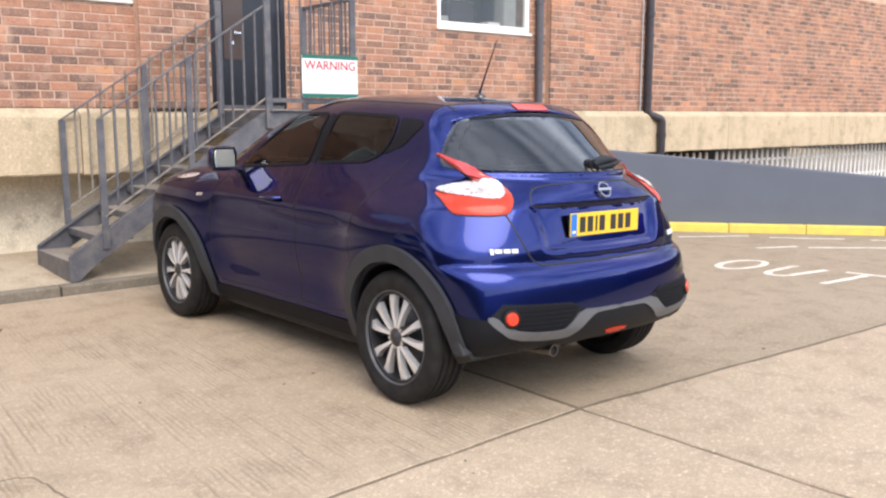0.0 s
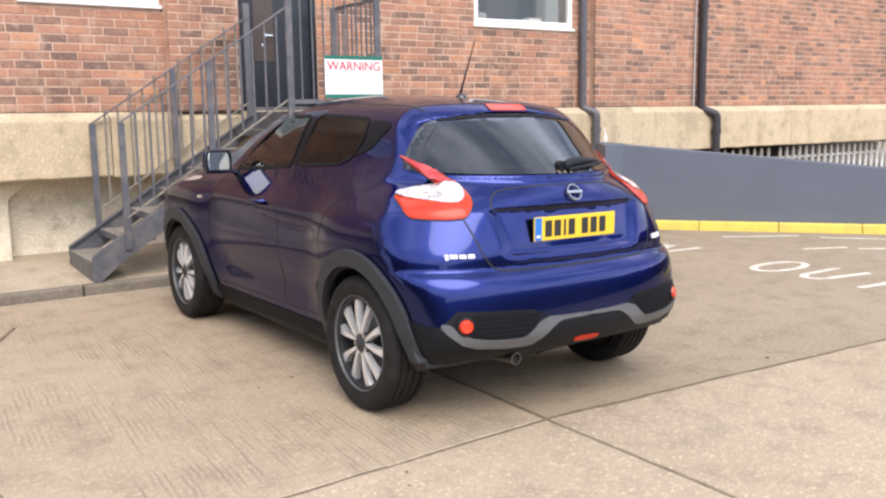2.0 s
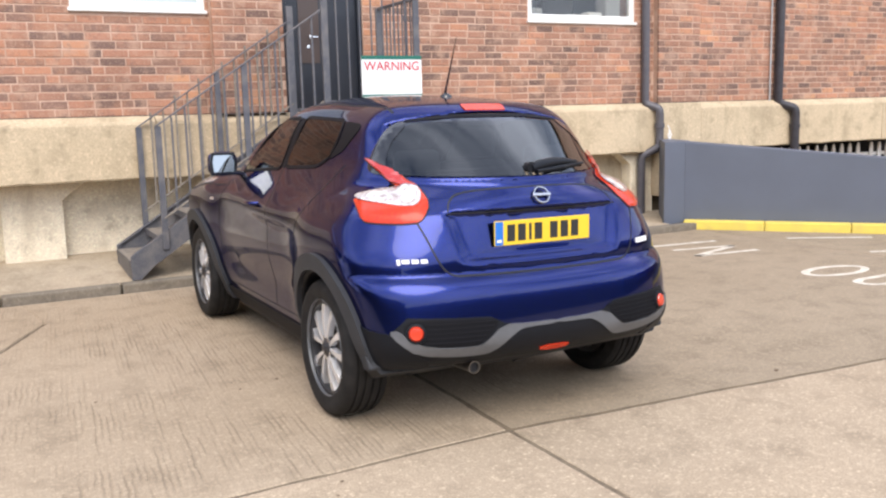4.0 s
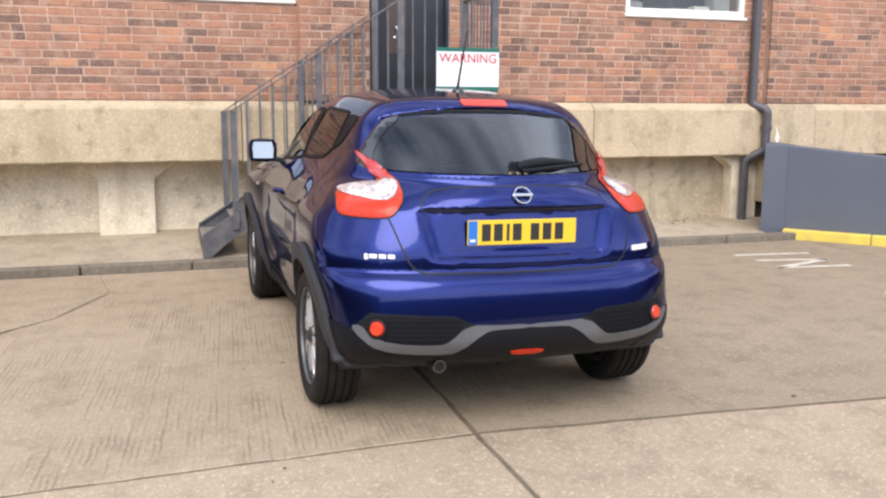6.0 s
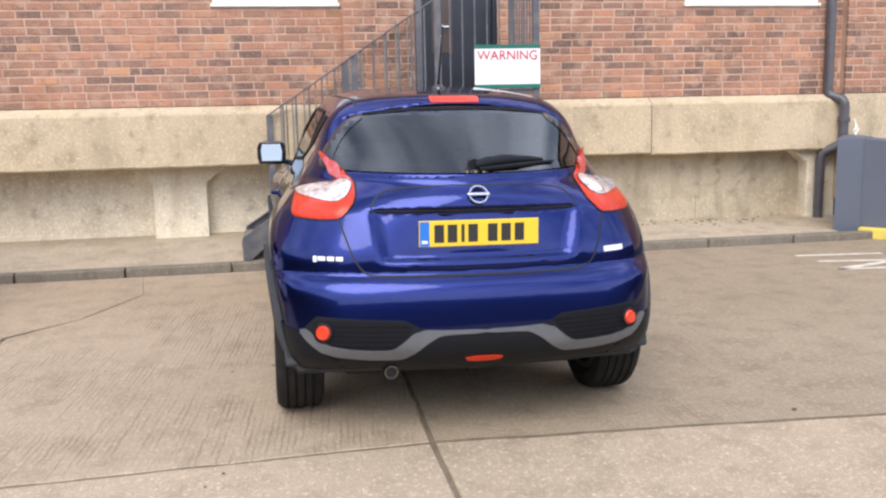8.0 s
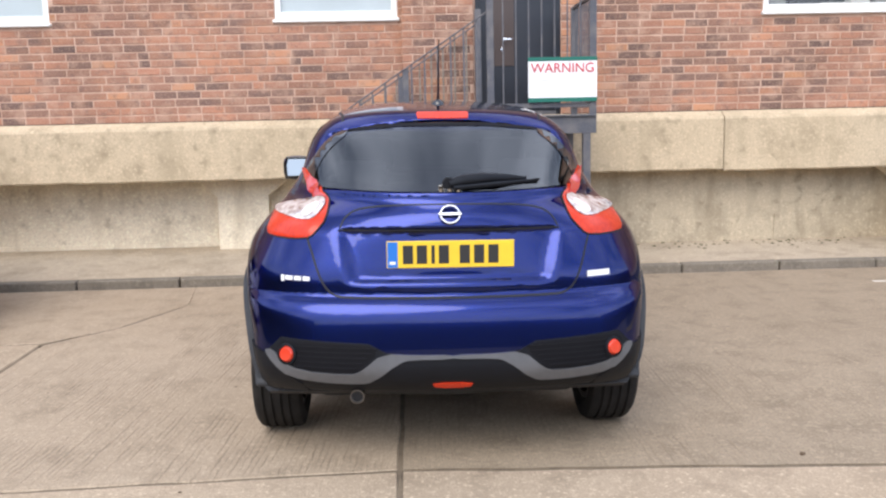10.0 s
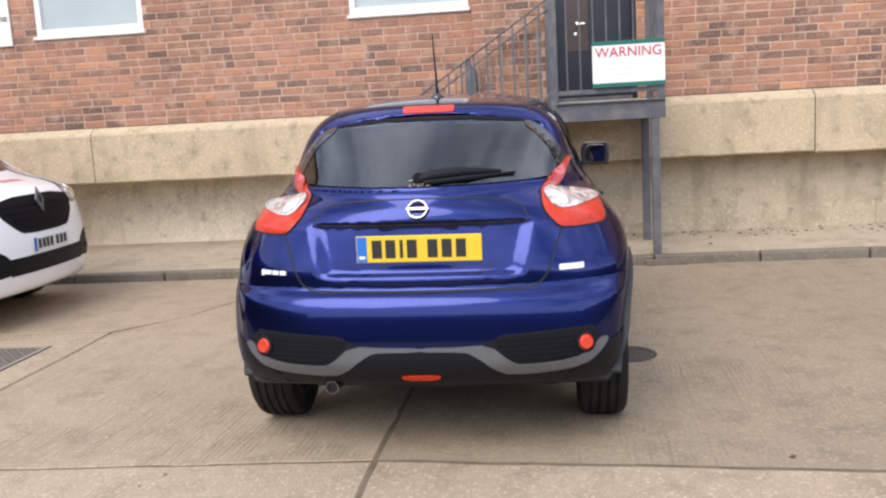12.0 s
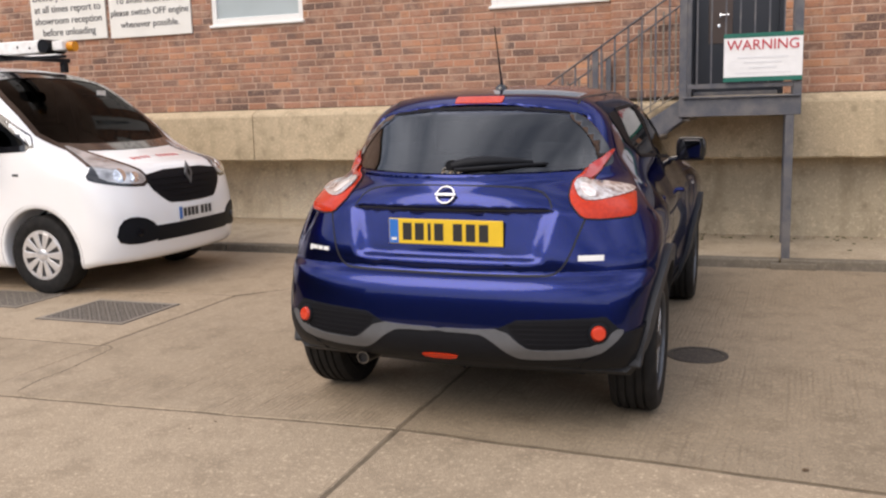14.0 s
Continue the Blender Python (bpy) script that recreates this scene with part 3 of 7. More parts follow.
def wall_mesh(name, x0, x1, z0, z1, y0, y1, holes, material, label):
    """A wall of thickness y1 - y0 with rectangular openings through it."""
    xs = sorted({x0, x1, *(h[0] for h in holes), *(h[1] for h in holes)})
    zs = sorted({z0, z1, *(h[2] for h in holes), *(h[3] for h in holes)})
    bm = bmesh.new()
    inside = lambda i, k: 0 <= i < len(xs) - 1 and 0 <= k < len(zs) - 1 and not any(h[0] < (xs[i] + xs[i + 1]) / 2 < h[1] and h[2] < (zs[k] + zs[k + 1]) / 2 < h[3] for h in holes)
    quad = lambda *p: bm.faces.new([bm.verts.new(c) for c in p])
    for i in range(len(xs) - 1):
        for k in range(len(zs) - 1):
            if not inside(i, k):
                continue
            a, b, c, d = xs[i], xs[i + 1], zs[k], zs[k + 1]
            quad((a, y0, c), (b, y0, c), (b, y0, d), (a, y0, d))
            quad((a, y1, c), (a, y1, d), (b, y1, d), (b, y1, c))
            if not inside(i - 1, k):
                quad((a, y0, c), (a, y0, d), (a, y1, d), (a, y1, c))
            if not inside(i + 1, k):
                quad((b, y0, c), (b, y1, c), (b, y1, d), (b, y0, d))
            if not inside(i, k - 1):
                quad((a, y0, c), (a, y1, c), (b, y1, c), (b, y0, c))
            if not inside(i, k + 1):
                quad((a, y0, d), (b, y0, d), (b, y1, d), (a, y1, d))
    bmesh.ops.remove_doubles(bm, verts=bm.verts[:], dist=1e-5)
    return tagged(part(name, bm, material), label, "wall", kind="structure")


WINDOWS = [(-4.62, -3.42), (-1.21, 0.01), (3.74, 5.31)]
WIN_Z = (2.47, 3.7)
DOOR = (0.79, 1.66, BAND_TOP, 3.55)
holes = [(a, b, *WIN_Z) for a, b in WINDOWS] + [DOOR]
wall_north = wall_mesh("wall_north", -14, 20, BAND_TOP + 0.002, 7.0, WALL_Y + 0.0045, 6.1, holes, M["mortar"], "weathered red brick wall above a concrete band")
for a, b in ((0.05, 0.76), (5.62, 6.30)):
    part("pilaster", box((a + 0.004, PIL_Y + 0.0045, BAND_TOP + 0.002), (b - 0.004, WALL_Y + 0.003, 7.0)), M["mortar"], wall_north)


def band_piece(x0, x1, bot=BAND_BOT, y=BAND_Y, rough=0.010, material=None):
    """A length of the cast band: weathered top slope, ragged lower edge."""
    n = max(2, int((x1 - x0) / 0.08))
    prof = [(5.80, bot), (y + 0.012, bot), (y, bot + 0.014), (y, 1.40), (y + 0.012, 1.425), (WALL_Y - 0.02, BAND_TOP), (5.80, BAND_TOP)]
    bm = bmesh.new()
    rows = []
    for i in range(n + 1):
        x = x0 + (x1 - x0) * i / n
        row = []
        for k, (py, pz) in enumerate(prof):
            if k in (1, 2):
                pz += noise.noise(Vector((x * 4, 1, bot))) * rough + max(0, noise.noise(Vector((x * 13, 5, 2)))) * rough * 1.4
            if k in (3, 4):
                pz += noise.noise(Vector((x * 2.2, 7, 2))) * 0.005
            row.append(bm.verts.new((x, py, pz)))
        rows.append(row)
    for a, b in zip(rows, rows[1:]):
        for k in range(len(prof) - 1):
            bm.faces.new((a[k], b[k], b[k + 1], a[k + 1]))
    bm.faces.new(rows[0])
    bm.faces.new(rows[-1])
    return bm


# brown strips paint the shadow line where the brickwork meets the band
for a, b, y in ((-14, 0.046, WALL_Y), (0.05, 0.76, PIL_Y), (1.67, 5.616, WALL_Y), (5.62, 6.30, PIL_Y), (6.304, 17.0, WALL_Y)):
    part("damp_course", box((a, y - 0.003, BAND_TOP - 0.006), (b, y + 0.06, BAND_TOP + 0.007)), M["brown"], wall_north, "dark strip painting the shadow line between brick and band")
band = tagged(new("trim"), "cream cast concrete band under the brickwork", "band", kind="structure")
for x0, x1, bt in ((-14, -8.1, 0.895), (-8.09, -4.08, 0.895), (-4.07, -0.55, 0.89), (-0.54, 3.315, 0.88), (3.325, 5.585, 0.865), (6.32, 9.9, 0.86), (9.91, 13.5, 0.855), (13.51, 20, 0.85)):
    part("band_length", band_piece(x0, x1, bt), M["band"], band)
part("band_block", box((5.60, BAND_Y - 0.012, 0.3), (6.31, 5.8, BAND_TOP - 0.004), 0.01), M["band"], band)

# the recessed wall under the band, its columns with splayed heads
wall_under = tagged(mesh_ob("wall_under", *(lambda p: (p, [(0, 1, 2, 3), (4, 5, 6, 7)]))(
    [(-14, 6.06, 0), (0.6, 6.06, 0), (0.6, 6.06, 1.3), (-14, 6.06, 1.3), (0.6, 6.06, 0), (0.6, 5.80, 0), (0.6, 5.80, 1.3), (0.6, 6.06, 1.3)]), M["under"]), "cream painted wall set back below the concrete band", "wall", kind="structure")
part("lower_wall", box((0.601, 5.80, 0.0), (5.62, 5.86, 1.3)), M["under_worn_shade"], wall_under, "weathered cream wall behind the stairs, shade put into its darker colour")
part("footing", box((0.62, 5.785, 0.0), (4.0, 5.80, 0.335), 0.004), M["under_worn_shade"], wall_under)
part("footing", box((4.004, 5.788, 0.0), (5.6, 5.80, 0.375), 0.004), M["under_worn_shade"], wall_under)
part("footing", box((-14, 6.045, 0.0), (0.58, 6.06, 0.20), 0.004), M["under"], wall_under)
soffit = tagged(mesh_ob("ceiling", [(-14, 5.5, 1.0), (20, 5.5, 1.0), (20, 14, 1.0), (-14, 14, 1.0)], [(0, 3, 2, 1)], M["under"]), "concrete soffit of the overhanging floor", "ceiling", kind="structure")
for cx in (-1.67, -8.7):
    col = part("column", prism([(cx - 0.27, 0.05), (cx + 0.27, 0.05), (cx + 0.27, 0.70), (cx + 0.52, 0.90), (cx + 0.52, 1.0), (cx - 0.52, 1.0), (cx - 0.52, 0.90), (cx - 0.27, 0.70)], 5.87, 6.07, "y", 0.008), M["under"])
    tagged(col, "cream concrete column with a splayed head", "column", kind="structure")
col = part("column", prism([(5.26, 0.05), (5.62, 0.05), (5.62, 1.0), (4.98, 1.0), (4.98, 0.93), (5.26, 0.72)], 5.60, 5.79, "y", 0.008), M["under"])
tagged(col, "cream concrete column with a splayed head", "column", kind="structure")

# pavement and kerb
def pave_z(x, y):
    """The pavement rises a little from the kerb to the wall."""
    k = min(1.0, max(0.0, (x - 0.2) / 0.8))
    return PAVE_Z - 0.004 + max(0.0, y - KERB_Y - 0.125) * (0.050 * (1 - k) + 0.018 * k)


def pavement_mesh():
    xs = [-14, -10, -6, -3, -1.5, 0.0, 0.2, 0.6, 1.0, 2.0, 3.0, 4.0, 5.0]
    ys = [KERB_Y + 0.125, 4.9, 5.3, 5.8, 6.1]
    verts = [(x, y, pave_z(x, y)) for x in xs for y in ys]
    n = len(ys)
    faces = [(i * n + j, (i + 1) * n + j, (i + 1) * n + j + 1, i * n + j + 1) for i in range(len(xs) - 1) for j in range(n - 1)]
    k = len(verts)
    for x, y in ((5.02, 4.72), (5.60, 5.38), (5.74, 5.38), (5.74, 6.1)):
        verts.append((x, y, pave_z(x, y)))
    e = (len(xs) - 1) * n
    faces.append((e, k, k + 1, k + 2, k + 3, e + n - 1, e + 3, e + 2, e + 1))
    m = len(verts)
    verts += [(x, KERB_Y + 0.125, -0.02) for x in xs]
    faces += [(i * n, m + i, m + i + 1, (i + 1) * n) for i in range(len(xs) - 1)]
    return verts, faces


pave = tagged(mesh_ob("pavement", *pavement_mesh(), M["pave"]), "stained concrete pavement along the building", "pavement", kind="structure")
kerb = tagged(new("kerb"), "row of grey kerb stones edging the pavement", "kerb", kind="structure")
kx = -13.98
kmesh = None
while kx < 4.9:
    if kmesh is None:
        k = part("kerb_stone", box((0.006, KERB_Y, -0.02), (0.912, KERB_Y + 0.12, PAVE_Z), 0.014, 2), M["kerb"], kerb)
        kmesh = k.data
    else:
        k = new("kerb_stone", kmesh)
        k.parent = kerb
    k.location = (kx, noise.noise(Vector((kx, 0, 0))) * 0.008, noise.noise(Vector((kx, 9, 0))) * 0.006)
    kx += 0.92

# slate-painted ramp wall with a yellow kerb
RA, RB = Vector((5.29, 4.66)), Vector((9.9, -0.79))
rd = (RB - RA).normalized()
rn = Vector((-rd.y, rd.x))  # towards the building
def rp(s, o):
    p = RA + rd * s + rn * o
    return (p.x, p.y)
ramp_len = (RB - RA).length
wall_east = tagged(new("wall_east"), "slate-grey painted ramp wall with a sloping top", "wall", kind="structure")
bm = bmesh.new()
pts = []
NR = 24
for i in range(NR + 1):
    s = ramp_len * i / NR
    h = 1.02 - 0.092 * s
    f, b = rp(s, 0), rp(s, 0.24)
    pts.append([bm.verts.new((*f, -0.01)), bm.verts.new((*f, h - 0.008)), bm.verts.new((*rp(s, 0.012), h)), bm.verts.new((*b, h)), bm.verts.new((*b, -0.01))])
for a, b in zip(pts, pts[1:]):
    for k in range(4):
        bm.faces.new((a[k], b[k], b[k + 1], a[k + 1]))
bm.faces.new(pts[0])
bm.faces.new(pts[-1])
part("ramp_wall", bm, M["ramp"], wall_east)
part("ramp_pier", prism([(5.0, 4.67), (RA.x - 0.004, 4.645), (5.50, 4.80), (5.72, 5.40), (5.56, 5.40)], 0.0, 1.025, "z", 0.006), M["ramp"], wall_east)
s0 = 0.02
while s0 < ramp_len - 0.3:
    L = 0.9
    poly = [rp(s0, -0.13), rp(s0 + L - 0.006, -0.13), rp(s0 + L - 0.006, -0.004), rp(s0, -0.004)]
    part("yellow_kerb_stone", prism(poly, -0.01, 0.105, "z", 0.012), M["yellow"], wall_east, "worn yellow painted kerb stone")
    s0 += L

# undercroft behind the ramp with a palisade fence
# walls added to close the void; its shade is in their colour
tagged(part("wall_undercroft", box((5.5, 12.0, -1), (24, 12.2, 1.1)), M["dark"]), "unseen far wall of the undercroft, shade put into its near-black colour", "wall", kind="structure")
tagged(part("wall_undercroft_side", box((5.62, 5.82, -0.2), (5.75, 12.0, 1.0)), M["dark"]), "side wall of the undercroft, shade put into its near-black colour", "wall", kind="structure")
fence = thing("palisade_fence", "white painted steel palisade fence below the concrete band", "fence")
for z in (0.2, 0.62):
    part("fence_rail", box((6.35, 5.92, z - 0.025), (18.0, 5.96, z + 0.025), 0.004), M["fence"], fence)
px = 6.45
pm = None
while px < 18:
    if pm is None:
        q = part("pale", prism([(-0.034, 0.0), (0.034, 0.0), (0.034, 0.72), (0.018, 0.78), (0.0, 0.80), (-0.018, 0.78), (-0.034, 0.72)], 5.895, 5.918, "y"), M["fence"], fence)
        pm = q.data
    else:
        q = new("pale", pm)
        q.parent = fence
    q.location = (px, noise.noise(Vector((px, 3, 0))) * 0.01, 0.0)
    q.rotation_euler = (0, noise.noise(Vector((px * 3, 8, 0))) * 0.02, 0)
    px += 0.185 if abs(px - 9.9) > 0.1 else 0.3

# road paint in front of the ramp
def paint_strip(pts, w, z=0.0035):
    bm = bmesh.new()
    prev = None
    pts = [Vector(p) for p in pts]
    for i, p in enumerate(pts):
        d = (pts[min(i + 1, len(pts) - 1)] - pts[max(i - 1, 0)]).normalized()
        nn = Vector((-d.y, d.x)) * w / 2
        ww = 1 + 0.25 * noise.noise(Vector((p.x * 9, p.y * 9, 0)))
        cur = (bm.verts.new((*(p + nn * ww), z)), bm.verts.new((*(p - nn * ww), z)))
        if prev:
            bm.faces.new((prev[0], cur[0], cur[1], prev[1]))
        prev = cur
    return bm


def line(p, q, n=14):
    return [(p[0] + (q[0] - p[0]) * i / n, p[1] + (q[1] - p[1]) * i / n) for i in range(n + 1)]


def ring(cx, cy, rx, ry, n=36):
    return [(cx + rx * math.cos(2 * math.pi * i / n), cy + ry * math.sin(2 * math.pi * i / n)) for i in range(n + 1)]


word = thing("road_marking", "worn white painted word OUT on the concrete", "road marking", kind="structure")
part("letter_o", paint_strip(ring(4.38, 1.80, 0.32, 0.16), 0.07), M["road_white"], word)
part("letter_u", paint_strip([(4.70, 1.42)] + [(4.28 - 0.2 * math.sin(math.pi * i / 12), 1.31 + 0.12 * math.cos(math.pi * i / 12)) for i in range(13)] + [(4.70, 1.12)], 0.07), M["road_white"], word)
part("letter_t", paint_strip(line((4.02, 0.82), (4.72, 0.75)), 0.07), M["road_white"], word)
part("letter_t_bar", paint_strip(line((4.72, 0.95), (4.78, 0.52)), 0.07), M["road_white"], word)
word = thing("road_marking", "worn white painted strokes on the concrete beside the kerb", "road marking", kind="structure")
for p, q in (((4.01, 3.75), (4.82, 3.66)), ((4.03, 3.44), (4.73, 3.31)), ((4.73, 3.31), (3.98, 3.06)), ((3.98, 3.06), (4.72, 2.98))):
    part("stroke", paint_strip(line(p, q), 0.075), M["road_white"], word)
edge_lines = thing("road_marking", "worn white painted dashes beside the yellow kerb", "road marking", kind="structure")
for p, q in (((5.54, 3.34), (6.27, 2.86)), ((6.32, 2.62), (6.86, 1.99)), ((5.45, 2.27), (5.89, 2.05)), ((5.90, 1.93), (6.55, 1.35)), ((7.0, 1.75), (7.5, 1.2))):
    part("dash", paint_strip(line(p, q), 0.08), M["road_white"], edge_lines)


# ---- windows and door of the building ----
def window(x0, x1, label, k, opaque):
    """A white casement with a sill and opaque bright panes or a room behind."""
    w = tagged(new(f"window_{k}"), label, "window", kind="structure")
    z0, z1 = WIN_Z
    y = WALL_Y + 0.012
    fr = box((x0, y, z0), (x0 + 0.06, y + 0.07, z1), 0.006)
    for lo, hi in (((x1 - 0.06, y, z0), (x1, y + 0.07, z1)), ((x0 + 0.061, y + 0.002, z0), (x1 - 0.061, y + 0.07, z0 + 0.075)), ((x0 + 0.061, y + 0.002, z1 - 0.07), (x1 - 0.061, y + 0.07, z1))):
        box(lo, hi, 0.006, bm=fr)
    part("window_frame", fr, M["white_frame"], w)
    part("window_sill", box((x0 - 0.02, y - 0.045, z0 - 0.03), (x1 + 0.02, y + 0.03, z0 + 0.002), 0.008), M["white_frame"], w)
    for a, b in ((x0 + 0.06, x1 - 0.06),):
        p = mesh_ob("pane", [(a, y + 0.035, z0 + 0.07), (b, y + 0.035, z0 + 0.07), (b, y + 0.035, z1 - 0.06), (a, y + 0.035, z1 - 0.06)], [(0, 1, 2, 3)], M["bright_pane"] if opaque else M["pane"], w)
        p.visible_shadow = opaque
    d = 7.2
    part("room", (lambda b: (bmesh.ops.delete(b, geom=[f for f in b.faces if f.calc_center_median().y < 6.12], context="FACES"), b)[1])(box((x0 - 0.6, 6.105, z0 - 0.5), (x1 + 0.6, d, z1 + 0.3))), M["room"], w)
    if opaque:
        return w
    for i, (a, b, h, mt) in enumerate(((0.10, 0.30, 0.16, "pale"), (0.34, 0.78, 0.36, "cabin"), (0.66, 0.98, 0.10, "sign"), (1.0, 1.22, 0.14, "sign"), (1.24, 1.46, 0.5, "pale"))):
        part("desk_clutter", box((x0 + a, 5.74 + 0.05 * (i % 2), z0 - 0.02), (x0 + b, 5.95, z0 + h), 0.02), M[mt], w)
    return w


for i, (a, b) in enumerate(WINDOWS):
    window(a, b, "white framed window in the brick wall, brightness painted on its opaque panes" if a < 1 else "white framed window of a cluttered room", i + 1, a < 1)

dr = tagged(new("door_1"), "dark navy glazed back door at the head of the stairs", "door", kind="structure")
x0, x1 = DOOR[0], DOOR[1]
part("door_leaf", box((x0 + 0.05, 5.66, 1.52), (x1 - 0.05, 5.71, 3.5), 0.004), M["door"], dr)
fr = box((x0, 5.62, 1.48), (x0 + 0.05, 5.72, 3.55), 0.004)
box((x1 - 0.05, 5.62, 1.48), (x1, 5.72, 3.55), 0.004, bm=fr)
part("door_frame", fr, M["door"], dr)
part("threshold", box((x0 + 0.052, 5.58, 1.475), (x1 - 0.052, 5.72, 1.518), 0.004), M["steel"], dr)
part("glazing", box((x0 + 0.18, 5.652, 1.98), (x0 + 0.40, 5.659, 2.75), 0.002), M["brown"], dr, "brown glazed panel")
hd = box((x0 + 0.28, 5.60, 2.235), (x0 + 0.37, 5.615, 2.25), 0.004)
box((x0 + 0.28, 5.612, 2.225), (x0 + 0.30, 5.655, 2.26), 0.004, bm=hd)
part("door_handle", hd, M["chrome"], dr)
part("lock", box((x0 + 0.26, 5.64, 2.13), (x0 + 0.29, 5.655, 2.16), 0.004), M["chrome"], dr)
part("corridor", box((x0 - 0.3, 5.9, 1.4), (x1 + 0.3, 6.05, 3.6)), M["dark"], dr)


# ---- down pipes ----
def downpipe(label, pts, r, material, brackets):
    t = thing("downpipe", label, "pipe")
    part("pipe", tube(pts, r, 14), material, t, smooth=True)
    for (x, y, z) in brackets:
        part("bracket", lathe([(r + 0.001, -0.03), (r + 0.012, -0.03), (r + 0.012, 0.03), (r + 0.001, 0.03)], 16, "z"), material, t).location = (x, y, z)
    return t


def bends(pts, r=0.06):
    """Corner points rounded off."""
    out = [pts[0]]
    for a, b, c in zip(pts, pts[1:], pts[2:]):
        a, b, c = Vector(a), Vector(b), Vector(c)
        p, q = b + (a - b).normalized() * r, b + (c - b).normalized() * r
        for i in range(5):
            t = i / 4
            out.append((p * (1 - t) ** 2 + b * 2 * t * (1 - t) + q * t * t)[:])
    return out + [pts[-1]]


downpipe("grey cast iron down pipe with a swan neck over the band", bends([(5.44, 5.54, 6.8), (5.44, 5.54, 1.47), (5.56, 5.40, 1.41), (5.56, 5.40, 0.93), (5.37, 5.52, 0.82), (5.37, 5.52, 0.09)]), 0.052, M["pipe"], [(5.44, 5.54, 2.9), (5.56, 5.40, 1.2)])
downpipe("dark cast iron down pipe beside a pale conduit", bends([(7.78, 5.53, 6.8), (7.78, 5.53, 1.44), (7.98, 5.40, 1.36), (7.98, 5.40, 0.2)]), 0.06, M["pipe_dark"], [(7.98, 5.40, 1.12), (7.78, 5.53, 2.9)])
part_c = thing("conduit", "thin pale conduit beside the dark down pipe", "conduit")
part("conduit_tube", tube([(7.66, 5.57, 6.8), (7.66, 5.57, 1.40)], 0.011, 8), M["pale"], part_c)
wires = thing("cables", "loose white cables beside the pipe foot", "cable")
for j in range(3):
    part("cable", tube([(5.66 + 0.02 * j, 5.36, 1.2 - 0.04 * j), (5.70 - 0.03 * j, 5.34, 1.08), (5.64 + 0.03 * j, 5.34, 0.95), (5.58 - 0.02 * j, 5.35, 0.76 + 0.05 * j)], 0.006, 6), M["fence"], wires)


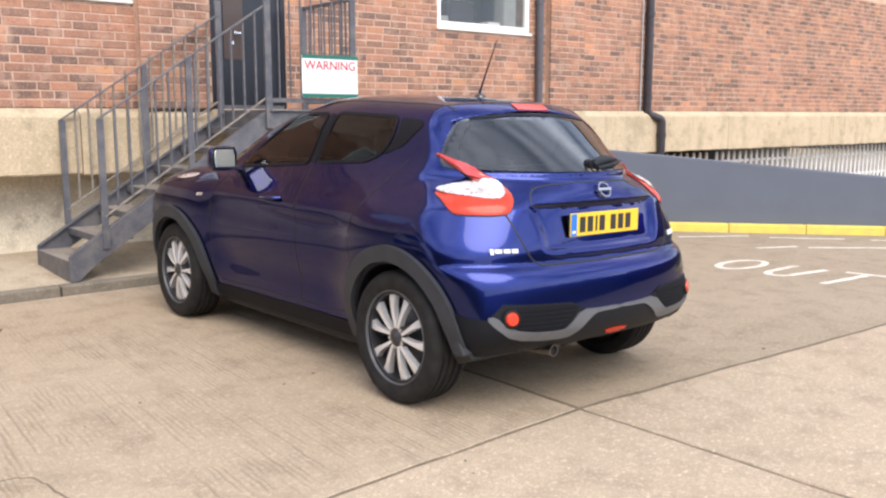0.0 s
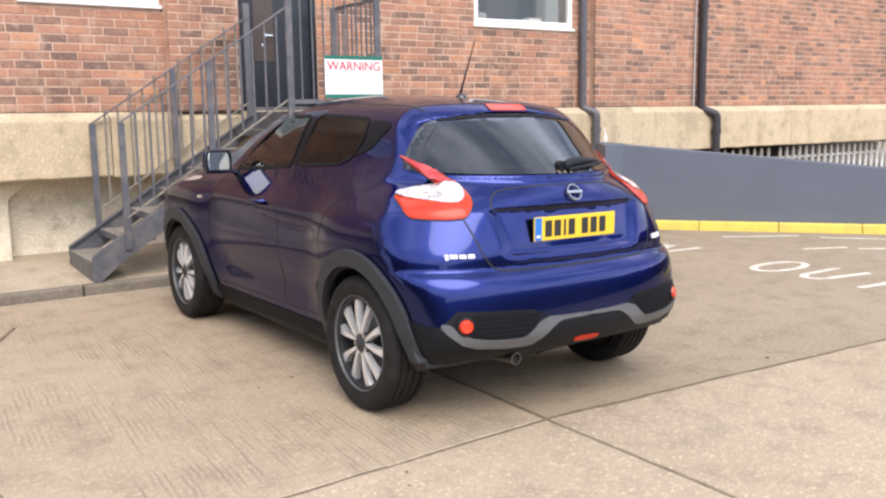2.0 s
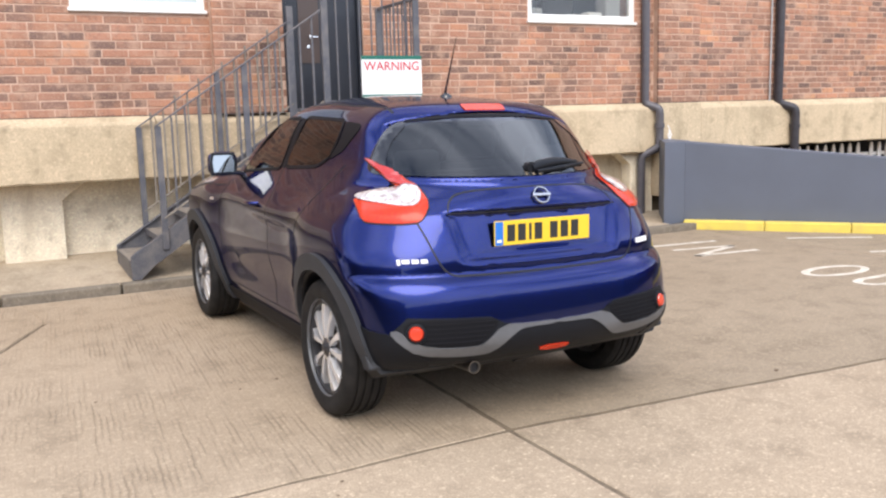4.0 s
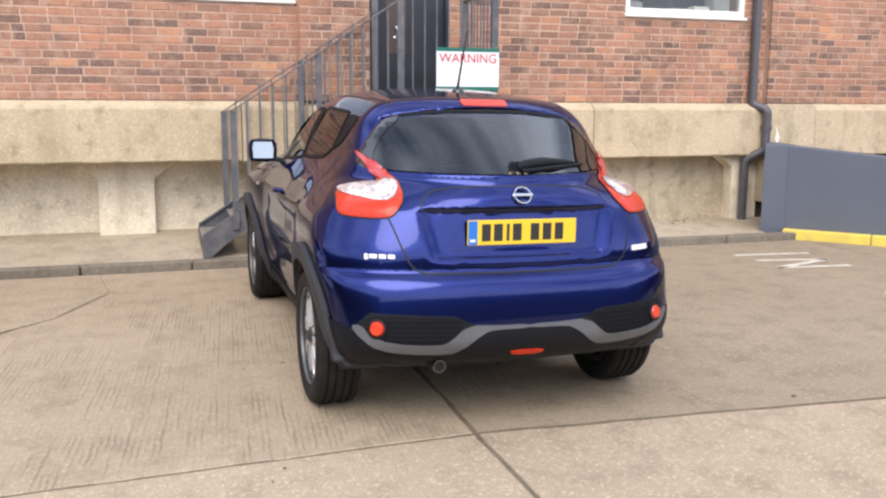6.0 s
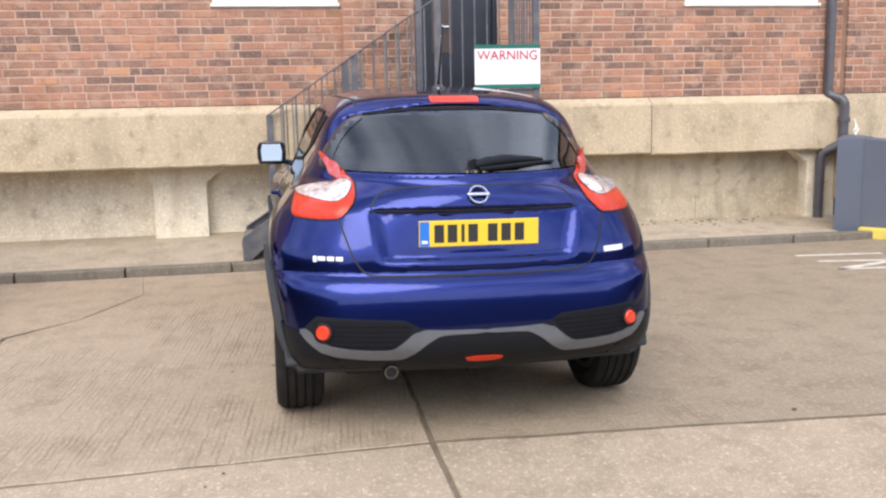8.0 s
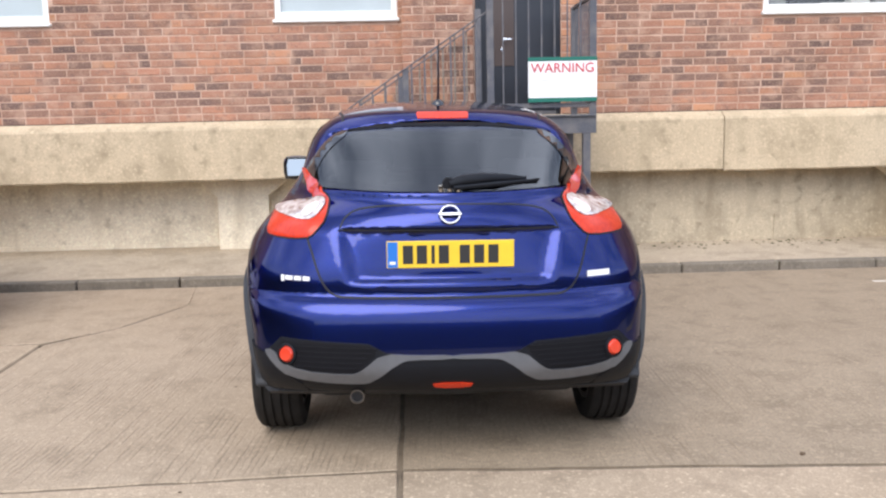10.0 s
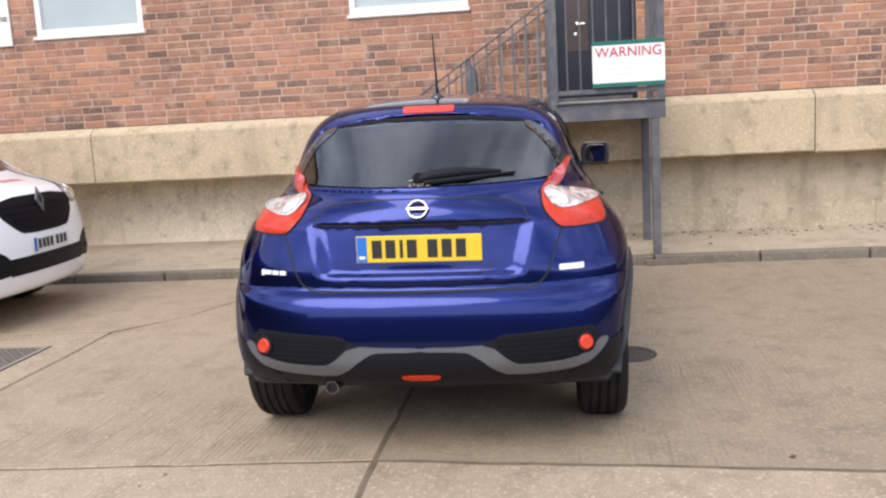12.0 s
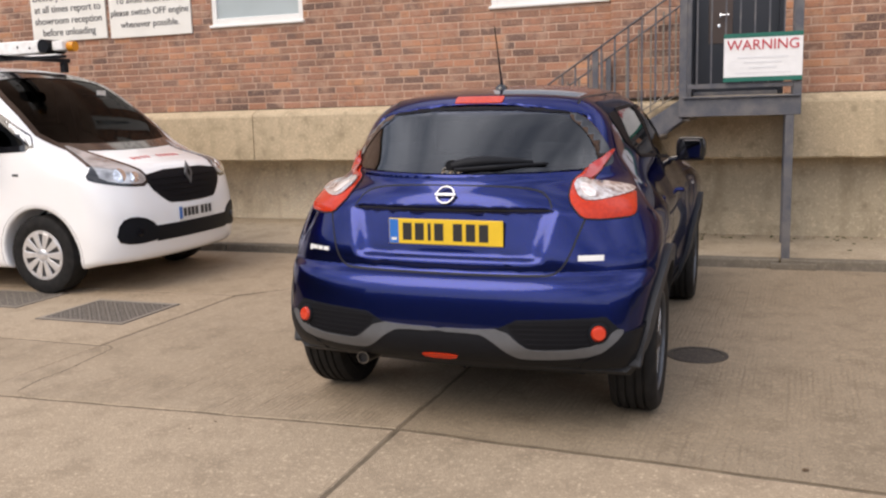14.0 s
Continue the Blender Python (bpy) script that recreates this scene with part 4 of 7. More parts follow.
# ---- the steel stair ----
def stair():
    st = thing("steel_stair", "grey painted steel stair with open worn treads rising to the door", "stairs")
    YN, YF = 4.55, 5.40
    top = lambda x: 0.31 + 0.645 * (x + 0.97)
    for y in (YN, YF):
        poly = [(-1.0, 0.085), (-0.93, 0.085), (-0.80, 0.20), (0.83, top(0.83) - 0.20), (0.83, top(0.83) - 0.005), (-1.0, top(-1.0))]
        part("stringer", prism(poly, y - 0.012, y + 0.012, "y", 0.002), M["steel"], st)
        fl = bar((-0.98, y + (0.025 if y == YN else -0.025), top(-0.98) - 0.008), (0.80, y + (0.025 if y == YN else -0.025), top(0.80) - 0.008), 0.05, 0.010)
        part("stringer_flange", fl, M["steel"], st)
    for i in range(7):
        x, z = -1.0 + 0.27 * i, 0.255 + 0.174 * i
        tb = box((x, YN + 0.016, z - 0.04), (x + 0.27, YF - 0.016, z), 0.006)
        part("tread", tb, M["tread"], st, "worn buff tread with a steel edge")
        part("nosing", box((x - 0.008, YN + 0.018, z - 0.055), (x - 0.001, YF - 0.018, z + 0.003), 0.002), M["steel"], st)
    part("toe_plate", box((-0.995, YN + 0.014, 0.085), (-0.985, YF - 0.014, 0.198)), M["steel"], st)
    # landing
    lx0, lx1, y0, y1 = 0.832, 1.78, 4.50, 5.46
    part("landing_front", box((lx0, y0, 1.30), (lx1, y0 + 0.02, 1.47), 0.003), M["steel"], st)
    part("landing_flange", box((lx0, y0 - 0.025, 1.455), (lx1, y0 - 0.001, 1.468), 0.002), M["steel"], st)
    part("landing_side", box((lx1 - 0.02, y0 + 0.022, 1.30), (lx1, y1, 1.47), 0.003), M["steel"], st)
    part("landing_side", box((lx0, y0 + 0.022, 1.30), (lx0 + 0.02, y1, 1.47), 0.003), M["steel"], st)
    part("landing_deck", box((lx0 + 0.021, y0 + 0.021, 1.440), (lx1 - 0.021, y1, 1.466), 0.003), M["tread"], st)
    for x, y in ((1.70, 4.54), (1.70, 5.36)):
        part("support_post", box((x - 0.035, y - 0.035, PAVE_Z if y > 4.6 else 0.03), (x + 0.035, y + 0.035, 1.30), 0.004), M["steel"], st)
    part("base_plate", box((1.58, 4.40, 0.0), (1.95, 4.449, 0.05), 0.006), M["kerb"], st)
    # rails on the flight
    rail = lambda x: 1.385 + 0.667 * (x + 0.70)
    low = lambda x: 0.60 + 0.645 * (x + 0.70)
    for y, xs in ((YN - 0.02, (-0.70, 0.07, 0.83)), (YF + 0.02, (-0.72, 0.04, 0.80))):
        for x in xs[:2]:
            part("rail_post", box((x - 0.027, y - 0.012, top(x) - 0.15), (x + 0.027, y + 0.012, rail(x) + 0.004), 0.003), M["steel"], st)
        part("handrail", bar((xs[0] - 0.02, y, rail(xs[0])), (xs[2], y, rail(xs[2])), 0.045, 0.012, 0.003), M["steel"], st)
        part("lower_rail", bar((xs[0], y, low(xs[0])), (xs[2], y, low(xs[2])), 0.03, 0.012, 0.002), M["tread"], st)
        n = 13
        bm_ = None
        for i in range(1, n):
            x = xs[0] + (xs[2] - xs[0]) * i / n
            if abs(x - xs[1]) < 0.05:
                continue
            ob = part("baluster", bar((0, 0, 0), (0, 0, 1.0), 0.016), M["tread"] if y > 5 else M["steel"], st) if bm_ is None else new("baluster", bm_)
            bm_ = ob.data
            ob.parent = st
            ob.location, ob.scale = (x, y, low(x)), (1, 1, (rail(x) if y < 5 else rail(x) + 0.06 * (i % 2)) - low(x))
    # rails round the landing
    for x, y in ((0.83, 4.515), (1.755, 4.515), (1.755, 5.40), (0.80, 5.42)):
        part("landing_post", box((x - 0.032, y - 0.012, 1.30), (x + 0.032, y + 0.012, 2.52), 0.003), M["steel"], st)
    part("top_rail", box((0.83, 4.50, 2.50), (1.76, 4.53, 2.53), 0.004), M["steel"], st)
    part("bottom_rail", box((0.864, 4.508, 1.535), (1.722, 4.522, 1.575), 0.002), M["steel"], st)
    part("top_rail", box((1.74, 4.535, 2.50), (1.77, 5.40, 2.53), 0.004), M["steel"], st)
    part("bottom_rail", box((1.748, 4.535, 1.535), (1.762, 5.38, 1.575), 0.002), M["steel"], st)
    for i in range(1, 8):
        x = 0.83 + 0.925 * i / 8
        part("baluster", bar((x, 4.515, 1.576), (x, 4.515, 2.499), 0.012), M["steel"], st)
    for i in range(1, 9):
        y = 4.53 + 0.86 * i / 9
        part("baluster", bar((1.755, y, 1.576), (1.755, y, 2.499), 0.013), M["steel"], st)
    return st


stair()


def warning_sign():
    s = thing("warning_sign", "white warning sign with green edges and red lettering", "sign")
    x0, x1, y = 1.165, 1.785, 4.478
    part("sign_panel", box((x0, y, 1.59), (x1, y + 0.012, 1.975), 0.002), M["sign"], s)
    part("green_edge", box((x0 - 0.002, y - 0.003, 1.945), (x1 + 0.002, y - 0.0005, 1.98), 0.001), M["sign_green"], s)
    part("green_edge", box((x0 - 0.002, y - 0.003, 1.585), (x1 + 0.002, y - 0.0005, 1.622), 0.001), M["sign_green"], s)
    letters("WARNING", 0.118, pose((x0 + x1) / 2, y - 0.004, 1.845, 90, 0, 0), M["sign_red"], s)
    for z, w, h in ((1.775, 0.40, 0.014), (1.735, 0.30, 0.012), (1.690, 0.22, 0.016), (1.652, 0.44, 0.008)):
        part("print_line", box(((x0 + x1 - w) / 2, y - 0.0025, z), ((x0 + x1 + w) / 2, y - 0.0005, z + h)), M["sign_grey"], s)
    return s


warning_sign()


def notice(x0, x1, z0, z1, lines, label, size, low):
    b = thing("notice_board", label, "sign", group="notice boards on the brick wall")
    part("board_panel", box((x0, 5.572, z0), (x1, 5.597, z1), 0.003), M["board"], b)
    step = 0.142
    for i, t in enumerate(reversed(lines)):
        letters(t, size, pose((x0 + x1) / 2, 5.569, z0 + low + step * i, 90, 0, 0), M["ink"], b)
    return b


notice(-7.27, -6.12, 2.41, 3.16, ["Delivery drivers must", "at all times report to", "showroom reception", "before unloading"], "cream notice board asking drivers to report to reception", 0.122, 0.07)
nb = notice(-6.06, -4.89, 2.40, 3.15, ["To avoid disturbance,", "please switch OFF engine", "whenever possible."], "cream notice board asking drivers to switch off engines", 0.110, 0.115)


# ---- smooth bodies: a shape given by a field, skinned and drawn onto its zero ----
from mathutils.bvhtree import BVHTree
from mathutils.geometry import delaunay_2d_cdt


def curve(*knots):
    """A smooth function through (at, value) knots."""
    xs, ys = np.array([k[0] for k in knots], float), np.array([k[1] for k in knots], float)
    d = np.diff(ys) / np.diff(xs)
    m = np.concatenate([[d[0]], np.where(d[:-1] * d[1:] > 0, 2 * d[:-1] * d[1:] / np.where(d[:-1] + d[1:] == 0, 1, d[:-1] + d[1:]), 0), [d[-1]]])

    def f(x):
        x = np.clip(x, xs[0], xs[-1])
        i = np.clip(np.searchsorted(xs, x) - 1, 0, len(xs) - 2)
        h = xs[i + 1] - xs[i]
        t = (x - xs[i]) / h
        return ys[i] * (1 + 2 * t) * (1 - t) ** 2 + m[i] * h * t * (1 - t) ** 2 + ys[i + 1] * t * t * (3 - 2 * t) + m[i + 1] * h * t * t * (t - 1)

    return f


def smax(a, b, k):
    h = np.clip(0.5 + 0.5 * (a - b) / k, 0, 1)
    return b + (a - b) * h + k * h * (1 - h)


def smin(a, b, k):
    return -smax(-a, -b, k)


def step(x, lo, hi):
    t = np.clip((x - lo) / (hi - lo), 0, 1)
    return t * t * (3 - 2 * t)


def skin(f, lo, hi, h):
    """Vertices and quads of the field's zero surface, each vertex drawn onto it."""
    ax = [np.arange(lo[i], hi[i] + h, h) for i in range(3)]
    gx, gy, gz = np.meshgrid(*ax, indexing="ij")
    val = f(gx, gy, gz)
    ins = val < 0
    n = [len(a) for a in ax]
    corner = [(i, j, k) for i in (0, 1) for j in (0, 1) for k in (0, 1)]
    cut = lambda a, c: a[c[0] : n[0] - 1 + c[0], c[1] : n[1] - 1 + c[1], c[2] : n[2] - 1 + c[2]]
    cnt = sum(cut(ins, c).astype(int) for c in corner)
    cells = np.argwhere((cnt > 0) & (cnt < 8))
    idx = -np.ones([m - 1 for m in n], int)
    idx[tuple(cells.T)] = np.arange(len(cells))
    acc, num = np.zeros((len(cells), 3)), np.zeros(len(cells))
    for a in corner:
        for d in range(3):
            if a[d] == 0:
                b = list(a)
                b[d] = 1
                va = val[cells[:, 0] + a[0], cells[:, 1] + a[1], cells[:, 2] + a[2]]
                vb = val[cells[:, 0] + b[0], cells[:, 1] + b[1], cells[:, 2] + b[2]]
                x = (va < 0) != (vb < 0)
                t = np.where(x, va / np.where(va == vb, 1, va - vb), 0)
                p = np.tile(np.array(a, float), (len(cells), 1))
                p[:, d] = t
                acc += p * x[:, None]
                num += x
    v = (cells + acc / num[:, None]) * h + np.array(lo)
    for _ in range(6):
        e = 1e-4
        x, y, z = v.T
        f0 = f(x, y, z)
        gr = np.stack([f(x + e, y, z) - f(x - e, y, z), f(x, y + e, z) - f(x, y - e, z), f(x, y, z + e) - f(x, y, z - e)], 1) / (2 * e)
        st = f0[:, None] * gr / np.maximum((gr**2).sum(1), 0.05)[:, None]
        ln = np.linalg.norm(st, axis=1, keepdims=True)
        v = v - st * np.minimum(1, 0.4 * h / np.maximum(ln, 1e-9))
    quads = []
    for d in range(3):
        e1, e2 = (d + 1) % 3, (d + 2) % 3
        a = ins
        sl = [slice(1, n[i] - 1) for i in range(3)]
        sl[d] = slice(0, n[d] - 1)
        s2 = list(sl)
        s2[d] = slice(1, n[d])
        x = a[tuple(sl)] != a[tuple(s2)]
        pos = np.argwhere(x)
        off = np.ones(3, int)
        off[d] = 0
        pos = pos + off
        flip = ~a[tuple(pos.T)]

        def at(o1, o2):
            q = pos.copy()
            q[:, e1] -= o1
            q[:, e2] -= o2
            return idx[tuple(q.T)]

        q = np.stack([at(1, 1), at(0, 1), at(0, 0), at(1, 0)], 1)
        q[flip] = q[flip][:, ::-1]
        quads.append(q[(q >= 0).all(1)])
    return v, np.concatenate(quads)


def chaikin(p, times=2, closed=True):
    p = [Vector(q) for q in p]
    for _ in range(times):
        out = [] if closed else [p[0]]
        for a, b in zip(p, p[1:] + p[:1] if closed else p[1:]):
            out += [a * 0.75 + b * 0.25, a * 0.25 + b * 0.75]
        p = out if closed else out + [p[-1]]
    return p


def in_poly(u, v, poly):
    u, v = np.asarray(u), np.asarray(v)
    c = np.zeros(u.shape, bool)
    for (ax, ay), (bx, by) in zip(poly, poly[1:] + poly[:1]):
        if ay != by:
            c ^= ((ay > v) != (by > v)) & (u < (bx - ax) * (v - ay) / (by - ay) + ax)
    return c


class Surface:
    """The skinned body, with panels, lines and panes laid on it along a way of looking."""

    def __init__(self, v, q):
        self.tree = BVHTree.FromPolygons([tuple(a) for a in v], [tuple(int(i) for i in b) for b in q])

    def drop(self, org, way, off):
        p, nrm, _, _ = self.tree.ray_cast(org, way)
        if p is None:
            p, nrm, _, _ = self.tree.find_nearest(org + way * 3.0)
        if nrm.dot(way) > 0:
            nrm = -nrm
        return p + nrm * off, nrm

    def view(self, side):
        """Origin, axes and way for 'rear', 'left', 'right', 'front', 'top' or a (left/right, degrees) corner."""
        if side == "rear":
            return Vector((0, -3, 0)), Vector((1, 0, 0)), Vector((0, 0, 1)), Vector((0, 1, 0))
        if side == "front":
            return Vector((0, 6, 0)), Vector((1, 0, 0)), Vector((0, 0, 1)), Vector((0, -1, 0))
        if side == "left":
            return Vector((-3, 0, 0)), Vector((0, 1, 0)), Vector((0, 0, 1)), Vector((1, 0, 0))
        if side == "right":
            return Vector((3, 0, 0)), Vector((0, 1, 0)), Vector((0, 0, 1)), Vector((-1, 0, 0))
        if side == "top":
            return Vector((0, 0, 4)), Vector((1, 0, 0)), Vector((0, 1, 0)), Vector((0, 0, -1))
        s, a = side
        w = Vector((math.sin(radians(a)) * s, math.cos(radians(a)), 0))
        return -w * 3, Vector((w.y * s, -w.x * s, 0)), Vector((0, 0, 1)), w

    def panel(self, name, poly, side, material, parent, off=0.004, h=0.03, label="", thick=0.012, crown=0.0):
        """A sheet bounded by a polygon, lying on the body with a rim."""
        o, u, w, d = self.view(side)
        poly = [Vector(p) for p in poly]
        fine = []
        for a, b in zip(poly, poly[1:] + poly[:1]):
            k = max(1, int((b - a).length / h))
            fine += [a + (b - a) * i / k for i in range(k)]
        nb = len(fine)
        us, vs = [p.x for p in fine], [p.y for p in fine]
        gu, gv = np.meshgrid(np.arange(min(us), max(us), h), np.arange(min(vs), max(vs), h), indexing="ij")
        gu, gv = gu.ravel(), gv.ravel()
        keep = in_poly(gu, gv, [(p.x, p.y) for p in fine])
        fu = np.array([(p.x, p.y) for p in fine])
        inner = [Vector((a, b)) for a, b in zip(gu[keep], gv[keep]) if np.min((fu[:, 0] - a) ** 2 + (fu[:, 1] - b) ** 2) > (0.45 * h) ** 2]
        co, _, fc, *_ = delaunay_2d_cdt(fine + inner, [(i, (i + 1) % nb) for i in range(nb)], [list(range(nb))], 1, 1e-6)
        pts = []
        for c in co:
            e = off
            if crown:
                dist = math.sqrt(float(np.min((fu[:, 0] - c.x) ** 2 + (fu[:, 1] - c.y) ** 2)))
                e += crown * (1 - math.exp(-dist / 0.03))
            pts.append(self.drop(o + u * c.x + w * c.y, d, e))
        verts, faces = [p for p, _ in pts], [tuple(f) for f in fc]
        cntr = {}
        for f in faces:
            for a, b in zip(f, f[1:] + f[:1]):
                cntr[(a, b)] = cntr.get((a, b), 0) + 1
        rim, down = [e for e in cntr if (e[1], e[0]) not in cntr], {}
        for a, b in rim:
            for i in (a, b):
                if i not in down:
                    down[i] = len(verts)
                    verts.append(pts[i][0] - pts[i][1] * thick)
            faces.append((b, a, down[a], down[b]))
        ob = mesh_ob(name, verts, faces, material, parent, label, smooth=True)
        bm = bmesh.new()
        bm.from_mesh(ob.data)
        bmesh.ops.recalc_face_normals(bm, faces=bm.faces[:])
        if sum(f.normal.dot(d) * f.calc_area() for f in bm.faces) > 0:
            bmesh.ops.reverse_faces(bm, faces=bm.faces[:])
        bm.to_mesh(ob.data)
        bm.free()
        ob.data.set_sharp_from_angle(angle=radians(50))
        return ob

    def strip(self, name, pts, width, side, material, parent, off=0.0012, closed=False, h=0.02, label="", thick=0.004):
        """A band of a width along a line on the body."""
        o, u, w, d = self.view(side)
        pts = [Vector(p) for p in pts]
        fine = []
        ends = list(zip(pts, pts[1:] + pts[:1] if closed else pts[1:]))
        for a, b in ends:
            k = max(1, int((b - a).length / h))
            fine += [a + (b - a) * i / k for i in range(k)]
        if not closed:
            fine.append(pts[-1])
        n = len(fine)
        verts, faces = [], []
        for i, p in enumerate(fine):
            a, b = (fine[i - 1], fine[(i + 1) % n]) if closed else (fine[max(i - 1, 0)], fine[min(i + 1, n - 1)])
            t = (b - a).normalized()
            s = Vector((-t.y, t.x)) * width / 2
            for q in (p - s, p + s):
                c, nr = self.drop(o + u * q.x + w * q.y, d, off)
                verts += [c, c - nr * thick]
        m = n if closed else n - 1
        for i in range(m):
            a, b = 4 * i, 4 * ((i + 1) % n)
            faces += [(a, b, b + 2, a + 2), (a + 1, b + 1, b, a), (a + 2, b + 2, b + 3, a + 3)]
        ob = mesh_ob(name, verts, faces, material, parent, label, smooth=True)
        ob.data.set_sharp_from_angle(angle=radians(50))
        return ob

    def spot(self, at, side, off=0.0):
        o, u, w, d = self.view(side)
        return self.drop(o + u * at[0] + w * at[1], d, off)


def mirror_poly(p):
    return [(-a, b) for a, b in reversed(p)]


# ---- the blue car ----
TYRE_R, BASE = 0.334, 2.53
roof_z = curve((-0.6, 1.40), (-0.06, 1.492), (0.3, 1.532), (0.8, 1.556), (1.05, 1.548), (1.3, 1.50), (1.7, 1.40), (2.1, 1.25))
belt_z = curve((-0.75, 1.155), (-0.2, 1.185), (0.4, 1.205), (1.1, 1.23), (1.5, 1.21), (1.8, 1.155), (2.1, 1.10), (2.5, 1.075), (2.8, 1.02), (3.0, 0.965), (3.35, 0.84), (3.6, 0.68))
side_w = curve((0.15, -0.075), (0.30, -0.035), (0.45, 0.0), (0.62, 0.014), (0.80, 0.026), (0.92, 0.016), (1.02, -0.03), (1.15, -0.12), (1.3, -0.24))
plan_w = curve((-0.75, 0.785), (-0.3, 0.81), (0.3, 0.815), (1.2, 0.815), (2.0, 0.815), (2.7, 0.81), (3.2, 0.77), (3.5, 0.70))
cab_w = curve((-0.7, 0.57), (-0.3, 0.655), (0.0, 0.70), (0.5, 0.73), (1.0, 0.745), (1.5, 0.73), (2.0, 0.70))
rear_y = curve((0.15, -0.52), (0.28, -0.61), (0.40, -0.690), (0.45, -0.712), (0.52, -0.706), (0.59, -0.697), (0.65, -0.687), (0.685, -0.677), (0.715, -0.657), (0.742, -0.626), (0.80, -0.622), (0.90, -0.606), (1.00, -0.588), (1.05, -0.573), (1.09, -0.546), (1.13, -0.506), (1.165, -0.472), (1.3, -0.29))
rear_a = curve((0.5, 0.12), (0.75, 0.13), (0.98, 0.24), (1.05, 0.42), (1.15, 0.80), (1.3, 0.85))
rear_b = curve((0.5, 0.37), (0.75, 0.42), (0.98, 0.60), (1.15, 0.7))
front_y = curve((0.15, 3.25), (0.35, 3.40), (0.6, 3.425), (0.8, 3.36), (1.0, 3.1))


def car_field(x, y, z):
    ax = np.abs(x)
    bulge = 0.052 * np.exp(-(((y + 0.02) / 0.46) ** 4)) + 0.050 * np.exp(-(((y - BASE) / 0.46) ** 4))
    w = plan_w(y) + side_w(z) + bulge * step(z, 0.2, 0.5) * (1 - 0.85 * step(z, 0.86, 1.14))
    doors = step(y, 0.35, 0.75) * (1 - step(y, 1.75, 2.15))
    w = w - doors * (0.030 * np.exp(-(((z - 0.48) / 0.12) ** 2)) + 0.008 * np.exp(-(((z - 0.80) / 0.07) ** 2)) - 0.006 * np.exp(-(((z - 0.92) / 0.04) ** 2)))
    sd = ax - w
    tp = z - (belt_z(y) - 0.95 * np.maximum(0, ax - 0.50 - 0.06 * step(y, 1.8, 2.4)) ** 2)
    crown = rear_a(z) * ax**2 + rear_b(z) * ax**6
    rec = (1 - step(ax - 0.25 * (z - 0.9), 0.385, 0.470)) * step(z, 0.782, 0.812) * (1 - step(z, 0.994, 1.012))
    re = rear_y(z) + crown + 0.026 * rec - y
    fr = y - front_y(z) + 0.25 * ax**2 + 0.5 * ax**6
    low = smax(smax(smax(sd, tp, 0.07), re, 0.045), fr, 0.10)
    low = smax(low, 0.21 + 0.125 * step(-y, 0.22, 0.55) - z, 0.05)
    # cabin
    cs = ax - (cab_w(y) - (z - 1.10) * 0.36 - 1.1 * np.maximum(0, z - 1.30) ** 2)
    ct = z - (roof_z(y) - 0.10 * ax**2 - 0.28 * ax**4)
    gl = -0.505 + (np.maximum(z, 1.15) - 1.165) * 1.42 + 0.80 * ax**2 * (1 - 0.35 * step(z, 1.15, 1.45)) + 0.8 * ax**6
    pane_in = (1 - step(ax + (z - 1.15) * 0.30, 0.568, 0.606)) * (1 - step(z + 0.22 * ax**2, 1.440, 1.456)) * step(z, 1.150, 1.168)
    cr = gl + 0.036 * pane_in - y
    cf = y - (2.26 - (z - 1.03) * 1.85 - 0.25 * ax**2)
    cab = smax(smax(smax(cs, ct, 0.085), cr, 0.04), cf, 0.06)
    cab = smax(cab, 0.9 - z, 0.02)
    body = smin(low, cab, 0.075 - 0.045 * step(y, 0.9, 1.5) - 0.045 * step(-y, 0.0, 0.35))
    for yc in (0.0, BASE):
        well = smax(np.sqrt((y - yc) ** 2 + (z - TYRE_R) ** 2) - 0.368, 0.56 - ax, 0.02)
        body = smax(body, -well, 0.012)
    return body


def rounded(poly, r):
    """A polygon with its corners rounded off over the length r."""
    out = []
    n = len(poly)
    for i in range(n):
        p, c, q = Vector(poly[i - 1]), Vector(poly[i]), Vector(poly[(i + 1) % n])
        a = c + (p - c).normalized() * min(r, (p - c).length * 0.45)
        b = c + (q - c).normalized() * min(r, (q - c).length * 0.45)
        out += [tuple(a * (1 - t) ** 2 + c * 2 * t * (1 - t) + b * t * t) for t in (0, 0.33, 0.67, 1)]
    return out


SIDE_FRONT = rounded([(1.80, 1.098), (0.985, 1.148), (0.945, 1.432), (1.25, 1.428), (1.36, 1.385)], 0.04)
SIDE_REAR = rounded([(0.895, 1.158), (0.46, 1.180), (0.345, 1.225), (0.295, 1.32), (0.315, 1.415), (0.855, 1.436)], 0.04)
QUARTER = rounded([(0.335, 1.218), (0.20, 1.268), (0.10, 1.372), (0.12, 1.398), (0.285, 1.410), (0.268, 1.32)], 0.02)
REAR_GLASS = chaikin([(-0.65, 1.166), (-0.30, 1.156), (0.30, 1.156), (0.65, 1.166), (0.625, 1.25), (0.53, 1.38), (0.44, 1.414), (0.20, 1.442), (-0.20, 1.442), (-0.44, 1.414), (-0.53, 1.38), (-0.625, 1.25)], 2)
SCREEN = chaikin([(-0.62, 1.10), (0.62, 1.10), (0.53, 1.42), (0.3, 1.465), (-0.3, 1.465), (-0.53, 1.42)], 1)


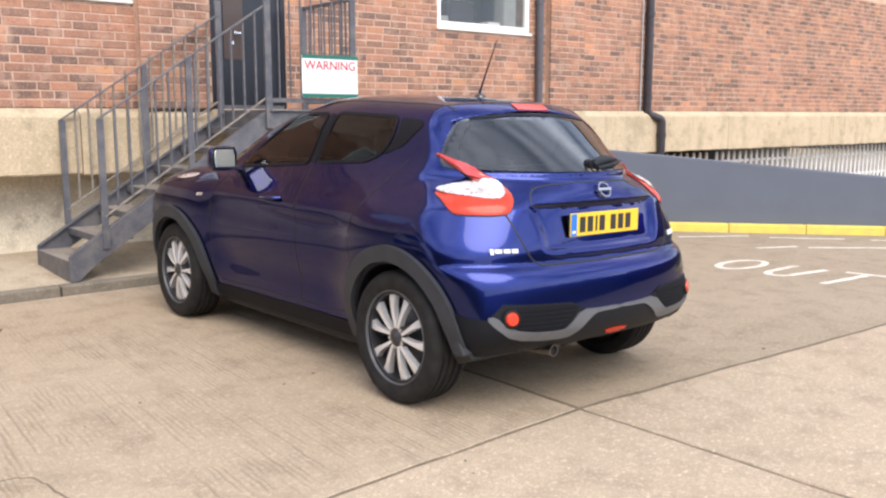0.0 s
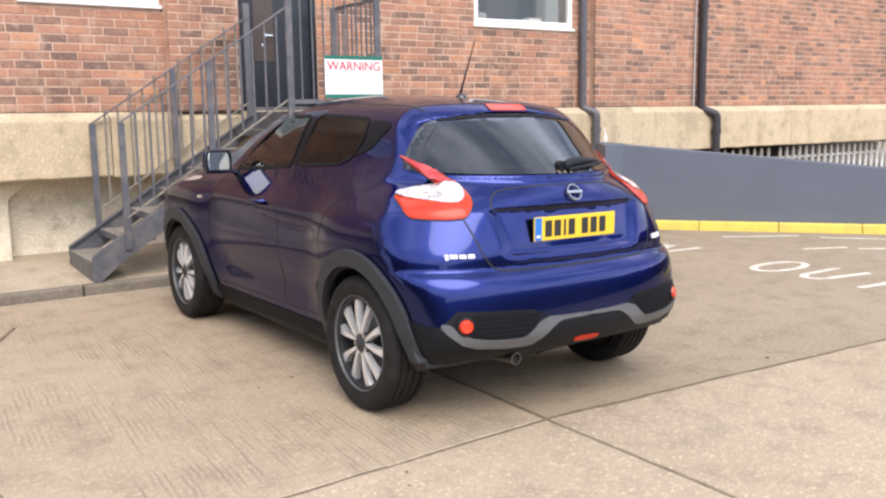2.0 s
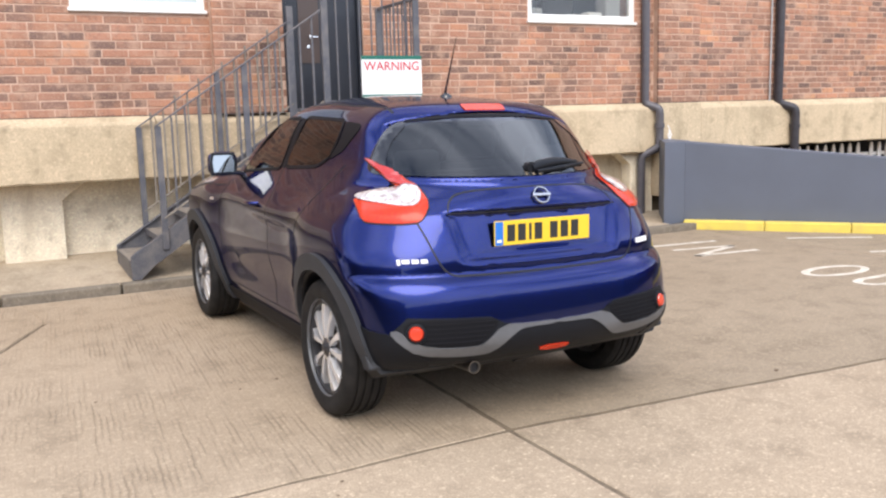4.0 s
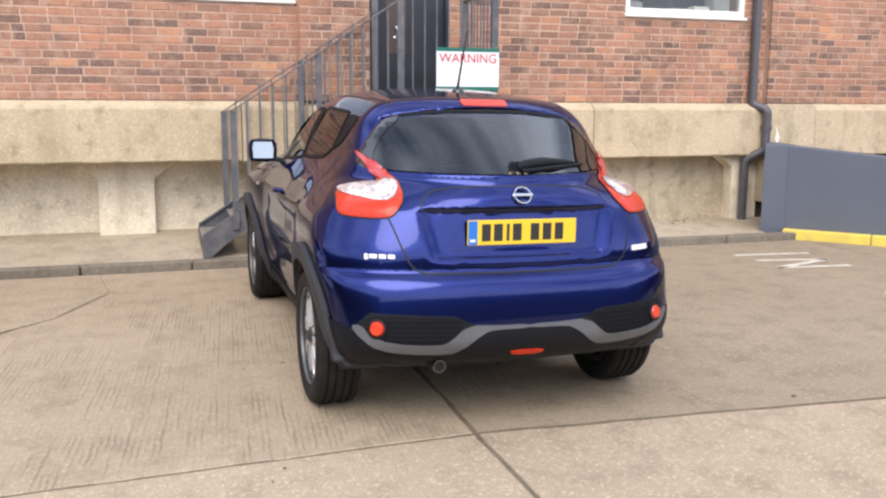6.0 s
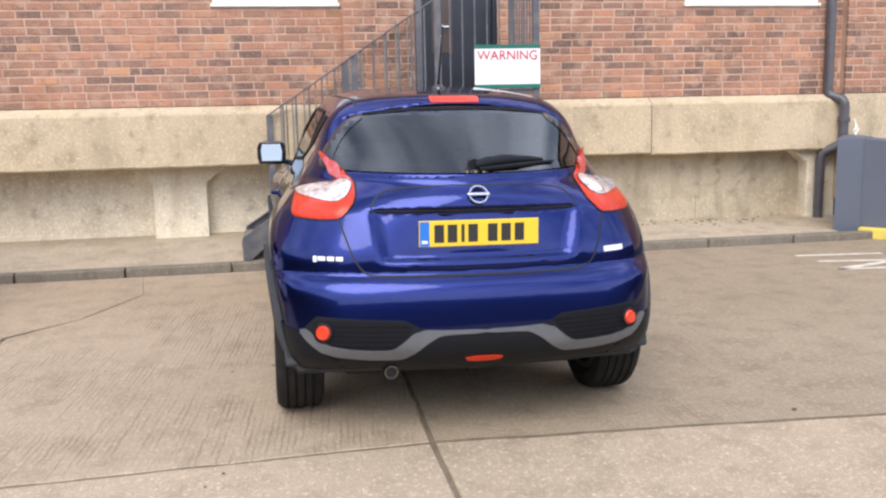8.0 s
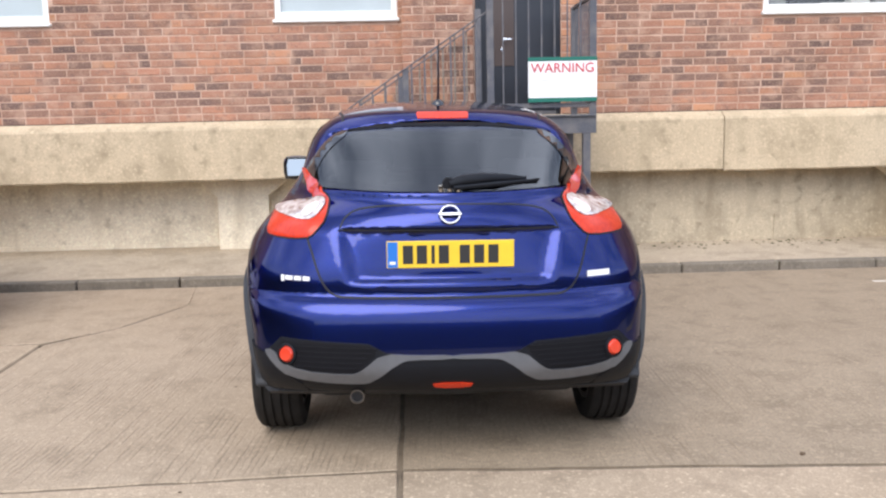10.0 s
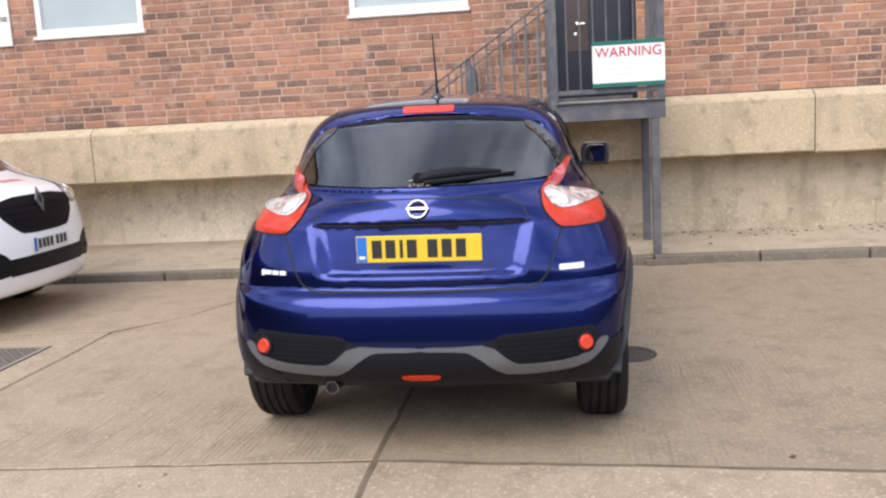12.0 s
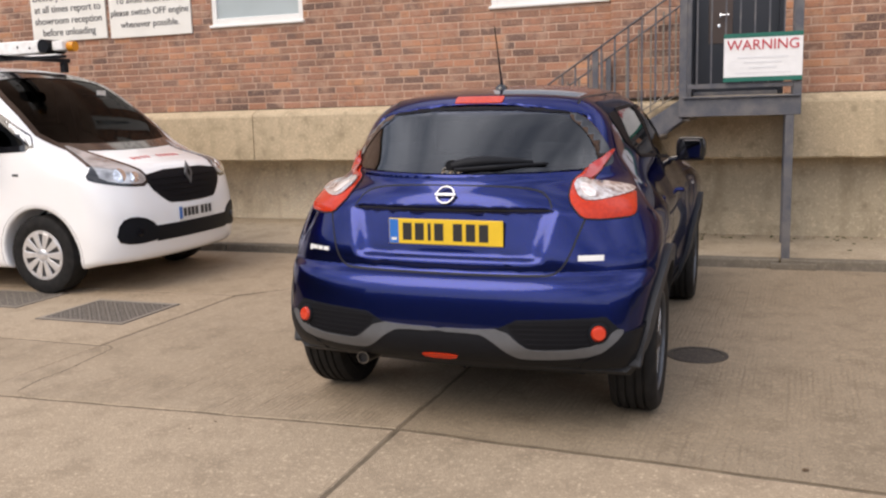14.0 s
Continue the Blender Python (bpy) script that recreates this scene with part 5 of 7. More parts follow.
def even_out(ob, k, deg=4):
    """Lays a pane's points on one smooth surface, height k over the other two axes."""
    a, b = [i for i in range(3) if i != k]
    c = np.array([v.co[:] for v in ob.data.vertices])
    u, w = c[:, a] - c[:, a].mean(), c[:, b] - c[:, b].mean()
    terms = np.stack([u**i * w**j for i in range(deg + 1) for j in range(deg + 1 - i)], 1)
    c[:, k] = terms @ np.linalg.lstsq(terms, c[:, k], rcond=None)[0]
    for v, p in zip(ob.data.vertices, c):
        v.co = p
    ob.data.update()


def formed_pane(name, poly, depth, material, parent, h=0.035, label=""):
    """A smooth pane over (x, z), bent by depth(x, z)."""
    poly = [Vector(p) for p in poly]
    fine = []
    for a, b in zip(poly, poly[1:] + poly[:1]):
        k = max(1, int((b - a).length / h))
        fine += [a + (b - a) * i / k for i in range(k)]
    n = len(fine)
    gu, gv = np.meshgrid(np.arange(min(p.x for p in fine), max(p.x for p in fine), h), np.arange(min(p.y for p in fine), max(p.y for p in fine), h), indexing="ij")
    gu, gv = gu.ravel(), gv.ravel()
    keep = in_poly(gu, gv, [(p.x, p.y) for p in fine])
    co, _, fc, *_ = delaunay_2d_cdt(fine + [Vector((a, b)) for a, b in zip(gu[keep], gv[keep])], [(i, (i + 1) % n) for i in range(n)], [list(range(n))], 1, 1e-6)
    verts = [(c.x, float(depth(c.x, c.y)), c.y) for c in co]
    faces = [tuple(f) for f in fc]
    k = len(verts)
    verts += [(v[0], v[1] + 0.004, v[2]) for v in verts[:n]]
    faces += [((i + 1) % n, i, k + i, k + (i + 1) % n) for i in range(n)]
    ob = mesh_ob(name, verts, faces, material, parent, label, smooth=True)
    ob.data.set_sharp_from_angle(angle=radians(50))
    return ob


def rear_pane(x, z):
    ax = abs(x)
    return -0.505 + (z - 1.165) * 1.42 + 0.80 * ax**2 * (1 - 0.35 * step(z, 1.15, 1.45)) + 0.8 * ax**6


def shrink(poly, d):
    c = sum((Vector(p) for p in poly), Vector((0, 0))) / len(poly)
    out = []
    for p in poly:
        v = Vector(p) - c
        out.append(tuple(c + v * max(0.2, 1 - d / max(v.length, 1e-6))))
    return out


def wheel(name):
    """A tyre with tread grooves, an alloy of five split spokes, brake disc; axle along x, outside at -x."""
    e = thing(name, "", "")
    prof = [(0.232, -0.085), (0.238, -0.098), (0.275, -0.112), (0.305, -0.110), (0.322, -0.097), (0.331, -0.080)]
    for c in (-0.058, -0.02, 0.02, 0.058):
        prof += [(0.333, c - 0.0065), (0.323, c - 0.0045), (0.323, c + 0.0045), (0.333, c + 0.0065)]
    prof += [(0.331, 0.080), (0.322, 0.097), (0.27, 0.11), (0.235, 0.09), (0.232, -0.085)]
    part("tyre", lathe(prof, 72), M["rubber"], e, "black tyre with four tread grooves", smooth=True)
    part("rim", lathe([(0.233, -0.085), (0.2375, -0.096), (0.2355, -0.101), (0.2325, -0.100), (0.230, -0.088), (0.233, -0.085)], 64), M["trim"], e, smooth=True)
    part("barrel", lathe([(0.232, 0.09), (0.232, -0.084), (0.214, -0.087), (0.208, 0.02), (0.205, 0.09), (0.232, 0.09)], 48), M["gunmetal"], e, smooth=True)
    part("brake_disc", lathe([(0.0, -0.012), (0.14, -0.012), (0.14, 0.0), (0.0, 0.0)], 40), M["gunmetal"], e)
    part("barrel_back", lathe([(0.0, 0.03), (0.212, 0.03), (0.212, 0.035), (0.0, 0.035)], 40), M["seam"], e)
    for k in range(5):
        a0 = 2 * math.pi * k / 5 + math.pi / 2
        for s in (-1, 1):
            bm = bmesh.new()
            rows = []
            for i in range(9):
                t = i / 8
                r = 0.040 + 0.191 * t
                ang = a0 + s * (0.19 + 0.075 * t + 0.06 * math.sin(math.pi * t))
                w = 0.0098 + 0.0045 * t + 0.0190 * t**3
                dx = -0.070 - 0.022 * math.sin(math.pi * min(1, 0.25 + 0.6 * t)) + 0.006 * t
                c = Vector((dx, math.cos(ang) * r, math.sin(ang) * r))
                tn = Vector((0, -math.sin(ang), math.cos(ang)))
                rows.append([bm.verts.new(c + tn * (-w) + Vector((0.030, 0, 0))), bm.verts.new(c + tn * (-w * 0.8)), bm.verts.new(c + tn * (w * 0.8)), bm.verts.new(c + tn * w + Vector((0.030, 0, 0)))])
            for a, b in zip(rows, rows[1:]):
                for q in range(3):
                    bm.faces.new((a[q], a[q + 1], b[q + 1], b[q]))
                bm.faces.new((a[3], a[0], b[0], b[3]))
            bm.faces.new(rows[0])
            bm.faces.new(rows[-1])
            part("spoke", bm, M["alloy"], e, smooth=True)
    part("hub", lathe([(0.0, -0.098), (0.026, -0.098), (0.034, -0.092), (0.062, -0.080), (0.066, -0.05), (0.0, -0.05)], 32), M["gunmetal"], e, smooth=True)
    part("hub_cap", lathe([(0.0, -0.104), (0.020, -0.103), (0.026, -0.098), (0.0, -0.0975)], 24), M["gunmetal"], e, smooth=True)
    for k in range(5):
        a = 2 * math.pi * (k + 0.5) / 5 + math.pi / 2
        nut = part("wheel_nut", lathe([(0.0, -0.088), (0.009, -0.088), (0.010, -0.07), (0.0, -0.07)], 8), M["chrome"], e)
        nut.location = (0, 0.052 * math.cos(a), 0.052 * math.sin(a))
    return e


def seat(parent, x, y, w, dark=True):
    s = box((x - w / 2, y - 0.02, 0.42), (x + w / 2, y + 0.50, 0.62), 0.05, 3)
    part("seat_cushion", s, M["seat"], parent, smooth=True)
    b = box((-w / 2, -0.06, 0), (w / 2, 0.06, 0.60), 0.05, 3)
    bmesh.ops.transform(b, matrix=pose(x, y, 0.58, 14, 0, 0), verts=b.verts)
    part("seat_back", b, M["seat"], parent, smooth=True)
    if w < 0.7:
        h = box((-0.13, -0.045, 0), (0.13, 0.045, 0.17), 0.04, 3)
        bmesh.ops.transform(h, matrix=pose(x, y - 0.15, 1.19, 10, 0, 0), verts=h.verts)
        part("headrest", h, M["seat"], parent, smooth=True)


def blue_car():
    car = thing("car", "dark metallic blue small crossover car parked nose to the kerb", "car")
    v, q = skin(car_field, (-0.99, -0.80, 0.14), (0.99, 3.52, 1.62), 0.0135)
    sf = Surface(v, q)
    c = v[q].mean(1)
    cut = np.zeros(len(q), bool)
    for poly, ok, uv in ((SIDE_FRONT, np.abs(c[:, 0]) > 0.42, (1, 2)), (SIDE_REAR, np.abs(c[:, 0]) > 0.42, (1, 2)), (REAR_GLASS, c[:, 1] < 0.05, (0, 2)), (SCREEN, c[:, 1] > 0.95, (0, 2))):
        sp = shrink([tuple(p) for p in poly], 0.060 if poly is REAR_GLASS else 0.012)
        cut |= ok & in_poly(c[:, uv[0]], c[:, uv[1]], sp)
    q = q[~cut]
    body = mesh_ob("body", v, q, [M["paint"], M["plastic"]], car, "dark metallic blue painted body", smooth=True)
    low = v[q].mean(1)
    unpainted = (low[:, 2] < 0.300) | ((low[:, 1] < -0.2) & (low[:, 2] < 0.40)) | (np.abs(low[:, 0]) < 0.70) & (low[:, 2] < 0.75) & (low[:, 1] > -0.45) & (low[:, 1] < 3.0)
    for yc in (0.0, BASE):
        unpainted |= (np.hypot(low[:, 1] - yc, low[:, 2] - TYRE_R) < 0.385)
    body.data.polygons.foreach_set("material_index", unpainted.astype(np.int32))
    P = lambda *a, **k: sf.panel(*a, car, **k)
    # glass with black surrounds
    for side in ("left", "right"):
        for nm, poly, gm in (("front_door_glass", SIDE_FRONT, "glass_car"), ("rear_door_glass", SIDE_REAR, "glass_side")):
            g = P(nm, poly, side, M[gm], off=0.003, thick=0.001, h=0.05)
            g.visible_shadow = False
            even_out(g, 0, 2)
            sf.strip("window_seal", [tuple(p) for p in poly], 0.016, side, M["seal"], car, off=0.005, closed=True)
        sf.strip("pillar_trim", [(0.94, 1.155), (0.90, 1.43)], 0.055, side, M["seal"], car, off=0.0025)
        P("quarter_trim", QUARTER, side, M["seal"], off=0.004, h=0.03, label="black quarter trim hiding the rear door handle")
        # door shut lines
        for ln in ([(0.43, 0.40), (0.38, 0.62), (0.42, 0.82), (0.28, 1.02), (0.12, 1.20)], [(0.92, 1.15), (0.97, 0.80), (0.99, 0.36)], [(1.90, 1.07), (2.02, 0.85), (2.03, 0.42), (1.98, 0.36)], [(0.43, 0.40), (0.46, 0.36), (1.98, 0.345)]):
            sf.strip("shut_line", chaikin(ln, 2, False), 0.007, side, M["seam"], car, off=0.0008)
        sf.strip("bonnet_line", [(2.0, 1.0), (2.4, 0.985), (2.8, 0.92), (3.1, 0.84)], 0.006, side, M["seam"], car, off=0.0008)
        # arch mouldings, sill, mud flaps
        for yc in (0.0, BASE):
            a0, a1 = (-28, 205) if yc == 0 else (-22, 206)
            arc = [(yc + 0.424 * math.cos(radians(a)), TYRE_R + 0.424 * math.sin(radians(a))) for a in np.linspace(a0, a1, 40)]
            sf.strip("wheel_arch_trim", arc, 0.078, side, M["arch"], car, off=0.024, h=0.03, thick=0.06, label="dark grey plastic wheel arch moulding")
        P("sill_trim", [(0.42, 0.235), (0.44, 0.318), (2.10, 0.306), (2.12, 0.225)], side, M["seal"], off=0.008, h=0.05)
        P("bumper_corner", chaikin([(-0.36, 0.56), (-0.42, 0.52), (-0.60, 0.50), (-0.62, 0.345), (-0.45, 0.335), (-0.36, 0.40)], 1), side, M["plastic"], off=0.007, h=0.03)
        hb = (1.23, 0.935)
        p0, n0 = sf.spot(hb, side, 0.0)
        s = -1 if side == "left" else 1
        hn = tube(bends([(p0.x - s * 0.01, 1.325, 0.93), (p0.x + s * 0.035, 1.31, 0.932), (p0.x + s * 0.035, 1.165, 0.94), (p0.x - s * 0.01, 1.145, 0.942)], 0.02), [0.013] * 12, 10)
        part("door_handle", hn, M["paint"], car, smooth=True)
        flap = prism([(-0.372, 0.50), (-0.428, 0.43), (-0.465, 0.365), (-0.480, 0.335), (-0.458, 0.322), (-0.405, 0.318), (-0.385, 0.35), (-0.375, 0.40)], 0.70, 0.850, "x", 0.010)
        if s < 0:
            bmesh.ops.transform(flap, matrix=Matrix.Diagonal((-1, 1, 1, 1)), verts=flap.verts)
        for vv in flap.verts:
            if abs(vv.co.x) > 0.75:
                vv.co.x *= 1 - max(0, 0.50 - vv.co.z) * 0.12
        part("mud_flap", flap, M["arch"], car)
        # lamp on the wing, repeater
        P("wing_lamp", chaikin([(2.60, 0.985), (2.42, 1.022), (2.26, 1.030), (2.30, 1.004), (2.46, 0.985)], 1), side, M["lamp_bowl"], off=0.004, h=0.02)
        P("side_repeater", [(2.10, 0.895), (2.16, 0.890), (2.16, 0.908), (2.10, 0.912)], side, M["lamp_bowl"], off=0.004, h=0.02)
        # door mirror
        mx = s * 0.868
        shell = bmesh.new()
        bmesh.ops.create_icosphere(shell, subdivisions=4, radius=1)
        for vv in shell.verts:
            d = Vector((abs(vv.co.x) ** 0.55 * math.copysign(1, vv.co.x), abs(vv.co.y) ** 0.8 * math.copysign(1, vv.co.y), abs(vv.co.z) ** 0.55 * math.copysign(1, vv.co.z)))
            vv.co = Vector((mx + 0.094 * d.x, 1.765 + (0.085 if d.y > 0 else 0.022) * d.y, 1.150 + 0.078 * d.z))
        mr = part("door_mirror", shell, M["paint"] if s < 0 else M["gloss_black"], car, smooth=True)
        face = prism([(mx - 0.066, 1.094), (mx + 0.066, 1.094), (mx + 0.071, 1.16), (mx + 0.060, 1.208), (mx - 0.060, 1.208), (mx - 0.071, 1.16)], 1.737, 1.745, "y", 0.003)
        bmesh.ops.transform(face, matrix=Matrix.Translation((mx, 1.745, 1.15)) @ (pose(0, 0, 0, -9, 0, 0) if s < 0 else pose(0, 0, 0, 5, 0, -16)) @ Matrix.Translation((-mx, -1.745, -1.15)), verts=face.verts)
        part("mirror_glass", face, M["mirror"] if s < 0 else M["mirror_dark"], mr)
        rim_ = prism([(mx - 0.084, 1.076), (mx + 0.084, 1.076), (mx + 0.090, 1.16), (mx + 0.075, 1.224), (mx - 0.075, 1.224), (mx - 0.090, 1.16)], 1.746, 1.77, "y", 0.006)
        part("mirror_surround", rim_, M["gloss_black"], mr)
        part("mirror_foot", bar((s * 0.70, 1.79, 1.075), (s * 0.83, 1.785, 1.10), 0.06, 0.035, 0.01), M["gloss_black"], mr)
    # rear screen and windscreen
    g = formed_pane("rear_glass", REAR_GLASS, lambda x, z: rear_pane(x, z) - 0.003, M["glass_dark"], car, label="dark tinted rear window")
    g.visible_shadow = False
    for s in (-1, 1):
        edge_ = [(s * 0.655, 1.186), (s * 0.635, 1.166), (s * 0.596, 1.165), (s * 0.580, 1.235), (s * 0.520, 1.330), (s * 0.432, 1.395), (s * 0.455, 1.414), (s * 0.53, 1.372), (s * 0.612, 1.27)]
        formed_pane("rear_glass_border", chaikin(edge_, 2), lambda x, z: rear_pane(x, z) - 0.008, M["gloss_black"], car, 0.03)
    formed_pane("rear_glass_border", [(-0.44, 1.405), (-0.2, 1.425), (0.2, 1.425), (0.44, 1.405), (0.43, 1.416), (0.2, 1.440), (-0.2, 1.440), (-0.43, 1.416)], lambda x, z: rear_pane(x, z) - 0.007, M["seal"], car, 0.03)
    g = P("windscreen", SCREEN, "front", M["glass_car"], off=0.001, thick=0.001, h=0.06)
    g.visible_shadow = False
    even_out(g, 1)
    sf.strip("windscreen_seal", [tuple(p) for p in SCREEN], 0.04, "front", M["gloss_black"], car, off=0.003, closed=True)
    # tail lamps, wrapped round the corner
    for s, side in ((-1, (1, 40)), (1, (-1, 40))):
        f = lambda p: p
        outer = chaikin([(-0.478, 1.066), (-0.43, 1.020), (-0.395, 0.978), (-0.36, 0.966), (-0.15, 0.964), (-0.112, 0.985), (-0.098, 1.045), (-0.152, 1.097), (-0.228, 1.144), (-0.342, 1.192), (-0.45, 1.238), (-0.468, 1.232), (-0.345, 1.155), (-0.265, 1.102), (-0.36, 1.090)], 1)
        lamp = P("tail_lamp", [tuple(p) for p in outer], side, M["red_lens"], off=0.006, h=0.02, thick=0.02, crown=0.012, label="red tail lamp with a clear band and a fin")
        clear = chaikin([(-0.474, 1.066), (-0.36, 1.090), (-0.27, 1.100), (-0.222, 1.116), (-0.162, 1.100), (-0.138, 1.060), (-0.152, 1.030), (-0.21, 1.026), (-0.30, 1.036), (-0.42, 1.048)], 1)
        sf.panel("clear_lens", [tuple(p) for p in clear], side, M["lamp_bowl"], lamp, off=0.0205, h=0.018, thick=0.004, crown=0.004)
        bulb = [(-0.196 + 0.030 * math.cos(2 * math.pi * i / 18), 1.063 + 0.026 * math.sin(2 * math.pi * i / 18)) for i in range(18)]
        sf.panel("lamp_bulb", bulb, side, M["clear_lens"], lamp, off=0.0262, h=0.02, thick=0.004, crown=0.006)
        fin = chaikin([(-0.265, 1.106), (-0.226, 1.118), (-0.170, 1.104), (-0.232, 1.140), (-0.342, 1.188), (-0.445, 1.232), (-0.458, 1.230), (-0.345, 1.160)], 1)
        sf.panel("fin_lens", [tuple(p) for p in fin], side, M["pink_lens"], lamp, off=0.0205, h=0.02, thick=0.004)
        sf.strip("lamp_gasket", [tuple(p) for p in outer], 0.010, side, M["seam"], car, off=0.004, closed=True, h=0.015)
    # tailgate lines, handle panel, plate
    gate = chaikin([(-0.60, 0.985), (-0.575, 0.92), (-0.535, 0.80), (-0.49, 0.742), (-0.42, 0.732), (0.42, 0.732), (0.49, 0.742), (0.535, 0.80), (0.575, 0.92), (0.60, 0.985)], 2, False)
    sf.strip("tailgate_line", gate, 0.008, "rear", M["seam"], car, off=0.0008)
    hood = chaikin([(-0.455, 1.010), (-0.435, 1.055), (-0.375, 1.090), (-0.16, 1.106), (0.16, 1.106), (0.375, 1.090), (0.435, 1.055), (0.455, 1.010)], 2, False)
    sf.strip("handle_panel_line", hood, 0.006, "rear", M["seam"], car, off=0.0008)
    # black strip draws the gap at the handle lip and the shadow below it
    formed_pane("handle_gap", [(-0.462, 1.001), (0.462, 1.001), (0.458, 1.0065), (-0.458, 1.0065)], lambda x, z: float(rear_y(1.004) + rear_a(1.004) * x**2 + rear_b(1.004) * x**6) - 0.008, M["seam"], car, 0.03)
    pl, nr = sf.spot((0, 0.905), "rear", 0)
    py = pl.y - 0.014
    plate = part("number_plate", box((-0.262, py - 0.004, 0.850), (0.262, py + 0.004, 0.962), 0.003), M["plate"], car, "yellow rear number plate")
    part("plate_band", box((-0.259, py - 0.0052, 0.853), (-0.217, py - 0.0042, 0.959)), M["plate_blue"], plate)
    part("plate_band_mark", box((-0.25, py - 0.0060, 0.866), (-0.226, py - 0.0053, 0.878)), M["plate_white"], plate)
    for i, x in enumerate((-0.175, -0.118, -0.072, -0.028, 0.058, 0.117, 0.176)):
        w = 0.014 if i == 2 else 0.042
        part("plate_bar", box((x - w / 2, py - 0.0055, 0.868), (x + w / 2, py - 0.0042, 0.944)), M["plate_ink"], plate)
    part("plate_mount", box((-0.25, py + 0.004, 0.86), (0.25, pl.y + 0.02, 0.952)), M["plastic"], car)
    # round emblem: ring and bar
    ep, en = sf.spot((0, 1.060), "rear", 0.012)
    em = lathe([(0.0400, -0.008), (0.0450, -0.008), (0.047, 0.0), (0.0455, 0.008), (0.0395, 0.008), (0.038, 0.0), (0.0400, -0.008)], 40)
    em_at = Matrix.Translation(ep) @ en.to_track_quat("-X", "Z").to_matrix().to_4x4() @ Matrix.Scale(0.92, 4)
    bmesh.ops.transform(em, matrix=em_at, verts=em.verts)
    badge = part("emblem", em, M["badge"], car, "chrome ring emblem with a bar", smooth=True)
    eb = box((-0.012, -0.052, -0.0075), (0.004, 0.052, 0.0075), 0.003)
    bmesh.ops.transform(eb, matrix=em_at, verts=eb.verts)
    part("emblem_bar", eb, M["badge"], badge)
    for x0, x1, z0, h in ((-0.700, -0.688, 0.792, 0.024), (-0.682, -0.652, 0.798, 0.017), (-0.644, -0.616, 0.798, 0.017), (-0.608, -0.580, 0.798, 0.017)):
        P("badge_shape", [(x0, z0), (x1, z0), (x1, z0 + h), (x0, z0 + h)], "rear", M["plate_white"], off=0.007, h=0.008, thick=0.006)
    P("badge_shape", [(0.575, 0.797), (0.675, 0.797), (0.675, 0.82), (0.575, 0.82)], "rear", M["plate_white"], off=0.007, h=0.02, thick=0.006, label="small white badge strip")
    # lower bumper
    lower = [(-0.72, 0.335), (0.72, 0.335), (0.78, 0.42), (0.77, 0.505), (0.70, 0.575), (0.34, 0.558), (0.27, 0.522), (0.15, 0.505), (-0.15, 0.505), (-0.27, 0.522), (-0.34, 0.558), (-0.70, 0.575), (-0.77, 0.505), (-0.78, 0.42)]
    lb = P("lower_bumper", lower, "rear", M["plastic"], off=0.004, h=0.035, thick=0.012, label="black plastic lower bumper")
    for s in (-1, 1):
        f = lambda p: p if s < 0 else mirror_poly(p)
        vent = chaikin(f([(-0.725, 0.535), (-0.68, 0.566), (-0.345, 0.552), (-0.295, 0.528), (-0.375, 0.452), (-0.42, 0.440), (-0.62, 0.452), (-0.695, 0.485)]), 1)
        vb = sf.panel("vent", [tuple(p) for p in vent], "rear", M["seal"], lb, off=0.0055, h=0.03, thick=0.003, label="black honeycomb vent")
        for k in range(5):
            z = 0.462 + 0.02 * k
            sf.strip("vent_slat", [(s * 0.64, z), (s * (0.39 - 0.022 * k), z - 0.004)], 0.006, "rear", M["seal"], lb, off=0.010, thick=0.006)
        tr = chaikin(f([(-0.775, 0.515), (-0.735, 0.522), (-0.70, 0.478), (-0.625, 0.446), (-0.42, 0.434), (-0.372, 0.446), (-0.285, 0.520), (-0.15, 0.512), (0.0, 0.512), (0.0, 0.494), (-0.17, 0.494), (-0.215, 0.482), (-0.33, 0.402), (-0.37, 0.392), (-0.52, 0.396), (-0.665, 0.415), (-0.735, 0.462)]), 1)
        sf.panel("bumper_trim", [tuple(p) for p in tr], "rear", M["trim"], car, off=0.010, h=0.02, thick=0.010, label="satin grey bumper trim")
        rp_, rn_ = sf.spot((s * 0.672, 0.508), "rear", 0.012)
        rf = lathe([(0.0, -0.014), (0.026, -0.012), (0.034, 0.0), (0.034, 0.02), (0.0, 0.02)], 32)
        qz = rn_.to_track_quat("-X", "Z").to_matrix().to_4x4()
        bmesh.ops.transform(rf, matrix=Matrix.Translation(rp_) @ qz, verts=rf.verts)
        part("reflector", rf, M["reflector"], car, "round orange-red reflector", smooth=True)
        bz = lathe([(0.034, -0.004), (0.043, -0.002), (0.046, 0.012), (0.034, 0.012), (0.034, -0.004)], 32)
        bmesh.ops.transform(bz, matrix=Matrix.Translation(rp_) @ qz, verts=bz.verts)
        part("reflector_bezel", bz, M["plastic"], car, smooth=True)
    P("fog_lamp", chaikin([(-0.085, 0.392), (0.085, 0.392), (0.07, 0.368), (-0.07, 0.368)], 1), "rear", M["red_lens"], off=0.008, h=0.02, thick=0.01)
    part("underbody", join(box((-0.56, -0.05, 0.205), (0.56, 3.2, 0.24), 0.01), box((-0.72, 0.46, 0.170), (0.72, 2.08, 0.24), 0.01)), M["seam"], car)
    part("silencer", box((-0.60, -0.44, 0.27), (-0.36, -0.20, 0.37), 0.04, 3), M["gunmetal"], car, smooth=True)
    ex = tube([(-0.385, -0.30, 0.300), (-0.39, -0.50, 0.312), (-0.393, -0.630, 0.322)], 0.027, 20, False)
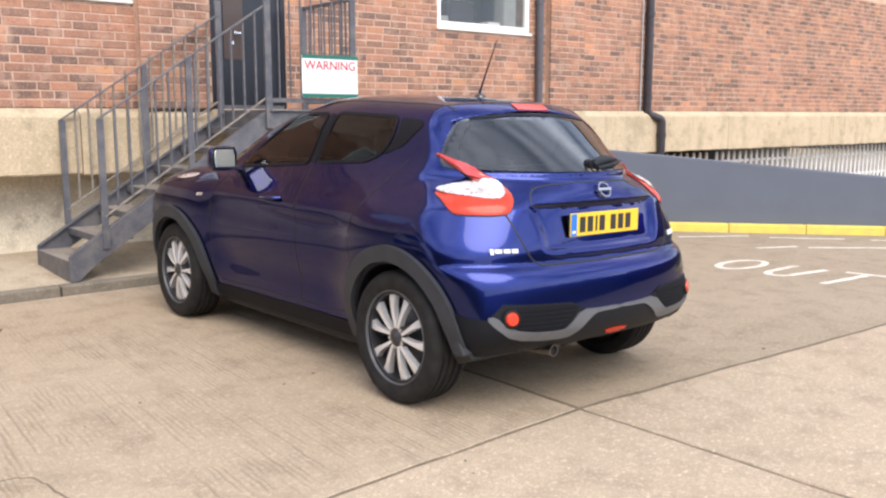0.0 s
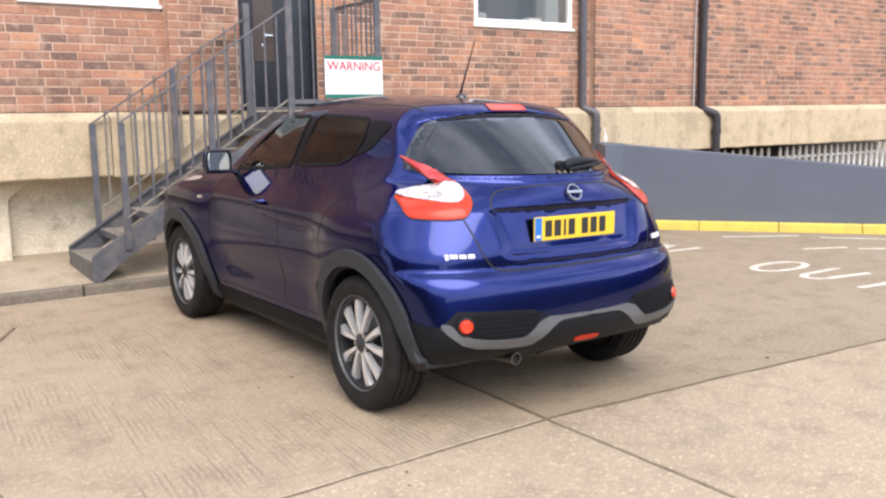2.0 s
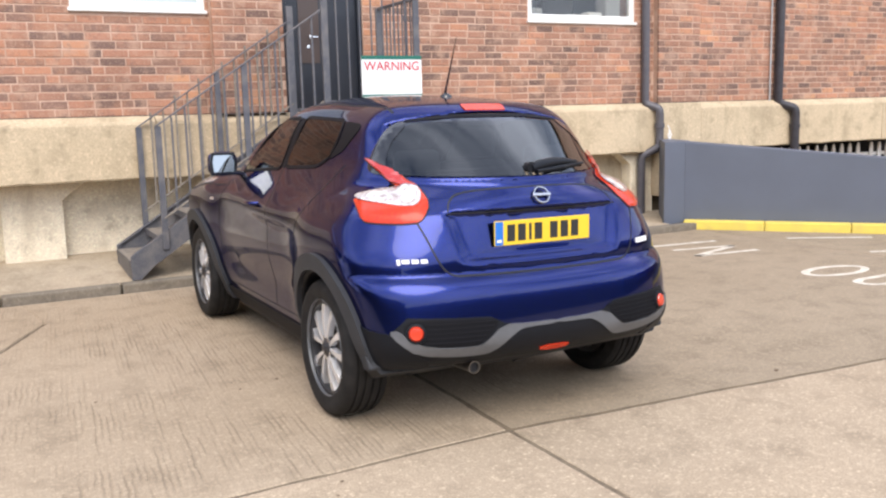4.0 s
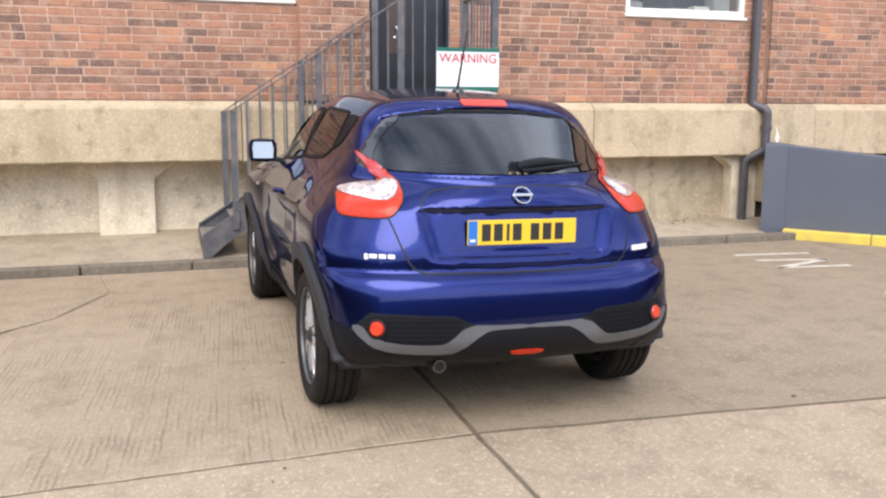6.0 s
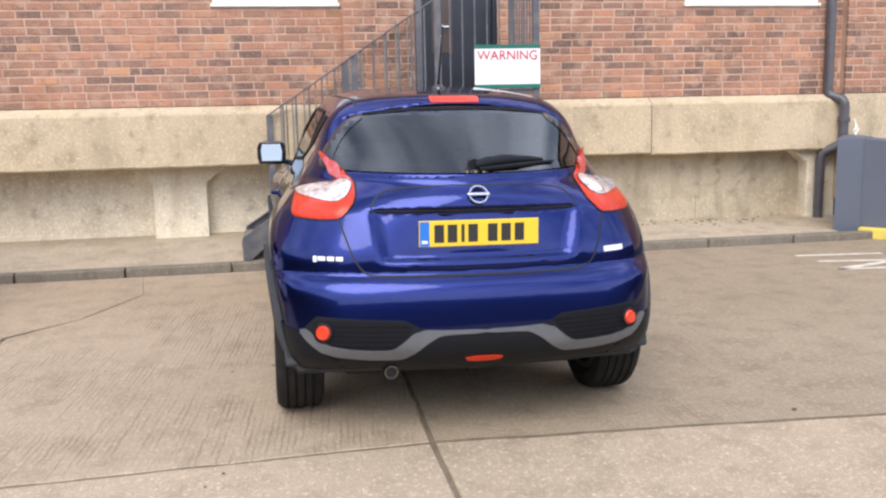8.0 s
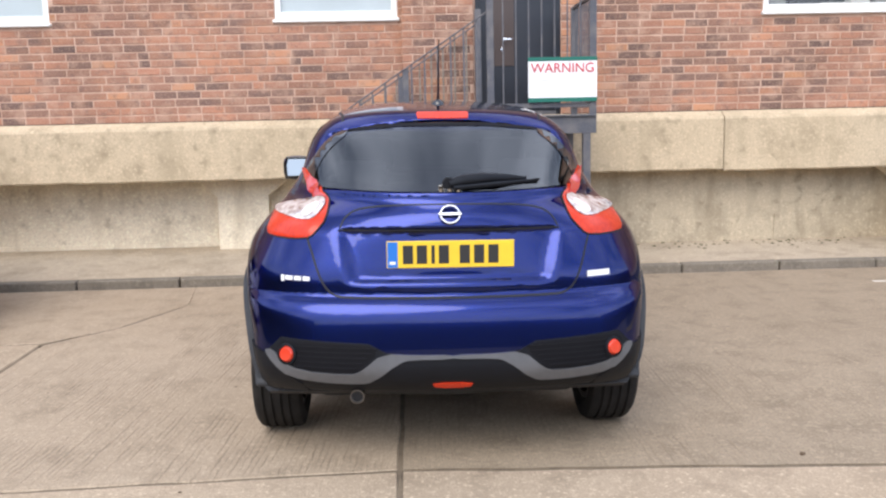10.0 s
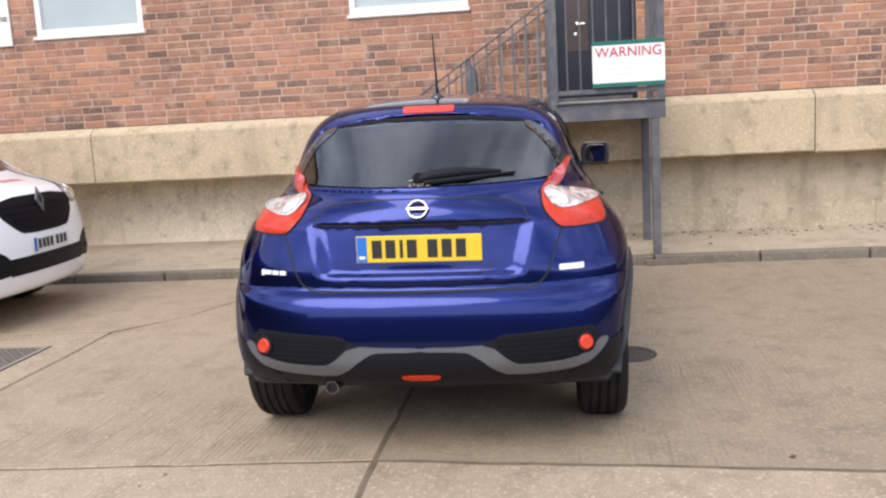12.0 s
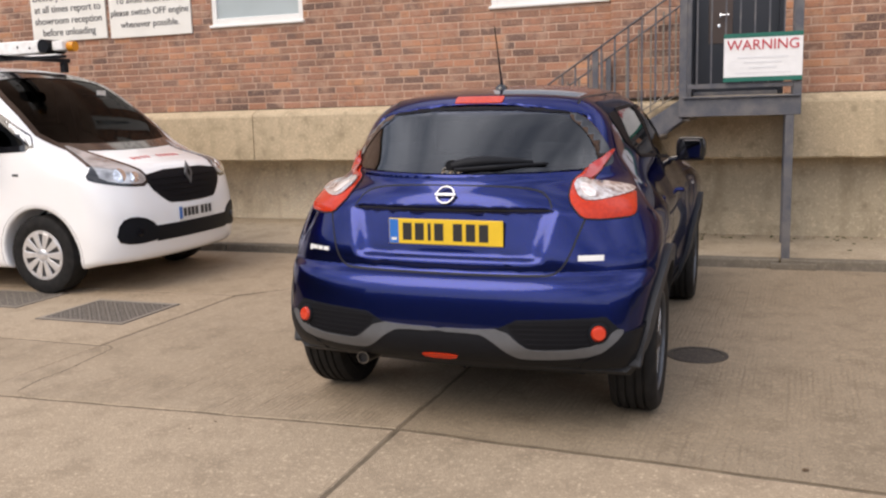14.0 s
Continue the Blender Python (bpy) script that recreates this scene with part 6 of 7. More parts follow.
    part("exhaust_pipe", ex, M["exhaust"], car, "dull steel exhaust tail pipe", smooth=True)
    part("exhaust_rim", lathe([(0.0245, -0.002), (0.029, -0.002), (0.0295, 0.02), (0.0265, 0.02), (0.0245, -0.002)], 28), M["exhaust"], car, smooth=True).matrix_local = pose(-0.393, -0.630, 0.322, 0, 0, 90)
    part("exhaust_inside", lathe([(0.0, -0.001), (0.026, -0.001), (0.026, 0.001), (0.0, 0.001)], 20), M["seam"], car).matrix_local = pose(-0.392, -0.615, 0.3205, 0, 0, 90)
    # high brake lamp, wiper, washer, aerial
    P("brake_lamp", [(-0.115, 1.456), (0.115, 1.456), (0.12, 1.476), (0.115, 1.486), (-0.115, 1.486), (-0.12, 1.476)], "rear", M["red_lens"], off=0.006, h=0.02, thick=0.01, label="red high brake lamp in the roof spoiler")
    wp = lambda a: Vector((a[0], rear_pane(a[0], a[1]) - 0.030, a[1] - 0.008))
    wiper = part("rear_wiper", tube([wp((0.0, 1.192)), wp((0.06, 1.204)), wp((0.15, 1.212)), wp((0.26, 1.212)), wp((0.34, 1.208))], [0.020, 0.026, 0.026, 0.017, 0.008], 12), M["plastic"], car, "black rear wiper", smooth=True)
    part("wiper_blade", tube([wp((0.02, 1.178)), wp((0.2, 1.190)), wp((0.40, 1.200))], [0.010, 0.011, 0.006], 8), M["plastic"], wiper)
    part("wiper_pivot", tube([wp((0.0, 1.195)) + Vector((0, 0.03, 0)), wp((0.0, 1.195)) - Vector((0, 0.012, 0))], 0.026, 16), M["plastic"], wiper, smooth=True)
    ab, _ = sf.spot((0.0, 0.33), "top", 0.0)
    aer = part("aerial", tube([ab + Vector((0, 0.02, -0.005)), ab + Vector((0, -0.005, 0.05)), ab + Vector((0, -0.125, 0.305))], [0.012, 0.006, 0.0025], 8), M["gloss_black"], car, "thin black roof aerial", smooth=True)
    part("aerial_base", lathe([(0.0, 0.022), (0.016, 0.020), (0.032, 0.006), (0.036, -0.01), (0.0, -0.01)], 20, "z"), M["gloss_black"], aer, smooth=True).location = ab
    sf.strip("roof_joint", [(-0.46, 0.02), (-0.50, 0.4), (-0.51, 1.0)], 0.012, "top", M["seam"], car, off=0.001)
    sf.strip("roof_joint", [(0.46, 0.02), (0.50, 0.4), (0.51, 1.0)], 0.012, "top", M["seam"], car, off=0.001)
    # cabin
    part("floor", box((-0.66, -0.42, 0.30), (0.66, 2.0, 0.34)), M["cabin"], car)
    part("parcel_shelf", box((-0.50, -0.28, 1.05), (0.50, 0.0, 1.075), 0.008), M["cabin"], car)
    part("dashboard", box((-0.62, 1.42, 0.62), (0.62, 1.95, 1.04), 0.06, 3), M["cabin"], car, smooth=True)
    seat(car, -0.36, 0.82, 0.48)
    seat(car, 0.36, 0.82, 0.48)
    seat(car, 0.0, 0.12, 1.1)
    for x in (-0.38, 0.38):
        h = box((x - 0.12, -0.10, 1.10), (x + 0.12, -0.02, 1.27), 0.035, 3)
        part("rear_headrest", h, M["seat"], car, smooth=True)
    sw = lathe([(0.17, -0.012), (0.185, -0.012), (0.19, 0.0), (0.185, 0.012), (0.17, 0.012), (0.165, 0.0), (0.17, -0.012)], 32)
    bmesh.ops.transform(sw, matrix=pose(0.36, 1.30, 0.98, 0, 0, 90) @ pose(0, 0, 0, 0, 25, 0), verts=sw.verts)
    part("steering_wheel", sw, M["cabin"], car, smooth=True)
    # wheels
    w0 = wheel("wheel")
    for i, (x, y, rot, spin) in enumerate(((-0.768, 0.0, 0, 5), (0.768, 0.0, 180, 40), (-0.765, BASE, 0, 30), (0.765, BASE, 180, 12))):
        w = w0 if i == 0 else copy_thing(w0, Matrix())
        w.parent = car
        w.matrix_local = pose(x, y, TYRE_R, 0, 0, rot) @ pose(0, 0, 0, spin, 0, 0)
    car.matrix_world = pose(0.194, 0.67, -0.009, 0, 0.75, 0.5)
    return car


blue_car()


# ---- the white van ----
van_top = curve((-0.1, 0.60), (0.0, 0.86), (0.10, 1.00), (0.30, 1.075), (0.62, 1.17), (0.80, 1.26), (1.2, 1.58), (1.62, 1.84), (2.0, 1.925), (2.8, 1.95), (5.1, 1.94))
van_nose = curve((0.15, 0.14), (0.30, 0.03), (0.45, 0.0), (0.62, 0.005), (0.80, 0.035), (1.0, 0.10), (1.2, 0.3), (2.0, 0.6))
van_side = curve((0.15, -0.06), (0.30, -0.02), (0.55, 0.0), (0.95, 0.0), (1.15, -0.015), (1.5, -0.07), (1.95, -0.16))


def van_field(x, y, z):
    """y runs back from the nose."""
    ax = np.abs(x)
    sd = ax - (0.955 + van_side(z) - 0.05 * np.exp(-y / 0.25))
    tp = z - (van_top(y) - 0.06 * ax**2 - 0.06 * ax**6)
    fr = van_nose(z) + 0.16 * ax**2 + 0.22 * ax**6 - y
    b = smax(smax(smax(sd, tp, 0.10), fr, 0.10), y - 4.95, 0.1)
    b = smax(b, 0.20 + 0.05 * (1 - step(y, 0.25, 0.6)) - z, 0.05)
    for yc in (0.87, 3.97):
        b = smax(b, -smax(np.sqrt((y - yc) ** 2 + (z - 0.33) ** 2) - 0.385, 0.60 - ax, 0.02), 0.015)
    return b


def van_wheel():
    e = thing("wheel", "", "")
    part("tyre", lathe([(0.20, -0.09), (0.215, -0.102), (0.28, -0.11), (0.318, -0.095), (0.328, -0.07), (0.328, 0.07), (0.318, 0.095), (0.28, 0.11), (0.20, 0.09), (0.20, -0.09)], 56), M["rubber"], e, smooth=True)
    part("wheel_cover", lathe([(0.0, -0.085), (0.05, -0.088), (0.12, -0.094), (0.19, -0.098), (0.208, -0.094), (0.21, -0.08), (0.0, -0.07)], 48), M["gunmetal"], e, "silver grey wheel cover", smooth=True)
    for k in range(10):
        a = 2 * math.pi * k / 10
        sp = prism([(0.05, -0.016), (0.188, -0.034), (0.188, 0.034), (0.05, 0.016)], -0.104, -0.092, "x", 0.004)
        bmesh.ops.transform(sp, matrix=pose(0, 0, 0, math.degrees(a), 0, 0), verts=sp.verts)
        part("cover_spoke", sp, M["alloy"], e)
    part("cover_ring", lathe([(0.178, -0.099), (0.205, -0.102), (0.211, -0.094), (0.178, -0.092), (0.178, -0.099)], 48), M["alloy"], e, smooth=True)
    part("cover_hub", lathe([(0.0, -0.108), (0.045, -0.106), (0.06, -0.094), (0.0, -0.090)], 24), M["alloy"], e, smooth=True)
    return e


def white_van():
    van = thing("van", "white panel van with a roof rack parked beside the kerb", "van")
    v, q = skin(van_field, (-1.06, -0.08, 0.14), (1.06, 5.02, 2.05), 0.02)
    sf = Surface(v, q)
    c = v[q].mean(1)
    ws = chaikin([(-0.80, 1.215), (-0.40, 1.185), (0.40, 1.185), (0.80, 1.215), (0.74, 1.60), (0.66, 1.80), (0.3, 1.845), (-0.3, 1.845), (-0.66, 1.80), (-0.74, 1.60)], 1)
    sw = chaikin([(0.86, 1.215), (1.02, 1.20), (2.0, 1.18), (2.0, 1.68), (1.66, 1.70), (1.30, 1.52)], 1)
    cut = (c[:, 1] < 1.75) & (np.abs(c[:, 0]) < 0.85) & in_poly(c[:, 0], c[:, 2], shrink([tuple(p) for p in ws], 0.015))
    cut |= (np.abs(c[:, 0]) > 0.7) & in_poly(c[:, 1], c[:, 2], shrink([tuple(p) for p in sw], 0.02))
    mesh_ob("body", v, q[~cut], M["van"], van, "white painted van body", smooth=True)
    P = lambda *a, **k: sf.panel(*a, van, **k)
    g = P("windscreen", ws, "rear", M["glass_van"], off=0.001, thick=0.001, h=0.07)
    g.visible_shadow = False
    sf.strip("windscreen_seal", [tuple(p) for p in ws], 0.06, "rear", M["gloss_black"], van, off=0.004, closed=True, h=0.04)
    for side, s in (("left", -1), ("right", 1)):
        g = P("door_glass", sw, side, M["glass_van"], off=0.001, thick=0.001, h=0.07)
        g.visible_shadow = False
        sf.strip("window_seal", [tuple(p) for p in sw], 0.05, side, M["gloss_black"], van, off=0.004, closed=True, h=0.04)
        for ln in ([(1.40, 1.18), (1.42, 0.8), (1.36, 0.45)], [(2.08, 1.75), (2.08, 0.35)]):
            sf.strip("shut_line", ln, 0.008, side, M["seam"], van, off=0.001)
        arc = [(0.87 + 0.40 * math.cos(radians(a)), 0.33 + 0.40 * math.sin(radians(a))) for a in np.linspace(-15, 195, 30)]
        sf.strip("wheel_arch_edge", arc, 0.036, side, M["plastic"], van, off=0.003)
        P("side_repeater", [(1.02, 0.98), (1.08, 0.98), (1.08, 1.0), (1.02, 1.0)], side, M["trim"], off=0.004, h=0.02)
        mx = s * 1.07
        mr = part("door_mirror", box((mx - 0.10, 1.30, 1.12), (mx + 0.10, 1.42, 1.42), 0.04, 3), M["plastic"], van, smooth=True)
        part("mirror_arm", bar((s * 0.92, 1.40, 1.18), (mx, 1.36, 1.20), 0.05, 0.04, 0.01), M["plastic"], mr)
        # headlamp sweeping back along the wing
        lamp = chaikin([(-1.09, 1.262), (-0.85, 1.165), (-0.60, 1.06), (-0.45, 0.985), (-0.44, 0.868), (-0.60, 0.872), (-0.85, 0.915), (-0.95, 0.955), (-0.89, 1.03), (-0.98, 1.15)], 1)
        hlp = P("headlamp", [tuple(p) for p in lamp], (-s, 40), M["gloss_black"], off=0.004, h=0.03, thick=0.01, label="long swept back headlamp")
        ln = chaikin([(-1.04, 1.232), (-0.85, 1.145), (-0.62, 1.045), (-0.47, 0.97), (-0.465, 0.892), (-0.60, 0.892), (-0.83, 0.935), (-0.86, 1.03), (-0.94, 1.14)], 1)
        sf.panel("headlamp_lens", [tuple(p) for p in ln], (-s, 40), M["head_lens"], hlp, off=0.008, h=0.03, thick=0.004)
        for k, (cu, cz, cr) in enumerate(((-0.68, 0.965, 0.052), (-0.56, 0.945, 0.040))):
            sf.panel("headlamp_bowl", [(cu + cr * math.cos(2 * math.pi * i / 20), cz + cr * math.sin(2 * math.pi * i / 20)) for i in range(20)], (-s, 40), M["chrome"], hlp, off=0.011, h=0.03, thick=0.003, crown=0.012)
        f = (lambda p: p) if s < 0 else mirror_poly
        fog = chaikin(f([(-0.84, 0.44), (-0.80, 0.60), (-0.70, 0.635), (-0.56, 0.60), (-0.46, 0.50), (-0.46, 0.42), (-0.72, 0.40)]), 1)
        P("bumper_cheek", [tuple(p) for p in fog], "rear", M["plastic"], off=0.006, h=0.04)
        lp, lnrm = sf.spot((s * 0.66, 0.50), "rear", 0.012)
        part("front_fog_lamp", lathe([(0.0, -0.01), (0.035, -0.008), (0.04, 0.01), (0.0, 0.01)], 20), M["gloss_black"], van, smooth=True).matrix_local = Matrix.Translation(lp) @ lnrm.to_track_quat("-X", "Z").to_matrix().to_4x4()
    grille = chaikin([(-0.515, 0.985), (0.515, 0.985), (0.50, 0.86), (0.36, 0.735), (0.28, 0.70), (-0.28, 0.70), (-0.36, 0.735), (-0.50, 0.86)], 1)
    gr = P("grille", [tuple(p) for p in grille], "rear", M["seal"], off=0.005, h=0.04, label="black grille")
    for z, w in ((0.92, 0.46), (0.87, 0.43), (0.82, 0.36), (0.77, 0.28)):
        sf.strip("grille_bar", [(-w, z), (w, z)], 0.018, "rear", M["seal"], gr, off=0.012, thick=0.01)
    bp, _ = sf.spot((0, 0.935), "rear", 0.02)
    bd = prism([(-0.055, 0.0), (0.0, 0.105), (0.055, 0.0), (0.0, -0.105)], -0.012, 0.0, "y", 0.004)
    bdg = part("emblem", bd, M["trim"], van, "grey lozenge emblem")
    bdg.matrix_local = Matrix.Translation(bp) @ pose(0, 0, 0, -12, 0, 0)
    part("emblem_core", prism([(-0.022, 0.0), (0.0, 0.045), (0.022, 0.0), (0.0, -0.045)], -0.0135, -0.0125, "y"), M["plastic"], bdg)
    P("bumper_grille", [(-0.50, 0.405), (0.50, 0.405), (0.50, 0.535), (-0.50, 0.535)], "rear", M["plastic"], off=0.005, h=0.05)
    pp, _ = sf.spot((0.0, 0.61), "rear", 0)
    plate = part("number_plate", box((-0.26, pp.y - 0.016, 0.555), (0.26, pp.y - 0.006, 0.667), 0.003), M["plate_white"], van, "white front number plate")
    part("plate_band", box((-0.257, pp.y - 0.0175, 0.558), (-0.215, pp.y - 0.0162, 0.664)), M["plate_blue"], plate)
    for x in (-0.175, -0.118, -0.065, -0.010, 0.072, 0.13, 0.186):
        part("plate_bar", box((x - 0.021, pp.y - 0.0175, 0.575), (x + 0.021, pp.y - 0.0162, 0.648)), M["plate_ink"], plate)
    for i, x in enumerate((-0.36, -0.30, -0.23, -0.17, -0.02, 0.04, 0.10, 0.16, 0.22)):
        sf.strip("bonnet_bar", [(x, 0.36), (x + 0.035, 0.36)], 0.055, "top", M["sign_red"], van, off=0.002)
    # roof rack with a beacon bar
    for y in (1.95, 2.9, 3.9):
        part("rack_foot", box((-0.72, y - 0.03, 1.90), (-0.66, y + 0.03, 2.02), 0.006), M["plastic"], van)
        part("rack_foot", box((0.66, y - 0.03, 1.90), (0.72, y + 0.03, 2.02), 0.006), M["plastic"], van)
        part("rack_bar", box((-0.76, y - 0.025, 2.0), (0.76, y + 0.025, 2.04), 0.008), M["plastic"], van)
    part("pipe_carrier", box((-0.10, 1.50, 2.035), (0.10, 4.4, 2.150), 0.012), M["fence"], van, "white pipe carrier on the roof rack")
    for dy in (0.10, 0.24):
        part("carrier_hole", tube([(-0.102, 1.50 + dy, 2.09 + 0.1 * (dy - 0.17)), (-0.099, 1.50 + dy, 2.09 + 0.1 * (dy - 0.17))], 0.012, 12), M["seam"], van)
    part("rack_roller", tube([(-0.12, 1.43, 2.092), (0.12, 1.43, 2.092)], 0.062, 18), M["plastic"], van, smooth=True)
    part("carrier_cap", box((-0.085, 1.24, 2.05), (0.085, 1.36, 2.135), 0.012), M["fence"], van)
    part("rack_end", tube([(0.0, 1.17, 2.085), (0.0, 1.24, 2.085)], 0.045, 16), M["amber"], van, "amber end piece")
    part("carrier_arm", box((-0.06, 1.26, 1.985), (-0.02, 2.2, 2.012), 0.004), M["plastic"], van)
    for x in (-0.62, 0.62):
        part("ladder_rail", box((x - 0.03, 1.93, 2.045), (x + 0.03, 4.3, 2.085), 0.008), M["fence"], van, "white rack rail")
    # cab
    part("dashboard", box((-0.78, 0.85, 0.80), (0.78, 1.35, 1.16), 0.06, 3), M["cabin"], van, smooth=True)
    part("bulkhead", box((-0.85, 2.25, 0.35), (0.85, 2.3, 1.85)), M["cabin"], van)
    part("floor", box((-0.82, 0.6, 0.30), (0.82, 4.7, 0.36)), M["cabin"], van)
    for x in (-0.5, 0.45):
        b = box((x - 0.25, 1.95, 0.62), (x + 0.25, 2.12, 1.40), 0.05, 3)
        part("seat_back", b, M["seat"], van, smooth=True)
        part("headrest", box((x - 0.13, 1.97, 1.42), (x + 0.13, 2.07, 1.60), 0.04, 3), M["seat"], van, smooth=True)
    part("windscreen_sticker", (lambda b: b)(box((0.40, 1.32, 1.62), (0.52, 1.325, 1.70))), M["board"], van)
    w0 = van_wheel()
    for i, (x, y, rot) in enumerate(((-0.83, 0.87, 0), (0.83, 0.87, 180), (-0.83, 3.97, 0), (0.83, 3.97, 180))):
        w = w0 if i == 0 else copy_thing(w0, Matrix())
        w.parent = van
        w.matrix_local = pose(x, y, 0.328, 0, 0, rot) @ pose(0, 0, 0, 17 * i, 0, 0)
    # nose towards +x
    van.matrix_world = pose(-3.21, 3.07, 0, 0, 0, 90)
    return van


white_van()


# ---- covers in the yard, litter ----
def drain_cover(x0, y0, x1, y1, z, label, turn=0.0):
    c = thing("drain_cover", label, "drain cover", group="iron covers in the yard")
    w, d = x1 - x0, y1 - y0
    fr = box((0, 0, 0.0014), (w, 0.035, 0.006), 0.002)
    for lo, hi in (((0, d - 0.035, 0.0005), (w, d, 0.006)), ((0, 0.036, 0.0005), (0.035, d - 0.036, 0.006)), ((w - 0.035, 0.036, 0.0005), (w, d - 0.036, 0.006))):
        box(lo, hi, 0.002, bm=fr)
    part("cover_gap", box((-0.012, -0.012, 0.0002), (w + 0.012, d + 0.012, 0.0012)), M["seam"], c, "dark gap round the cover")
    part("cover_frame", fr, M["iron"], c)
    part("cover_plate", box((0.038, 0.038, 0.0014), (w - 0.038, d - 0.038, 0.003)), M["cover"], c)
    stud = None
    nx, ny = 15, 12
    for i in range(nx):
        for j in range(ny):
            if stud is None:
                o = part("stud", box((-0.016, -0.009, 0.003), (0.016, 0.009, 0.0055), 0.002, 1), M["iron"], c)
                stud = o.data
            else:
                o = new("stud", stud)
                o.parent = c
            o.location = (0.07 + (w - 0.14) * i / (nx - 1), 0.07 + (d - 0.14) * j / (ny - 1), 0)
            o.rotation_euler = (0, 0, radians(45 if (i + j) % 2 else -45))
    c.matrix_world = pose(x0, y0, z, 0, 0, turn)
    return c


drain_cover(-3.46, 1.40, -2.70, 2.06, 0.0, "rusty square iron drain cover set in the concrete")
drain_cover(-4.62, 1.66, -3.92, 2.2, 0.0, "worn iron drain cover beside the van")
mh = thing("manhole_cover", "small dark round iron manhole cover in the concrete", "manhole cover", group="iron covers in the yard")
part("cover_ring", lathe([(0.145, 0.0), (0.172, 0.0), (0.172, 0.004), (0.145, 0.004), (0.145, 0.0)], 40, "z"), M["cover"], mh)
part("cover_disc", lathe([(0.0, 0.0005), (0.142, 0.0005), (0.142, 0.0025), (0.0, 0.0025)], 40, "z"), M["cover"], mh)
mh.location = (1.175, 1.645, dip(1.175, 1.645))


def dead_leaf(x, y, s, turn):
    n = 7
    v = []
    for i in range(n):
        t = i / (n - 1)
        w = math.sin(math.pi * t) * 0.4
        v += [(t - 0.5, -w, 0.15 * w + 0.12 * t), (t - 0.5, 0, 0.05 + 0.1 * t), (t - 0.5, w, 0.2 * w + 0.12 * t)]
    f = [(3 * i + k, 3 * i + 3 + k, 3 * i + 4 + k, 3 * i + 1 + k) for i in range(n - 1) for k in (0, 1)]
    o = mesh_ob("leaf", [(a * s, b * s, c * s + 0.002) for a, b, c in v], f, M["leaf"])
    tagged(o, "curled brown dead leaf on the concrete", "leaf", group="leaves on the yard")
    o.matrix_world = pose(x, y, 0, 0, 0, turn)


LITTER = ((-0.945, 1.416), (-0.933, 1.286), (-0.71, 1.356), (-0.956, -0.244), (-0.895, -0.128), (-1.64, 1.479), (-1.969, 1.303))
dead_leaf(1.69, 0.02, 0.03, 30)
for i, (x, y) in enumerate(LITTER):
    dead_leaf(x, y, 0.014 + 0.005 * (i % 3), 47 * i)
# a crack running on from the corner of the slab
crack = [(-2.44, 0.90), (-2.37, 0.895), (-2.316, 0.851), (-2.296, 0.736), (-2.28, 0.58), (-2.25, 0.40), (-2.26, 0.2), (-2.22, 0.0)]
crack = [(x + 0.012 * noise.noise(Vector((x * 30, y * 30, 2))), y) for a, b in zip(crack, crack[1:]) for x, y in line(a, b, 6)]
part("crack", paint_strip(crack, 0.011, 0.0008), M["joint"], ground, "thin crack in the slab")

# dirt and moss gathered along the foot of the wall
bm = bmesh.new()
random.seed(7)
for k in range(140):
    x = random.uniform(0.7, 4.95)
    y = 5.77 - abs(random.gauss(0, 0.22))
    s = random.uniform(0.005, 0.024)
    t = bmesh.ops.create_icosphere(bm, subdivisions=1, radius=s, matrix=pose(x, y, pave_z(x, y), 0, 0, random.uniform(0, 90)))
    for vtx in t["verts"]:
        vtx.co.z = pave_z(x, y) - 0.002 + max(0, vtx.co.z - pave_z(x, y)) * 0.6
        vtx.co += Vector((random.uniform(-1, 1), random.uniform(-1, 1), 0)) * s * 0.3
tagged(part("dirt", bm, M["moss"]), "dirt and moss gathered at the foot of the wall", "dirt", kind="stuff")

# unseen walls added behind the camera and at its sides, dark for the car's reflections
for nm, lo, hi in (("wall_south", (-40, -26, 0), (40, -24, 4.4)), ("wall_west", (-19, -24, 0), (-17, 20, 6)), ("wall_far_east", (34, -24, 0), (36, 20, 5))):
    tagged(part(nm, box(lo, hi), M["far"]), "unseen plain wall added to close the yard and darken reflections", "wall", kind="structure")
tagged(part("roof", box((-14, 5.4, 7.0), (20, 16, 7.2)), M["far"]), "flat roof edge of the brick building", "roof", kind="structure")
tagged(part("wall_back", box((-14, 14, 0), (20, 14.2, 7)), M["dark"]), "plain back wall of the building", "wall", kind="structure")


# ---- bricks, each proud of its mortar ----
random.seed(4)
BL, BH, J = 0.2185, 0.0645, 0.0130


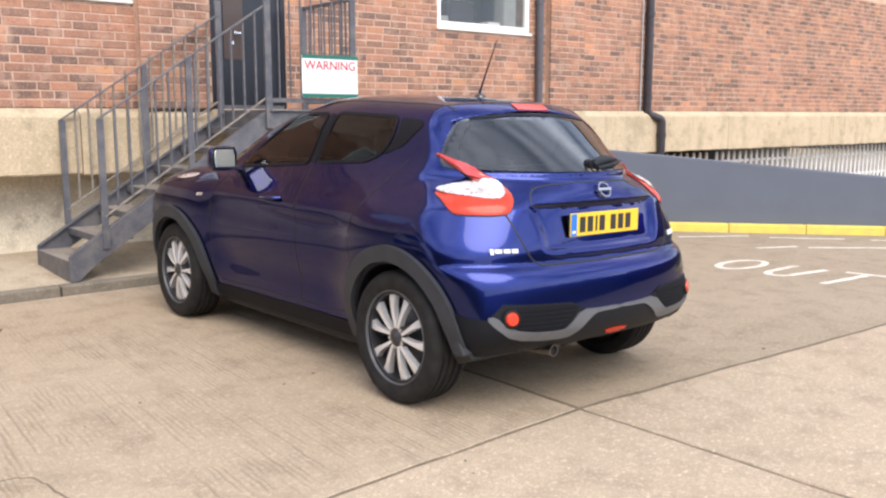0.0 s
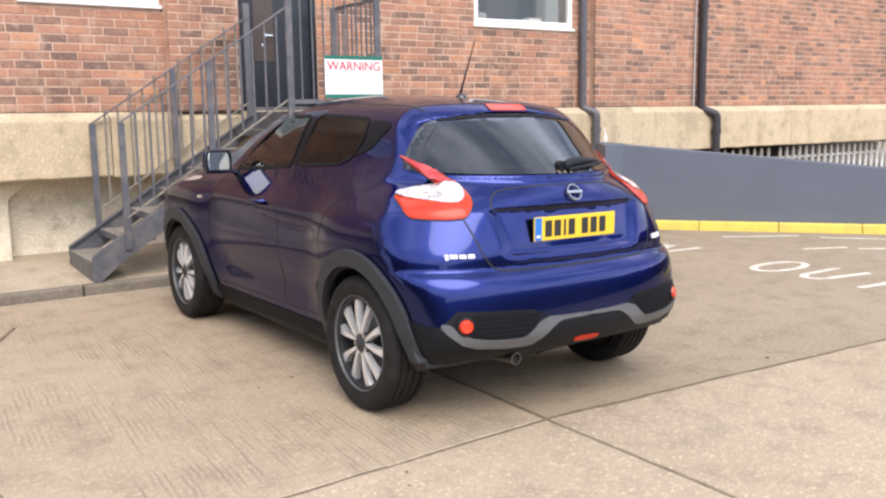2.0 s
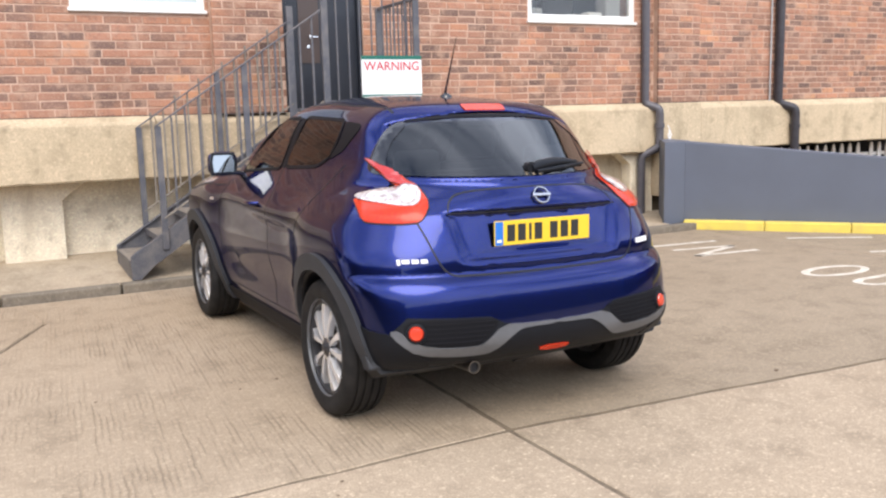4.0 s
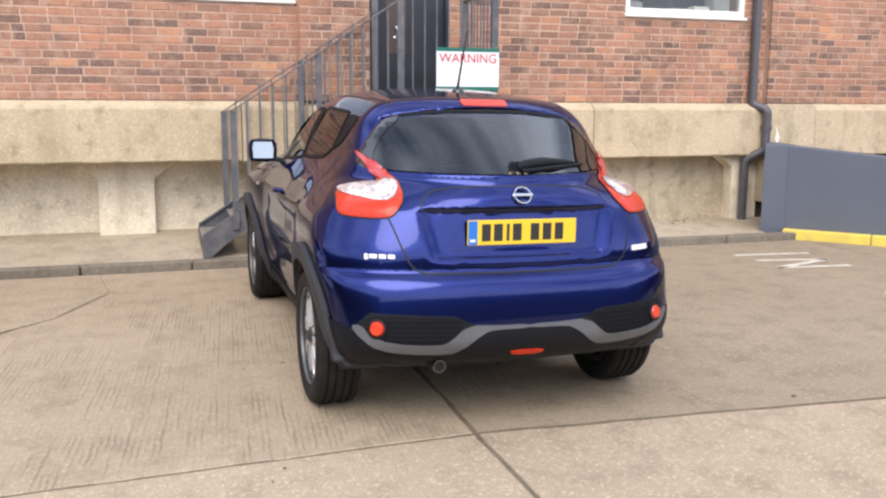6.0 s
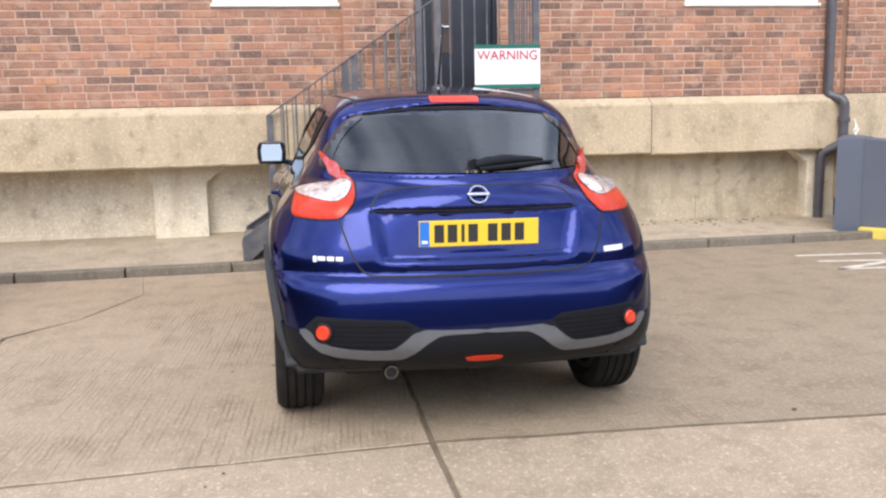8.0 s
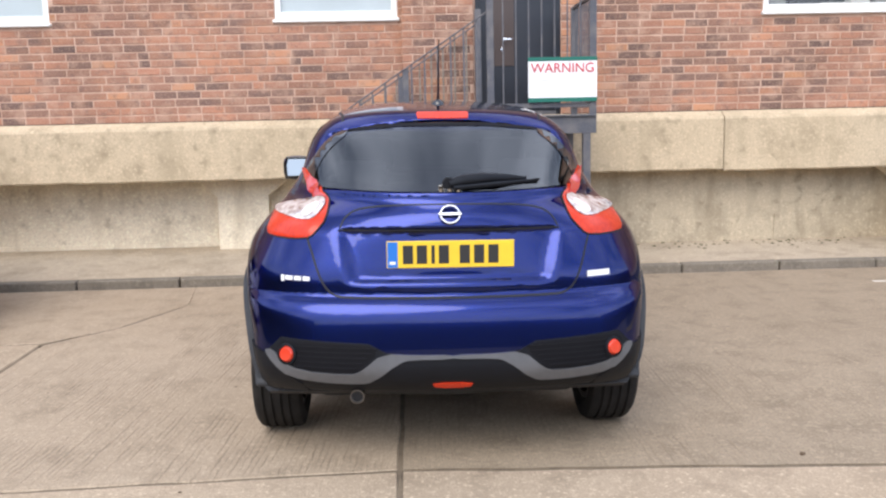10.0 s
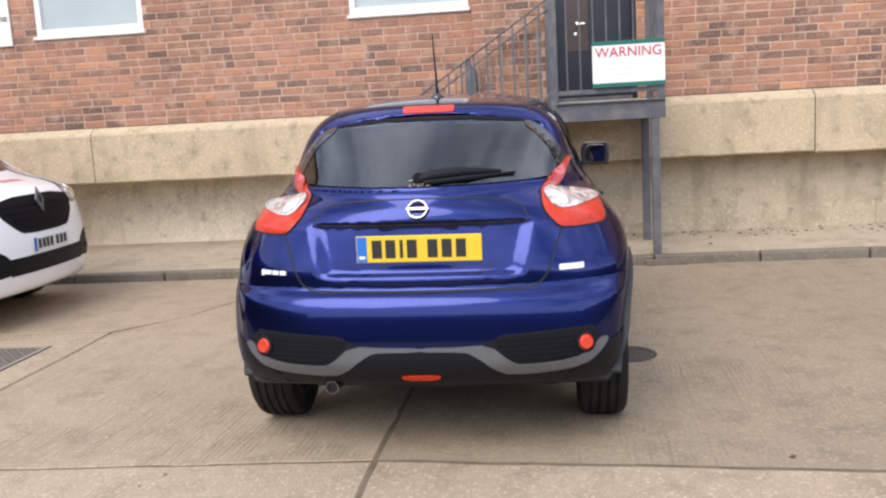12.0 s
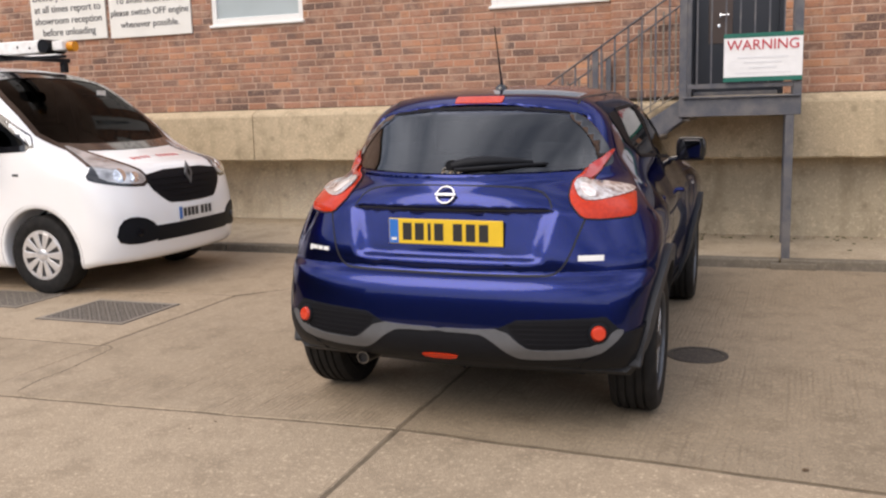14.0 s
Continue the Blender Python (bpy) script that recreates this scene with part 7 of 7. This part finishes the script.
def brick_courses():
    """Yields x, length, face y, z of every brick; openings and corners cut them."""
    spans = [(-13.9, 0.048, WALL_Y), (0.05, 0.76, PIL_Y), (1.665, 5.618, WALL_Y), (5.62, 6.30, PIL_Y), (6.304, 17.0, WALL_Y)]
    for c in range(28):
        z = BAND_TOP + 0.008 + c * (BH + J)
        for x0, x1, y in spans:
            x = x0 - (0.113 if c % 2 else 0.0) - random.uniform(0, 0.02) - (0.113 if random.random() < 0.12 else 0)
            while x < x1:
                ln = (BL if random.random() > 0.09 else 0.1005) + random.uniform(-0.006, 0.006)
                a, b = max(x, x0), min(x + ln, x1)
                x += ln + J
                for h0, h1, hz0, hz1 in holes:
                    if z + BH > hz0 + 0.01 and z < hz1:
                        if a >= h0 - 0.03 and b <= h1 + 0.03:
                            a = b
                        elif a < h0 < b:
                            b = h0 - 0.004
                        elif a < h1 < b:
                            a = h1 + 0.004
                if b - a > 0.03:
                    yield a, b - a, y, z


def brick_box(L, j):
    e = 0.004
    v = [(e, j, e), (L - e, j, e), (L - e, j, BH - e), (e, j, BH - e), (0, 0.004, 0), (L, 0.004, 0), (L, 0.004, BH), (0, 0.004, BH), (0, 0.03, 0), (L, 0.03, 0), (L, 0.03, BH), (0, 0.03, BH)]
    f = [(0, 1, 2, 3), (4, 5, 1, 0), (5, 6, 2, 1), (6, 7, 3, 2), (7, 4, 0, 3), (8, 9, 5, 4), (9, 10, 6, 5), (10, 11, 7, 6), (11, 8, 4, 7)]
    return v, f


verts, faces, shared, count = [], [], {}, 0
for x, L, y, z in brick_courses():
    j = random.uniform(-0.0025, 0.0025)
    if 1.70 < x < 4.55 and z < 2.95 and count < 300:
        key = round(L, 3)
        if key not in shared:
            shared[key] = mesh_ob("brick", *brick_box(L, 0.0), M["brick"], wall_north)
            ob = shared[key]
        else:
            ob = new("brick", shared[key].data)
            ob.parent = wall_north
        ob.location = (x, y + j, z + random.uniform(-0.001, 0.001))
        count += 1
        continue
    v, f = brick_box(L, j)
    k = len(verts)
    verts += [(x + a, y + b, z + c) for a, b, c in v]
    faces += [tuple(k + i for i in q) for q in f]
tagged(mesh_ob("brickwork", verts, faces, M["brick"], wall_north), kind="stuff")
